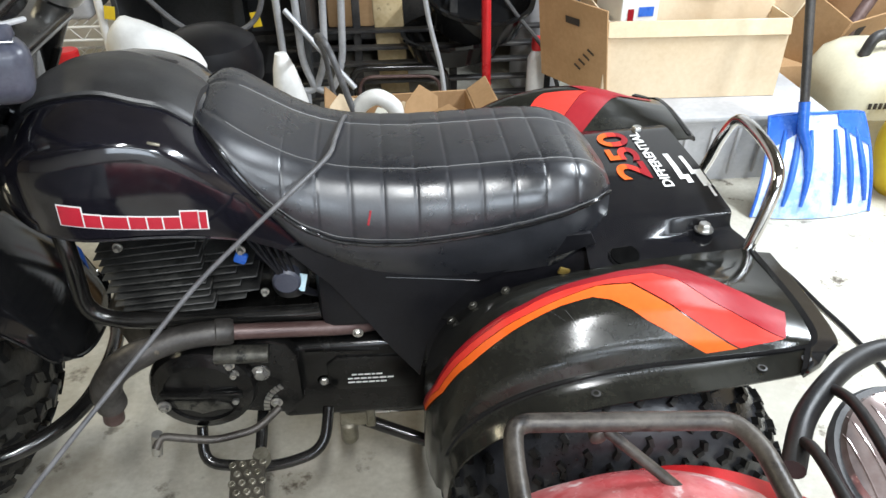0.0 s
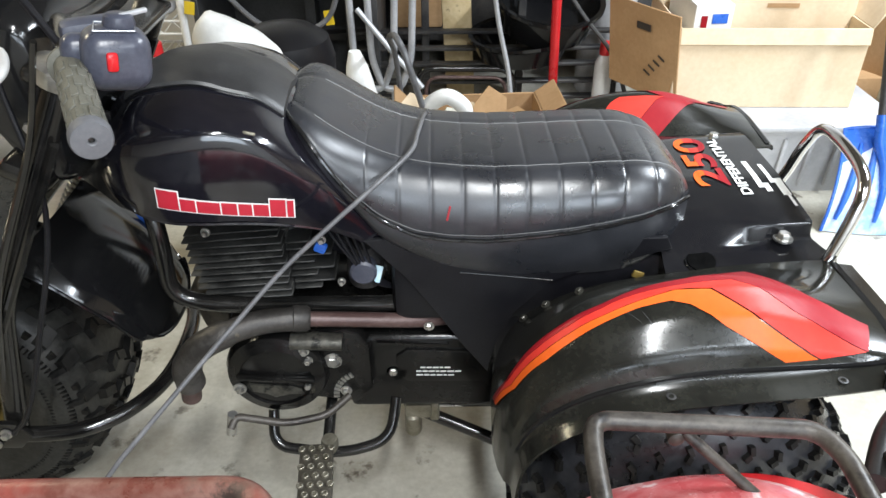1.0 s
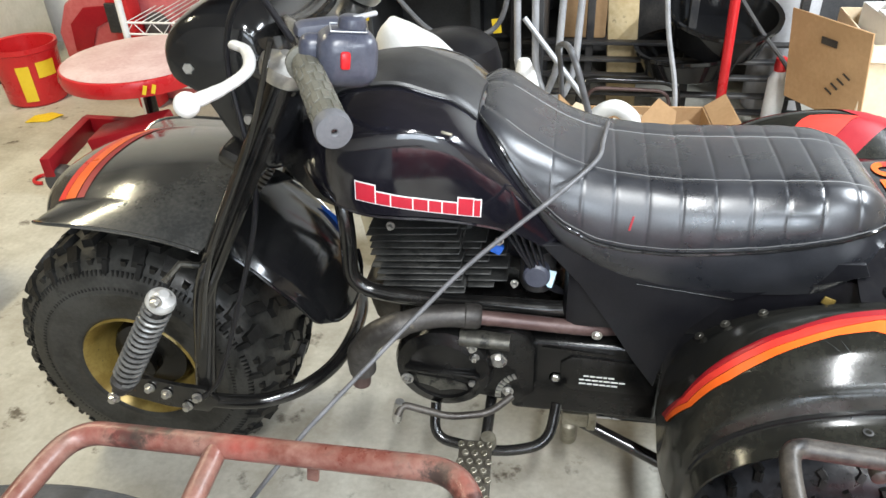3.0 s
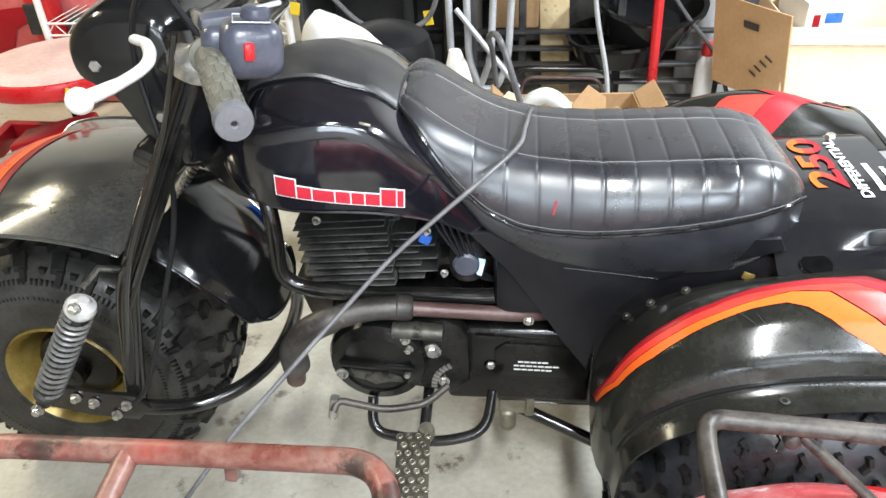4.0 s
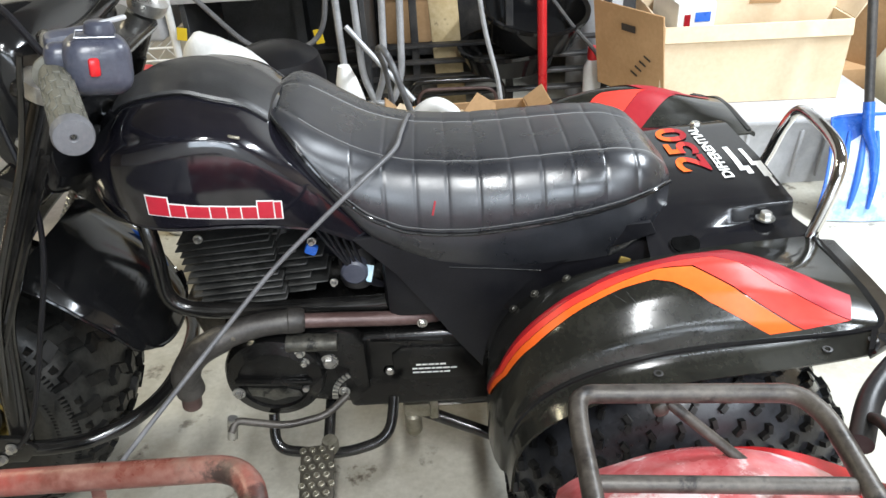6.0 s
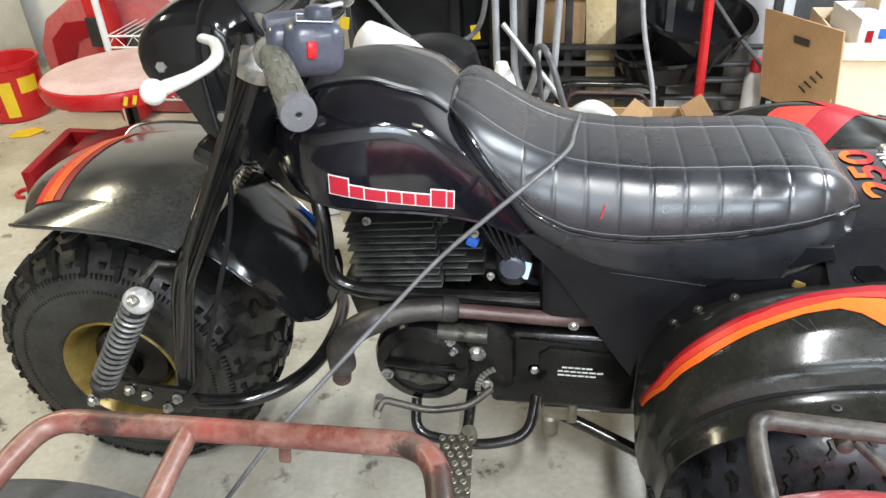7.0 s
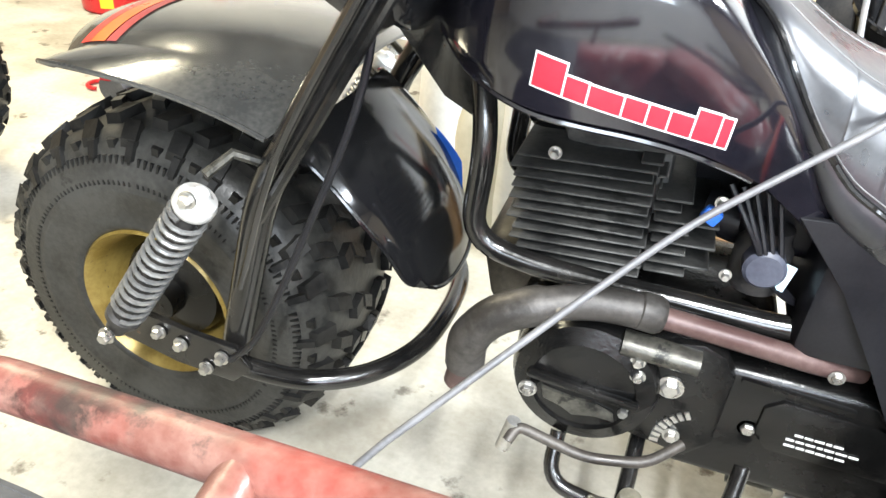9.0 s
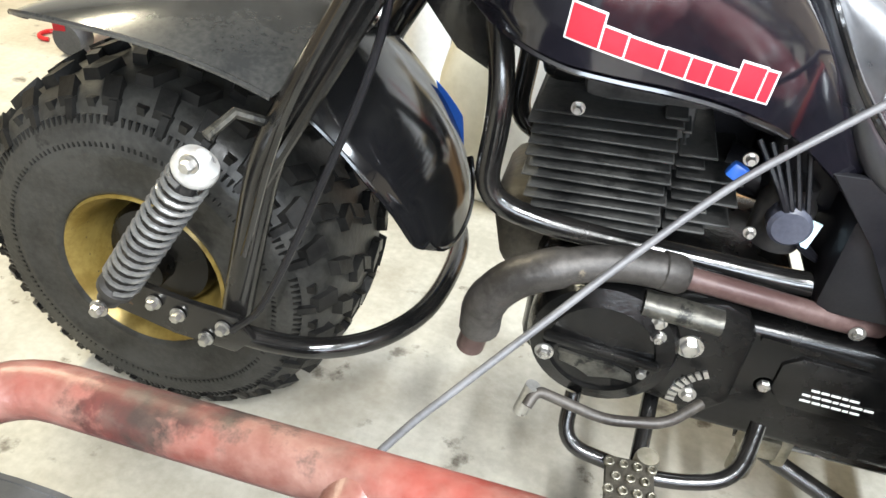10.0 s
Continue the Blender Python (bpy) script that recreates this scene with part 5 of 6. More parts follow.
for k in range(5):
    part("hose", tube(curve([(-0.09 + 0.012 * k, 1.20, 0.60), (-0.06 + 0.01 * k, 1.185, 0.56 - 0.01 * k), (-0.02 - 0.005 * k, 1.19, 0.50 + 0.006 * k), (0.02, 1.21, 0.47)], 6), 0.003, 6), M["satin"], trike)

# exhaust header: grey bend with an open end, then a brown dusty pipe
part("exhaust_bend", tube(curve([(-0.322, 1.118, 0.350), (-0.318, 1.110, 0.394), (-0.290, 1.110, 0.434), (-0.240, 1.120, 0.457), (-0.19, 1.136, 0.463), (-0.135, 1.148, 0.459)], 6), [0.0235] * 8 + [0.0225] * 10 + [0.0195] * 13, 16), M["pipe"], trike, "dull grey exhaust bend")
part("exhaust_stub", turned([(0.0125, 0), (0.0165, 0), (0.0165, 0.06), (0.0125, 0.06)], between((-0.330, 1.125, 0.312), (-0.321, 1.118, 0.365)), 18, closed=True), M["pinkpipe"], trike, "rusty open pipe end")
part("exhaust_pipe", tube(curve([(-0.16, 1.143, 0.462), (-0.10, 1.153, 0.453), (-0.03, 1.165, 0.441), (0.05, 1.182, 0.425), (0.10, 1.205, 0.412)], 6), 0.0125, 14), M["pinkpipe"], trike, "dusty brown pipe")
part("pipe_clamp", turned([(0.0195, -0.012), (0.0212, -0.010), (0.0212, 0.010), (0.0180, 0.016)], between((-0.137, 1.148, 0.459), (-0.10, 1.155, 0.453)), 18), M["pipe"], trike, "corroded pipe clamp")

# shift lever, foot guard, foot plate, hose bracket
part("shift_lever", tube(bend([(-0.065, 1.118, 0.318), (-0.100, 1.085, 0.306), (-0.165, 1.072, 0.302), (-0.243, 1.070, 0.322), (-0.250, 1.055, 0.310)], 0.02), 0.0062, 10), M["bareTube"], trike)
part("shift_toe", tube([(-0.248, 1.072, 0.326), (-0.256, 1.070, 0.284)], 0.0085, 12), M["zinc"], trike)
part("foot_guard", tube(bend([(-0.200, 1.135, 0.270), (-0.200, 1.098, 0.220), (-0.085, 1.085, 0.212), (0.0, 1.10, 0.230), (0.010, 1.145, 0.285)], 0.045), 0.0095, 12), M["blacksteel"], trike)
part("foot_post", tube([(-0.105, 1.20, 0.27), (-0.110, 1.085, 0.205)], 0.010, 12), M["blacksteel"], trike)
bm = slab((0.056, 0.172, 0.010), pose(-0.117, 0.998, 0.226, 8, 0, 4), 0.004)
fp = part("foot_plate", bm, M["grime"], trike, "dirty stamped steel foot plate with raised dimples")
for j in range(10):
    for i in range(3 + j % 2):
        bm = turned([(0.0062, 0), (0.0056, 0.0036), (0.0042, 0.0044), (0.0032, 0.0040), (0.0030, 0.001)], pose(-0.117, 0.998, 0.226, 8, 0, 4) @ pose((i - 1 - 0.5 * (j % 2)) * 0.0160, -0.076 + 0.0168 * j, 0.0046), 10)
        part("dimple", bm, M["dimple"], fp, "worn bright dimple")
part("peg_end", turned([(0.014, 0), (0.015, 0.02), (0.013, 0.028)], pose(-0.103, 1.092, 0.215), 14), M["brass"], trike)
bm = turned([(0.013, 0), (0.016, 0.006), (0.016, 0.045), (0.012, 0.05)], pose(0.035, 1.205, 0.135), 16)
block(bm, (0.05, 0.03, 0.035), pose(0.045, 1.21, 0.195), 0.006)
block(bm, (0.018, 0.02, 0.05), pose(0.075, 1.21, 0.192), 0.004)
part("brake_fitting", bm, M["brass"], trike, "dirty brass-coloured brake cable fitting")
part("brake_rod", tube([(0.08, 1.21, 0.197), (0.20, 1.21, 0.197)], 0.003, 8), M["zinc"], trike)
part("skid_tube", tube([(0.05, CY - 0.07, 0.165), (0.26, CY - 0.14, 0.115)], 0.012, 10), M["blacksteel"], trike)

# ------------------------------------------------------------------ the red machine in front
red = thing("red_atv", (0.1, 0.25, 0), "faded red all-terrain vehicle with tube racks, parked beside the three-wheeler", "atv")
# rear rack: rusty red tube
rr = bend([(-0.462, 0.18, 0.655), (-0.468, 0.58, 0.672), (-0.458, 0.648, 0.674), (-0.26, 0.638, 0.688), (-0.066, 0.627, 0.702), (-0.046, 0.56, 0.702), (-0.040, 0.18, 0.655)], 0.045, 8)
rack = part("rear_rack", tube(rr, 0.0118, 16), M["rustred"], red, "rusty red painted tube rack, worn to bare metal")
part("rack_strut", tube(curve([(-0.302, 0.634, 0.684), (-0.300, 0.56, 0.678), (-0.296, 0.40, 0.655), (-0.29, 0.25, 0.62)], 5), 0.0105, 14), M["rustred"], rack)
part("rack_tab", slab((0.012, 0.006, 0.045), pose(-0.215, 0.650, 0.662, 0, 8, 0), 0.002), M["rustred"], rack)
# front rack: bare dark tube loop with a cross bar
fr = bend([(0.220, 0.20, 0.600), (0.238, 0.735, 0.620), (0.245, 0.775, 0.620), (0.475, 0.757, 0.620), (0.490, 0.72, 0.620), (0.484, 0.20, 0.600)], 0.04, 8)
rack2 = part("front_rack", tube(fr, 0.0105, 14), M["bareTube"], red, "worn dark steel tube rack")
part("cross_bar", tube([(0.236, 0.662, 0.612), (0.487, 0.640, 0.612)], 0.0085, 12), M["bareTube"], rack2)
part("rack_stay", tube([(0.345, 0.775, 0.600), (0.43, 0.735, 0.535)], 0.0065, 10), M["bareTube"], rack2)
part("rack_stay_bolt", turned([(0.009, 0), (0.009, 0.012), (0.006, 0.014)], axis_y(0.337, 0.782, 0.592), 12), M["bareTube"], rack2)


def red_hood(u, v):
    # u along x, v from the far edge towards the near side
    x = 0.218 + 0.35 * u
    k = math.sin(math.pi * min(max(u, 0.0), 1.0)) ** 0.45
    y = 0.822 - 0.07 * (1 - k) - 0.60 * v
    z = 0.455 + 0.085 * k * (1 - (1 - min(1.0, v / 0.17)) ** 2) + 0.030 * k * min(1.0, v * 1.5)
    return Vector((x, y, z))


part("front_fender", shell(red_hood, 24, 20, 0.005), M["fadedred"], red, "sun-faded red plastic fender, dusty")


def red_flap(u, v):
    x = 0.43 + 0.27 * u
    return Vector((x, 0.845 - 0.20 * v - 0.10 * u * u, 0.466 - 0.030 * (1 - v) ** 2 + 0.010 * math.sin(5 * u + 2 * v) - 0.010 * u))


part("fender_flap", shell(red_flap, 14, 10, 0.004), M["redplastic"], red, "red plastic flap beside the fender")
# headlamp with a black tube guard
HEADLAMP = between((0.708, 0.750, 0.520), (0.710, 0.722, 0.600))
hl = part("headlamp", turned([(0.03, -0.09), (0.075, -0.05), (0.098, -0.005), (0.102, 0.010), (0.098, 0.018)], HEADLAMP, 36), M["blackplastic"], red, "round headlamp in a black housing")
part("headlamp_lens", turned([(0.094, 0.012), (0.088, 0.026), (0.06, 0.036), (0.01, 0.040)], HEADLAMP, 36), M["glass"], hl, "ribbed glass lens with reddish reflector")
LENS = [(0.0, 0.0405), (0.01, 0.040), (0.06, 0.036), (0.088, 0.026), (0.094, 0.012)]
for k in range(-5, 6):
    off = 0.0155 * k
    reach = math.sqrt(0.090 ** 2 - off * off)
    pts = [HEADLAMP @ Vector((off, reach * j / 6, lerp_table(LENS, math.hypot(off, reach * j / 6))[0] - 0.0004)) for j in range(-6, 7)]
    part("lens_rib", tube(pts, 0.0016, 6), M["glass"], hl)
g1 = curve([(0.545, 0.735, 0.560), (0.590, 0.800, 0.562), (0.640, 0.846, 0.565), (0.692, 0.882, 0.566), (0.748, 0.902, 0.566), (0.82, 0.895, 0.566), (0.90, 0.868, 0.566)], 6)
gd = part("lamp_guard", tube(g1, 0.0138, 14), M["guard"], red, "black tube headlamp guard")
for a, b, c in (((0.572, 0.772, 0.562), (0.556, 0.720, 0.598), (0.535, 0.60, 0.622)), ((0.646, 0.848, 0.564), (0.628, 0.770, 0.604), (0.585, 0.60, 0.634))):
    part("guard_bar", tube(curve([a, b, c], 6), 0.0066, 12), M["guard"], gd)

# black fender under the rear rack
def black_fender(u, v):
    x = -0.82 + 0.56 * u
    k = min(1.0, max(0.0, u))
    y = 0.628 + 0.055 * math.sin(math.pi * k ** 1.15) - 0.46 * v
    z = 0.528 + 0.018 * min(1.0, v / 0.10) + 0.02 * v - 0.03 * (2 * u - 1) ** 2
    return Vector((x, y, z))


part("rear_fender", shell(black_fender, 24, 16, 0.005), M["blackplastic"], red, "scuffed black plastic fender")
part("fender_lip", tube([black_fender(i / 24, 0.0) for i in range(25)], 0.006, 8), M["blackplastic"], red)
for x, y in ((-0.46, 0.46), (-0.46, -0.12), (0.44, 0.46), (0.44, -0.10)):
    wheel(red, (x, y, 0.235), 0.232, 0.10, "tyre", M["blackplastic"])
part("body", slab((0.95, 0.22, 0.22), pose(-0.02, 0.16, 0.40), 0.05, 3), M["fadedred"], red)

# ------------------------------------------------------------------ background things


def carton(x0, y0, z0, w, d, h, turn, label, mat, flaps=(), tilt=0.0):
    """An open cardboard box with wall thickness; flaps as (side, length, angle)."""
    t = 0.006
    e = thing("cardboard_box", (x0, y0, z0), label, "box")
    m = pose(x0, y0, z0, tilt, 0, turn)

    def add(name, size, at, lab=""):
        return part(name, slab(size, m @ at, 0.0015, 1), mat, e, lab)

    add("front_wall", (w, t, h), pose(0, -d / 2, h / 2))
    add("back_wall", (w, t, h), pose(0, d / 2, h / 2))
    add("side_wall", (t, d - t, h), pose(-w / 2 + t / 2, 0, h / 2))
    add("side_wall", (t, d - t, h), pose(w / 2 - t / 2, 0, h / 2))
    add("base", (w - 2 * t, d - t, t), pose(0, 0, t / 2))
    for side, ln, ang in flaps:
        if side == "front":
            add("flap", (w, t, ln), pose(0, -d / 2 - 0.001, h) @ pose(0, 0, 0, ang, 0, 0) @ pose(0, 0, ln / 2))
        if side == "back":
            add("flap", (w, t, ln), pose(0, d / 2 + 0.001, h) @ pose(0, 0, 0, -ang, 0, 0) @ pose(0, 0, ln / 2))
        if side == "left":
            add("flap", (t, d, ln), pose(-w / 2, 0, h) @ pose(0, 0, 0, 0, -ang, 0) @ pose(0, 0, ln / 2))
        if side == "right":
            add("flap", (t, d, ln), pose(w / 2, 0, h) @ pose(0, 0, 0, 0, ang, 0) @ pose(0, 0, ln / 2))
    return e, m


# grey bin with ribs under the large box
bx = thing("storage_bin", (1.17, 2.55, 0), "grey ribbed plastic storage bin under a cardboard box", "bin")
bm = bmesh.new()
rings = []
for z, k in ((0.0, 0.86), (0.215, 0.96), (0.217, 1.0), (0.245, 1.01), (0.245, 0.96), (0.02, 0.83)):
    rings.append([Vector((1.17 + 0.36 * k * sx, 2.55 + 0.24 * k * sy, z)) for sx, sy in ((-1, -0.9), (-0.93, -1), (0.93, -1), (1, -0.9), (1, 0.9), (0.93, 1), (-0.93, 1), (-1, 0.9))])
loft(bm, rings)
part("tub", bm, M["greybin"], bx)
part("lid", slab((0.74, 0.50, 0.02), pose(1.17, 2.55, 0.236), 0.006), M["greybin"], bx)
for k in range(7):
    part("rib", slab((0.012, 0.014, 0.17), pose(0.92 + 0.085 * k, 2.323, 0.115, 4, 0, 0), 0.003), M["greybin"], bx)
# pale walls carry the strong light, the brown flap the shaded side
big, bmx = carton(1.135, 2.66, 0.247, 0.58, 0.40, 0.255, -2, "large open cardboard box with handwriting on its side, full of packages", M["cardlight"], (("front", 0.05, 168), ("right", 0.10, 30)))
part("side_flap", slab((0.006, 0.31, 0.30), pose(0.762, 2.585, 0.395, 0, -8, 31), 0.0015, 1), M["card"], big, "brown side flap")
# black slab on the flap paints the shade in the hand hole
part("hand_hole_shade", slab((0.002, 0.06, 0.022), pose(0.758, 2.583, 0.395, 0, -8, 31) @ pose(-0.004, -0.01, 0.085)), M["ink"], big)
for k in range(4):
    part("scrawl", slab((0.0015, 0.030, 0.006), pose(0.758, 2.583, 0.395, 0, -8, 31) @ pose(-0.004, -0.09 + 0.02 * k, 0.0 - 0.022 * k, 25, 0, 0)), M["ink"], big, "unreadable handwriting")
e2, m2 = carton(1.20, 2.72, 0.262, 0.46, 0.24, 0.33, -3, "pale cardboard carton packed inside the large box", M["cardlight"], (("front", 0.12, -88), ("back", 0.12, -88)))
part("printed_mark", slab((0.10, 0.001, 0.014), m2 @ pose(0.0, -0.1245, 0.27)), M["card"], e2, "faint printed mark")
e3, m3 = carton(0.945, 2.64, 0.262, 0.12, 0.22, 0.29, 4, "white package with blue and red print inside the box", M["white"], (("front", 0.11, -88),))
part("print_band", slab((0.05, 0.001, 0.03), m3 @ pose(0.02, -0.1145, 0.25)), M["bluescoop"], e3)
part("print_band", slab((0.02, 0.001, 0.04), m3 @ pose(-0.03, -0.1145, 0.24)), M["dred"], e3)

# blue snow shovel leaning against the bin
sv = thing("snow_shovel", (1.42, 2.10, 0), "blue plastic snow shovel with a grey shaft, standing on its blade", "shovel")


SHAFT0, SHAFT1 = Vector((1.366, 2.155, 0.262)), Vector((1.351, 2.44, 1.02))


def scoop(u, v):
    w = 0.190 * (1.0 - 0.22 * v)
    k = 2 * u - 1
    z = 0.288 * v - 0.018 * abs(k) ** 3 * v ** 5
    y = 0.135 * v + 0.030 * k * k - 0.025 * math.sin(math.pi * v)
    return Vector((1.428 + k * w + 0.015 * v, 2.066 + y, 0.004 + z))


bl = part("blade", shell(scoop, 28, 18, 0.005), M["shovelblade"], sv, "blue ribbed shovel blade")
for k in (-3, -2, -1, 1, 2, 3):
    pts = []
    for i in range(9):
        v = 0.14 + 0.72 * i / 8
        pts.append(scoop(0.5 + k * (0.150 - 0.035 * v), v) + Vector((0, -0.004, 0)))
    part("rib", tube(pts, [0.004 + 0.0062 * math.sin(math.pi * (i + 0.6) / 9.2) for i in range(9)], 10), M["bluescoop"], bl)
edge = [scoop(0.0, i / 12) for i in range(13)] + [scoop(i / 20, 1.0) for i in range(1, 20)] + [scoop(1.0, 1 - i / 12) for i in range(13)]
part("blade_edge", tube([q + Vector((0, -0.002, 0)) for q in edge], 0.0050, 8), M["bluescoop"], bl, "blue turned edge")
# deep blue corners, left out of the blade's painted glare
for k in (-1, 1):
    part("corner_band", shell(lambda u, v: scoop(0.5 + k * (0.16 + 0.335 * u), 0.995 - (0.10 + 0.22 * u) * v) + Vector((0, -0.0035, 0)), 8, 6, 0.002), M["bluescoop"], bl)
part("socket", tube([scoop(0.36, 0.40) + Vector((0, -0.004, 0)), scoop(0.34, 0.68) + Vector((0, -0.010, 0)), SHAFT0, SHAFT0 + (SHAFT1 - SHAFT0) * 0.10], [0.006, 0.013, 0.0165, 0.0165], 14), M["bluescoop"], sv)
part("shaft", tube([SHAFT0, SHAFT1], 0.0135, 14), M["darkmetal"], sv, "grey metal shaft")

# red pole, grate of flat bars, loop, wooden post, black tub
solo("red_pole", tube([(0.523, 2.83, 0.0), (0.500, 2.77, 0.52), (0.47, 2.70, 1.25)], 0.0165, 14), M["redplastic"], "upright red pole leaning at the back", "pole")
gr = thing("grate_stand", (0.3, 3.05, 0), "dark metal stand of stacked flat bars", "stand")
for z, y in ((0.06, 2.88), (0.10, 2.93), (0.155, 2.95), (0.205, 3.00), (0.26, 3.02), (0.315, 3.05)):
    part("bar", slab((1.06, 0.035, 0.014), pose(0.29, y, z), 0.003, 1), M["darkmetal"], gr)
for x in (-0.24, 0.05, 0.42, 0.80):
    part("upright", slab((0.03, 0.03, 0.56), pose(x, 3.08, 0.28), 0.003, 1), M["darkmetal"], gr)
part("loop_and_highlight", tube(bend([(0.02, 2.90, 0.06), (0.025, 2.90, 0.225), (0.375, 2.90, 0.220), (0.385, 2.90, 0.06)], 0.06), 0.0125, 12), M["blacksteel"], gr)
# thin pinkish tube for the loop's red side and painted inner highlight
part("loop_and_highlight", tube(bend([(0.045, 2.888, 0.06), (0.055, 2.888, 0.195), (0.345, 2.888, 0.190), (0.36, 2.888, 0.06)], 0.05), 0.007, 10), M["pinkpipe"], gr)
solo("wooden_post", slab((0.115, 0.09, 1.0), pose(0.165, 3.16, 0.50, 0, -3, 0), 0.006), M["wood"], "pale weathered wooden post standing at the back", "post")
for px, py, pz, R, H, rx, ry, lab in ((0.50, 3.02, 0.325, 0.205, 0.14, 14, 4, "round glossy black plastic tub resting on the stand"), (0.42, 3.02, 0.215, 0.20, 0.11, 2, -4, "black plastic tub under another tub")):
    tub = thing("black_tub", (px, py, pz), lab, "tub")
    tm0 = pose(px, py, pz, rx, ry, 0)
    part("bowl", turned([(R * 0.6, 0.0), (R * 0.8, 0.02), (R * 0.95, H - 0.02), (R * 0.90, H - 0.02), (R * 0.74, 0.03), (0.02, 0.02)], tm0, 36), M["gloss"], tub)
    part("rim", turned([(R * 0.94, H - 0.022), (R, H - 0.012), (R, H), (R * 0.91, H - 0.004), (R * 0.89, H - 0.02)], tm0, 36, closed=True), M["gloss"], tub)

# folded grey tube frame
wk = thing("folded_walker", (-0.1, 2.82, 0), "folded light grey tube walking frame at the back", "walking frame")
for dx in (0.0, 0.062):
    part("leg", tube(bend([(-0.215 + dx, 2.80, 1.0), (-0.20 + dx, 2.78, 0.30), (-0.16 + dx, 2.76, 0.20), (-0.10 + dx, 2.76, 0.20), (-0.06 + dx, 2.78, 0.30), (-0.03 + dx, 2.80, 1.0)], 0.05), 0.0125, 12), M["greytube"], wk)
part("cross_tube", tube([(-0.18, 2.78, 0.48), (0.04, 2.72, 0.22)], 0.010, 10), M["greytube"], wk)
part("foot", tube([(-0.13, 2.76, 0.0), (-0.13, 2.76, 0.20)], 0.0125, 10), M["greytube"], wk)
part("foot", tube([(-0.06, 2.76, 0.0), (-0.06, 2.76, 0.20)], 0.0125, 10), M["greytube"], wk)

# hose with a bright nozzle, and hanging cords
solo("air_hose", tube(curve([(0.055, 2.10, 0.395), (0.029, 2.10, 0.481), (0.006, 2.12, 0.548), (-0.02, 2.16, 0.585), (-0.05, 2.40, 0.50), (-0.045, 2.60, 0.38), (-0.03, 2.66, 0.20), (0.0, 2.68, 0.012)], 8), 0.009, 10), M["cable"], "grey air hose hanging behind the seat", "hose")
solo("hanging_cord", tube(curve([(0.25, 2.75, 1.0), (0.29, 2.75, 0.52), (0.345, 2.72, 0.25), (0.36, 2.7, 0.008)], 8), 0.0085, 8), M["greytube"], "grey cord hanging at the back", "cord")
solo("hanging_cord", tube(curve([(-0.66, 2.72, 0.62), (-0.50, 2.70, 0.46), (-0.36, 2.70, 0.43), (-0.25, 2.72, 0.50), (-0.22, 2.74, 0.75), (-0.22, 2.80, 0.95)], 8), 0.009, 8), M["cable"], "grey cord sagging in front of the cabinet", "cord")
solo("green_hose", tube(curve([(0.52, 2.9, 0.55), (0.62, 2.85, 0.42), (0.72, 2.8, 0.30), (0.78, 2.75, 0.12), (0.72, 2.72, 0.012)], 8), 0.008, 8), M["darkmetal"], "dark green hose beside the tub", "hose")

# dark cabinet with a pale top, helmet-like black dome
cb = thing("dark_cabinet", (-0.45, 3.2, 0), "dark open cabinet with a grey top", "cabinet")
for nm, size, at in (("back", (0.62, 0.02, 0.56), (-0.45, 3.42, 0.28)), ("side", (0.02, 0.5, 0.56), (-0.77, 3.17, 0.28)), ("side", (0.02, 0.5, 0.56), (-0.13, 3.17, 0.28)), ("base", (0.62, 0.5, 0.03), (-0.45, 3.17, 0.015))):
    part(nm, slab(size, pose(*at), 0.002, 1), M["blackplastic"], cb)
part("top", slab((0.70, 0.54, 0.035), pose(-0.45, 3.16, 0.578), 0.004), M["greybin"], cb, "pale grey cabinet top")
bm = turned([(0.13, 0.0), (0.150, 0.03), (0.152, 0.08), (0.135, 0.14), (0.09, 0.170), (0.03, 0.182)], pose(-0.375, 2.47, 0.345), 32)
dome = thing("black_barrel", (-0.375, 2.45, 0), "black rounded plastic barrel behind the tank", "barrel")
part("lid", bm, M["satin"], dome)
part("drum", turned([(0.12, 0.0), (0.14, 0.02), (0.14, 0.345)], pose(-0.375, 2.45, 0), 32), M["blackplastic"], dome)

# white cloth sack on the barrel's front
def sack(cx, cy, z0, w, d, h, seed, lean=0.0):
    bm = bmesh.new()
    rings = []
    for i in range(13):
        t = i / 12
        k = math.sin(math.pi * min(1.0, 0.14 + 0.84 * t)) ** 0.40 * (1 - 0.18 * t)
        ring = []
        for j in range(22):
            a = 2 * math.pi * j / 22
            r = 1 + 0.10 * noise.noise(Vector((math.cos(a) * 1.6 + seed, math.sin(a) * 1.6, t * 3.2)))
            ring.append(Vector((cx + lean * t + w * k * r * math.cos(a), cy + d * k * r * math.sin(a), z0 + h * t)))
        rings.append(ring)
    return loft(bm, rings)


WS = bmesh.new()
rows = []
for k in range(19):
    t = k / 18
    x = -0.482 + 0.212 * t
    top = lerp_table([(0.0, 0.66), (0.08, 0.695), (0.19, 0.716), (0.40, 0.700), (0.93, 0.628), (1.0, 0.598)], t)[0]
    deep = 0.062 * math.sqrt(max(0.02, 1 - (2 * t - 1) ** 6))
    ring = []
    for j in range(24):
        a = 2 * math.pi * j / 24
        c, q = math.copysign(abs(math.cos(a)) ** 0.7, math.cos(a)), math.copysign(abs(math.sin(a)) ** 0.35, math.sin(a))
        fold = 0.010 * noise.noise(Vector((x * 16, math.cos(a) * 1.5, math.sin(a) * 4)))
        ring.append(Vector((x + fold, 1.955 + deep * c + fold, top / 2 + (top / 2) * q)))
    rows.append(ring)
loft(WS, rows)
solo("white_sack", WS, M["whiteplastic"], "white cloth sack slumped behind the tank", "sack", smooth=70)
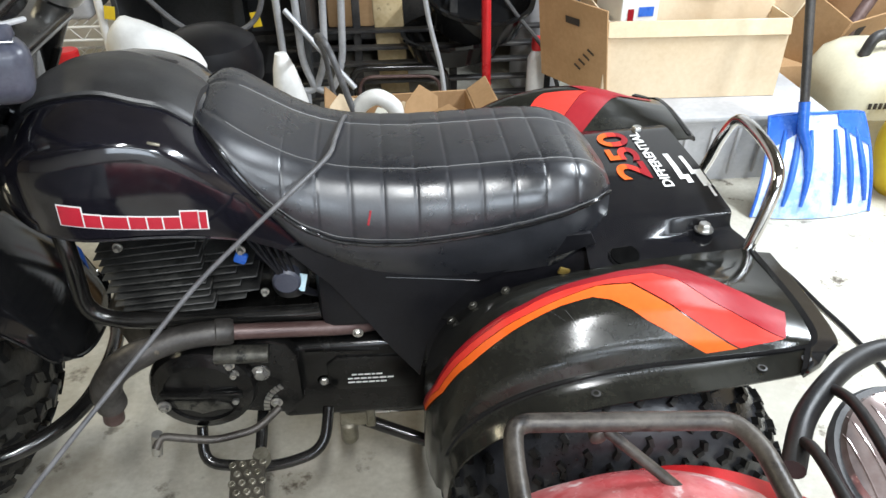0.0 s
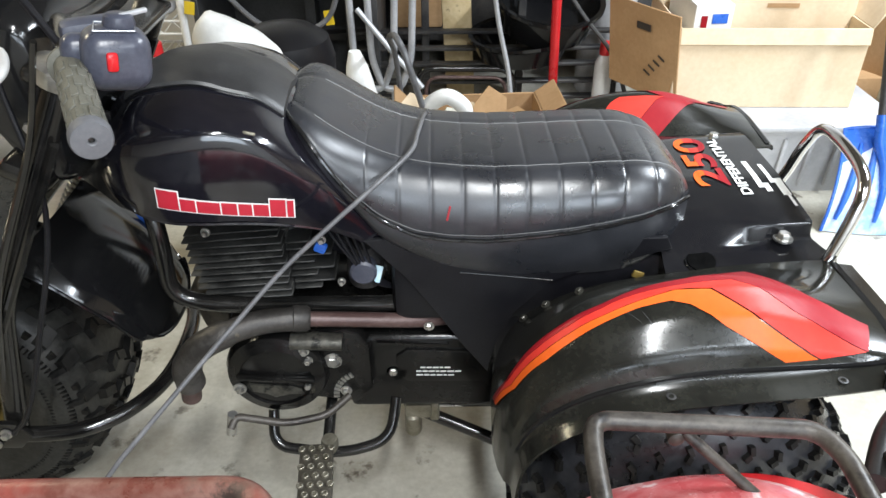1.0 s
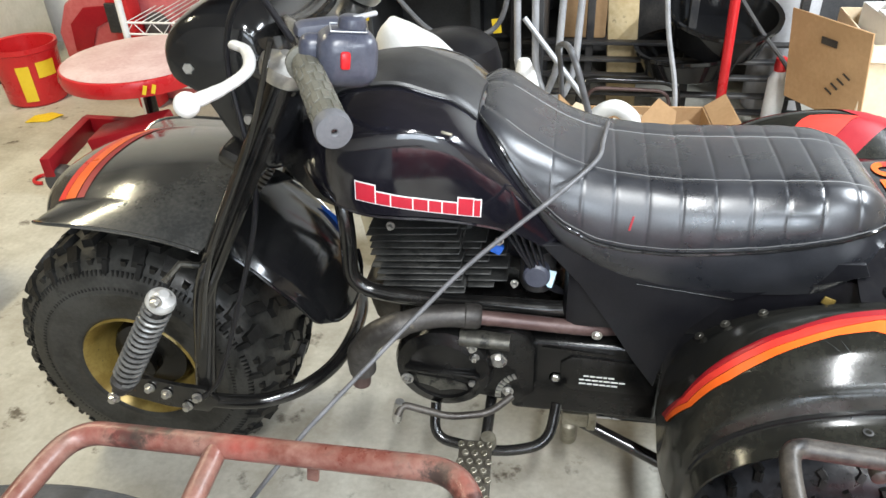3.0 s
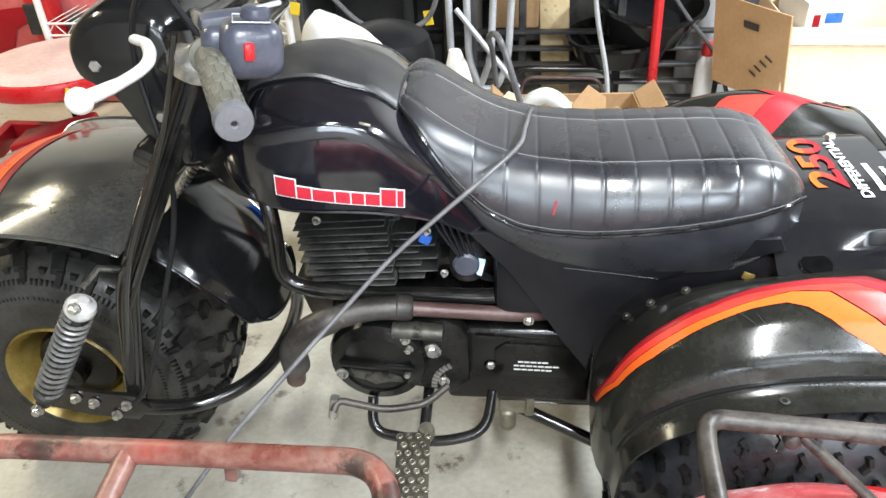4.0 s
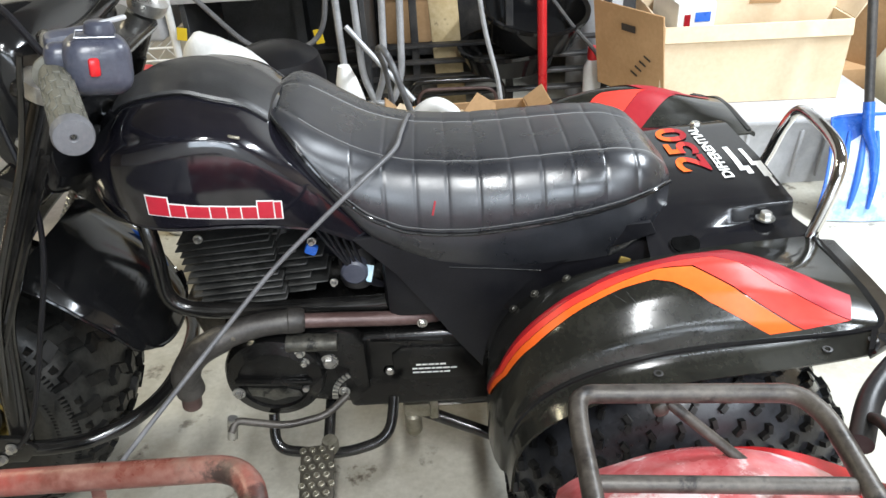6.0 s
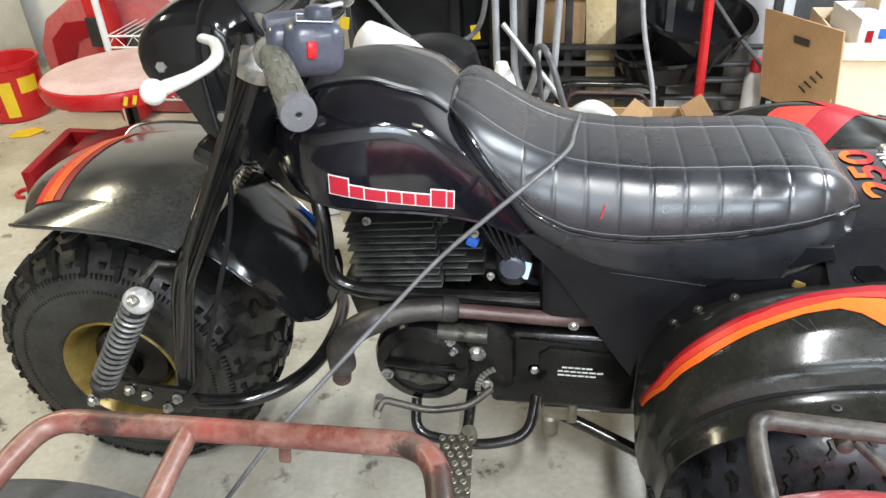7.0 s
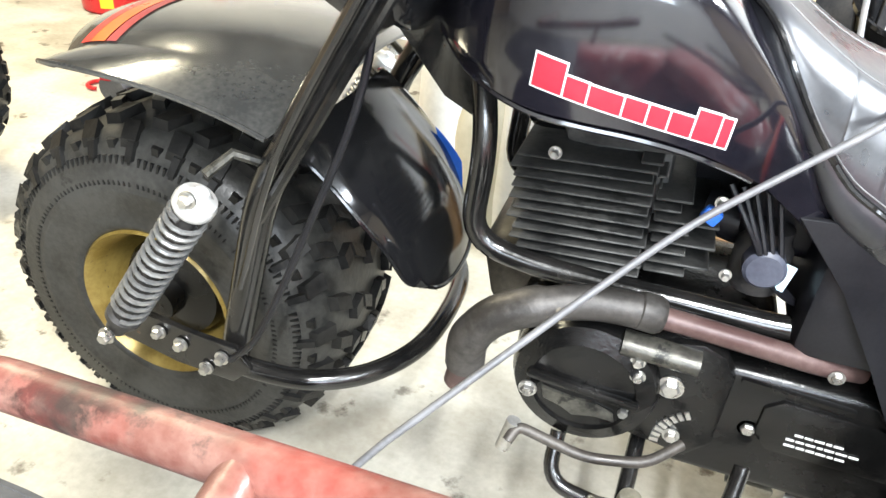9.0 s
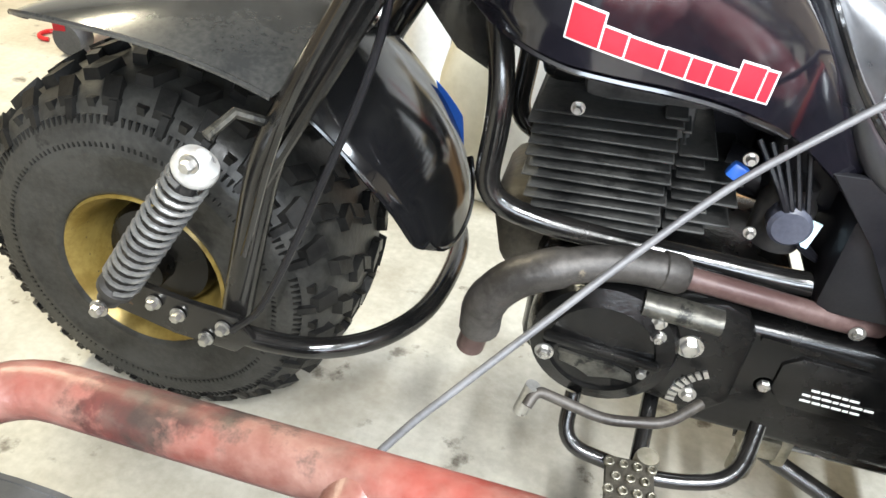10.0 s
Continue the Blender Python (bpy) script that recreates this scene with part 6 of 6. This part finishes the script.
# wire shelf with a clear box, bottle with a red cap
ws = thing("wire_shelf", (-1.0, 3.1, 0), "white wire shelf unit with bins", "shelf")
for x in (-0.80, -1.75):
    for y in (2.86, 3.30):
        part("post", tube([(x, y, 0), (x, y, 1.1)], 0.0135, 12), M["whiteplastic"], ws)
for z in (0.16, 0.375, 0.72):
    bm = bmesh.new()
    for y in (2.86, 3.30):
        for dz in (0.0, 0.045):
            sweep(bm, [(-1.75, y, z + dz), (-0.80, y, z + dz)], 0.0045, 8)
        n = 24
        pts = [(-1.75 + 0.95 * i / n, y, z + (0.045 if i % 2 else 0.0)) for i in range(n + 1)]
        sweep(bm, pts, 0.0025, 6)
    for k in range(30):
        sweep(bm, [(-1.74 + 0.93 * k / 29, 2.86, z + 0.046), (-1.74 + 0.93 * k / 29, 3.30, z + 0.046)], 0.002, 5)
    part("wire_deck", bm, M["whiteplastic"], ws, "white wire deck")
cl = thing("storage_box", (-1.02, 3.05, 0.425), "grey translucent storage box on the wire shelf", "box")
part("tub", slab((0.34, 0.30, 0.20), pose(-1.02, 3.06, 0.526), 0.02, 3), M["greybin"], cl)
part("lid", slab((0.37, 0.33, 0.025), pose(-1.02, 3.06, 0.638), 0.008, 2), M["whiteplastic"], cl)
bt = thing("white_bottle", (-0.718, 2.3, 0), "white plastic jug with a red cap", "bottle")
part("bottle", turned([(0.06, 0), (0.07, 0.01), (0.07, 0.34), (0.05, 0.40), (0.024, 0.43), (0.024, 0.44)], pose(-0.718, 2.30, 0) @ Matrix.Scale(1.13, 4, (0, 0, 1)), 24), M["whiteplastic"], bt)
part("cap", turned([(0.030, 0), (0.030, 0.03), (0.026, 0.034)], pose(-0.718, 2.30, 0.495), 20), M["redplastic"], bt, "red cap")

# white jug and clutter of cardboard behind the seat
jg = thing("white_jug", (-0.10, 2.25, 0), "white plastic jug lying in the clutter behind the seat", "jug")
part("jug", sack(-0.085, 2.25, 0.0, 0.060, 0.06, 0.515, 4.1, -0.055), M["whiteplastic"], jg, smooth=70)
cr, cm = carton(0.20, 2.28, 0.0, 0.40, 0.24, 0.325, 3, "open brown cardboard box with torn flaps behind the seat", M["card"], (("left", 0.05, 45), ("right", 0.07, 55)))
for px, pz, w, hgt, rx, rz, mk in ((0.235, 0.335, 0.055, 0.100, 72, 12, "card"), (0.175, 0.332, 0.060, 0.055, 45, -14, "cardlight"), (0.02, 0.352, 0.045, 0.060, 60, 25, "cardlight"), (0.30, 0.325, 0.060, 0.060, 62, -20, "card"), (0.13, 0.340, 0.040, 0.050, 55, 40, "cream")):
    solo("cardboard_scrap", plate([(-w, 0.0), (w * 0.9, -0.01), (w, hgt * 0.62), (w * 0.1, hgt), (-w * 0.7, hgt * 0.55)], pose(px, 2.17 + 0.03 * math.sin(px * 40), pz, rx, 0, rz), 0.004), M[mk], "torn scrap of " + ("pale cardboard" if mk != "card" else "brown cardboard"), "cardboard")
solo("pipe_elbow", tube(curve([(0.060, 2.12, 0.36), (0.068, 2.11, 0.41), (0.115, 2.10, 0.440), (0.160, 2.10, 0.41), (0.165, 2.12, 0.36)], 6), 0.022, 14), M["whiteplastic"], "white plastic pipe elbow on the box", "pipe fitting")

# right side: jug-shaped beige machine lid, yellow bag, tilted box, pipe
vc = thing("shop_vacuum", (1.80, 2.53, 0), "beige plastic workshop vacuum with a dark handle", "vacuum")
VX, VY = 1.80, 2.53
bm = bmesh.new()
rings = []
for z, k, fx in ((0.0, 0.80, 1.0), (0.17, 0.92, 1.0), (0.185, 1.0, 1.0), (0.275, 1.0, 0.98), (0.335, 0.92, 0.86), (0.362, 0.78, 0.66), (0.372, 0.5, 0.45)):
    rings.append([Vector((VX + 0.19 * k * fx * math.copysign(abs(math.cos(a)) ** 0.6, math.cos(a)), VY + 0.18 * k * math.copysign(abs(math.sin(a)) ** 0.6, math.sin(a)), z)) for a in (2 * math.pi * j / 36 for j in range(36))])
loft(bm, rings)
part("body", bm, M["beige"], vc)
for k in range(9):
    part("brand_bar", slab((0.011, 0.002, 0.020), pose(VX - 0.105 + 0.0180 * k, VY - 0.1835, 0.238, 0, 0, 0)), M["ink"], vc, "dark letter shapes")
part("handle", tube(bend([(VX - 0.09, VY - 0.05, 0.355), (VX - 0.07, VY - 0.05, 0.425), (VX + 0.10, VY - 0.03, 0.430), (VX + 0.13, VY - 0.03, 0.36)], 0.03), 0.018, 12), M["darkmetal"], vc, "dark grey handle")
for k in range(7):
    part("vent", slab((0.009, 0.004, 0.030), pose(VX - 0.06 + 0.022 * k, VY - 0.170, 0.318, 18, 0, 0), 0.001, 1), M["ink"], vc)
YB = thing("yellow_bag", (1.79, 2.20, 0), "full yellow plastic bag with dark print", "bag")
part("sack", sack(1.80, 2.20, 0.0, 0.115, 0.09, 0.33, 7.7, -0.06), M["yellowbag"], YB, smooth=70)
lettering("SALT", 0.050, pose(1.760, 2.094, 0.15, 90, -72, 8), M["ink"], YB, "dark printed word", depth=0.001)
t1, tm = carton(1.83, 2.98, 0.20, 0.30, 0.26, 0.26, 28, "brown cardboard box tilted on a heap, with printed marks", M["card"], (), 22)
part("printed_mark", slab((0.05, 0.0015, 0.05), tm @ pose(-0.06, -0.1345, 0.20)), M["ink"], t1, "printed mark")
part("printed_mark", slab((0.04, 0.0015, 0.03), tm @ pose(0.05, -0.1345, 0.06)), M["ink"], t1)
part("support", slab((0.34, 0.3, 0.20), pose(1.78, 2.97, 0.10), 0.004), M["card"], t1)
solo("rusty_pipe", tube(curve([(1.80, 2.77, 0.0), (1.82, 2.77, 0.30), (1.86, 2.78, 0.40), (1.91, 2.80, 0.50), (1.95, 2.82, 0.80)], 6), 0.022, 12), M["pinkpipe"], "brown bent pipe standing at the back", "pipe")
solo("grey_canister", turned([(0.10, 0), (0.11, 0.01), (0.11, 0.50), (0.08, 0.54)], pose(0.79, 3.25, 0), 28), M["greybin"], "pale grey canister against the wall", "canister")
sb = thing("spray_bottle", (0.715, 2.90, 0), "white bottle with a red cap beside the cardboard box", "bottle")
part("bottle", turned([(0.03, 0), (0.034, 0.01), (0.034, 0.24), (0.016, 0.275)], pose(0.715, 2.90, 0), 20), M["whiteplastic"], sb)
part("cap", turned([(0.020, 0), (0.022, 0.01), (0.020, 0.045), (0.010, 0.05)], pose(0.715, 2.90, 0.272), 20), M["redplastic"], sb, "red cap")

# left: red roller stool, red bucket, dark tyre, pale cabinet
st = thing("roller_stool", (-1.49, 2.5, 0), "red mechanic's stool with a dusty round seat", "stool")
part("seat_cushion", turned([(0.03, 0.343), (0.22, 0.345), (0.262, 0.355), (0.270, 0.38), (0.262, 0.405), (0.24, 0.412), (0.02, 0.414)], pose(-1.49, 2.50, 0.0), 44), M["redplastic"], st, "red rim")
part("seat_top", turned([(0.256, 0.4085), (0.23, 0.4155), (0.01, 0.4165)], pose(-1.49, 2.50, 0.0), 44), M["dustpink"], st, "dusty pinkish seat top")
part("post", tube([(-1.49, 2.50, 0.06), (-1.49, 2.50, 0.37)], 0.022, 14), M["blacksteel"], st)
for k in range(5):
    a = 2 * math.pi * k / 5 + 0.3
    part("leg", tube([(-1.49, 2.50, 0.10), (-1.49 + 0.20 * math.cos(a), 2.50 + 0.20 * math.sin(a), 0.075)], 0.016, 10), M["blacksteel"], st)
    part("caster", turned([(0.035, -0.012), (0.035, 0.012)], pose(-1.49 + 0.20 * math.cos(a), 2.50 + 0.20 * math.sin(a), 0.035, 90, 0, 0), 16), M["blackplastic"], st)
for k in (0, 1):
    part("yellow_mark", slab((0.012, 0.002, 0.03), pose(-1.345 + 0.025 * k, 2.262 + 0.012 * k, 0.383, 0, 20, 30)), M["yellowbag"], st)
fj = thing("floor_jack", (-1.15, 2.55, 0), "red trolley jack frame on the floor behind the front wheel", "jack")
part("side_rail", slab((0.035, 0.36, 0.07), pose(-1.78, 2.38, 0.115, 0, 0, 10), 0.004), M["dred"], fj)
part("side_rail", slab((0.035, 0.52, 0.07), pose(-1.42, 2.34, 0.115, 0, 0, 6), 0.004), M["dred"], fj)
part("cross_rail", slab((0.50, 0.035, 0.06), pose(-1.58, 2.555, 0.12, 0, 0, -3), 0.004), M["dred"], fj)
part("lift_arm", slab((0.26, 0.14, 0.10), pose(-1.45, 2.30, 0.20, 0, -12, 8), 0.012), M["dred"], fj)
for x in (-1.735, -1.42):
    part("caster", turned([(0.045, -0.03), (0.05, -0.02), (0.05, 0.02), (0.045, 0.03)], axis_y(x, 2.24, 0.055), 18), M["blackplastic"], fj)
rd = thing("workshop_machine", (-1.92, 3.15, 0), "faded red metal workshop machine behind the stool", "machine")
part("body", side_plate([(-2.22, 0.0), (-2.24, 0.30), (-2.18, 0.42), (-2.05, 0.50), (-1.90, 0.53), (-1.72, 0.47), (-1.62, 0.34), (-1.60, 0.0)], 3.32, 0.22, 0.03), M["machinered"], rd)
# raised dark red plate; the recess is only painted as shade
part("recess_shade", side_plate([(-2.17, 0.22), (-2.16, 0.34), (-2.08, 0.41), (-1.97, 0.42), (-1.96, 0.36), (-2.04, 0.33), (-2.09, 0.22)], 3.103, 0.008, 0.003), M["dred"], rd, "dark red plate painting a shaded recess")
part("column", slab((0.10, 0.09, 0.95), pose(-1.86, 3.05, 0.475, 0, -4, 0), 0.012), M["redplastic"], rd)
part("knob", turned([(0.045, 0), (0.055, 0.01), (0.05, 0.035), (0.03, 0.04)], axis_y(-1.74, 3.095, 0.345), 24), M["blackplastic"], rd)
part("bracket", slab((0.05, 0.02, 0.12), pose(-1.875, 2.99, 0.40), 0.004), M["darkmetal"], rd)
bk = thing("red_bucket", (-2.42, 3.08, 0), "red plastic bucket with a yellow label on the floor", "bucket")
part("pail", turned([(0.115, 0.0), (0.125, 0.01), (0.140, 0.235), (0.146, 0.24), (0.146, 0.262), (0.132, 0.258), (0.118, 0.02), (0.01, 0.02)], pose(-2.42, 3.08, 0), 36), M["redplastic"], bk)
for a0, a1, z0, z1 in ((-75, -52, 0.03, 0.19), (-40, -5, 0.13, 0.20)):
    bm = bmesh.new()
    rows = []
    for i in range(9):
        a = math.radians(a0 + (a1 - a0) * i / 8)
        rows.append([Vector((-2.42 + (0.1275 + 0.066 * z) * math.cos(a), 3.08 + (0.1275 + 0.066 * z) * math.sin(a), z)) for z in (z0, z1)])
    loft(bm, rows, caps=False, closed=False)
    part("label", bm, M["yellowbag"], bk, "yellow label")
lw = thing("parked_quad", (-1.87, 1.67, 0), "black knobby tyre of a quad parked nearby", "wheel")
wheel(lw, (-1.87, 1.67, 0.265), 0.265, 0.12, "tyre", M["blackplastic"], rubber="dustyrubber")
cbn = thing("pale_cabinet", (-3.2, 3.3, 0), "cream painted metal cabinet by the wall", "cabinet")
part("carcass", slab((1.0, 0.5, 0.75), pose(-3.22, 3.45, 0.475), 0.01), M["cream"], cbn)
part("plinth", slab((0.95, 0.45, 0.10), pose(-3.22, 3.46, 0.05)), M["darkmetal"], cbn)

# cream shape on the floor, filling the pale gap behind the engine
solo("cream_shape", sack(-0.44, 1.99, 0.0, 0.15, 0.07, 0.47, 5.2, -0.03), M["cream"], "crumpled cream shape behind the engine", "bag", smooth=70)

# loose cable over the seat, down to the floor
solo("loose_cable", tube(curve([(0.070, 1.42, 0.688), (0.064, 1.36, 0.712), (0.055, 1.27, 0.722), (0.045, 1.20, 0.724), (-0.006, 1.112, 0.713), (-0.058, 1.085, 0.676), (-0.128, 1.052, 0.622), (-0.193, 1.005, 0.565), (-0.255, 0.95, 0.512), (-0.312, 0.90, 0.462), (-0.345, 0.872, 0.430), (-0.42, 0.80, 0.345), (-0.52, 0.76, 0.215), (-0.64, 0.74, 0.085), (-0.76, 0.72, 0.012), (-0.90, 0.70, 0.006)], 8), 0.0035, 10), M["cable"], "grey sheathed cable lying over the seat and hanging to the floor", "cable")
solo("electric_cord", tube(curve([(0.95, 2.10, 0.007), (1.10, 1.98, 0.007), (1.191, 1.838, 0.007), (1.211, 1.78, 0.007), (1.226, 1.657, 0.007), (1.245, 1.53, 0.007), (1.25, 1.35, 0.007), (1.20, 1.0, 0.007), (1.22, 0.6, 0.007)], 8), 0.0055, 8), M["satin"], "black cord on the floor", "cord")

# bench with a crowded lower shelf, added to darken the back wall
wb = thing("workbench", (0.45, 3.55, 0), "dark bench with a lower shelf, added to darken the back wall", "workbench")
part("top", slab((1.9, 0.62, 0.05), pose(0.50, 3.58, 0.90), 0.004), M["wood"], wb)
# black panel paints the darkness behind the stand
part("back_panel", slab((1.86, 0.02, 0.86), pose(0.50, 3.86, 0.43)), M["blackplastic"], wb)
for x in (-0.42, 1.42):
    part("end_panel", slab((0.04, 0.58, 0.875), pose(x, 3.58, 0.4375)), M["blackplastic"], wb)
part("lower_shelf", slab((1.80, 0.5, 0.03), pose(0.50, 3.60, 0.20)), M["darkmetal"], wb)
for k, (x, w, h, mat) in enumerate(((-0.25, 0.22, 0.30, "blackplastic"), (0.02, 0.20, 0.22, "card"), (0.36, 0.30, 0.26, "darkmetal"), (0.70, 0.22, 0.34, "switch"), (1.02, 0.30, 0.28, "blackplastic"), (1.27, 0.14, 0.33, "greybin"))):
    crate = thing("crate", (x, 3.60, 0.216), "dark crate added as background fill", "crate", "crates under the workbench")
    part("body", slab((w, 0.34, h), pose(x, 3.58, 0.2165 + h / 2), 0.012), M[mat], crate)
    part("rim", slab((w + 0.02, 0.36, 0.02), pose(x, 3.58, 0.2165 + h - 0.02), 0.006), M[mat], crate)
# red hook on the floor
solo("red_hook", tube([(-1.877 + 0.035 * math.cos(a), 2.32 + 0.035 * math.sin(a), 0.008) for a in [0.5 + 4.6 * k / 20 for k in range(21)]], 0.007, 8), M["redplastic"], "small red open hook on the floor", "hook")

# small yellow things: a scrap on the floor, tags at the back
solo("paper_scrap", plate([(-0.07, -0.03), (0.02, -0.05), (0.08, 0.0), (0.03, 0.04), (-0.04, 0.03)], pose(-2.25, 2.86, 0.004, 3, 0, 25), 0.003), M["yellowbag"], "crumpled yellow paper scrap on the floor", "paper")
solo("yellow_tag", slab((0.035, 0.004, 0.045), pose(-0.765, 2.842, 0.470, 0, 10, 0), 0.001, 1), M["yellowbag"], "small yellow tag hanging on the shelf post", "tag")
solo("yellow_tag", slab((0.030, 0.004, 0.050), pose(-0.275, 2.775, 0.452, 0, -8, 0), 0.001, 1), M["yellowbag"], "small yellow tag on the folded walking frame", "tag")
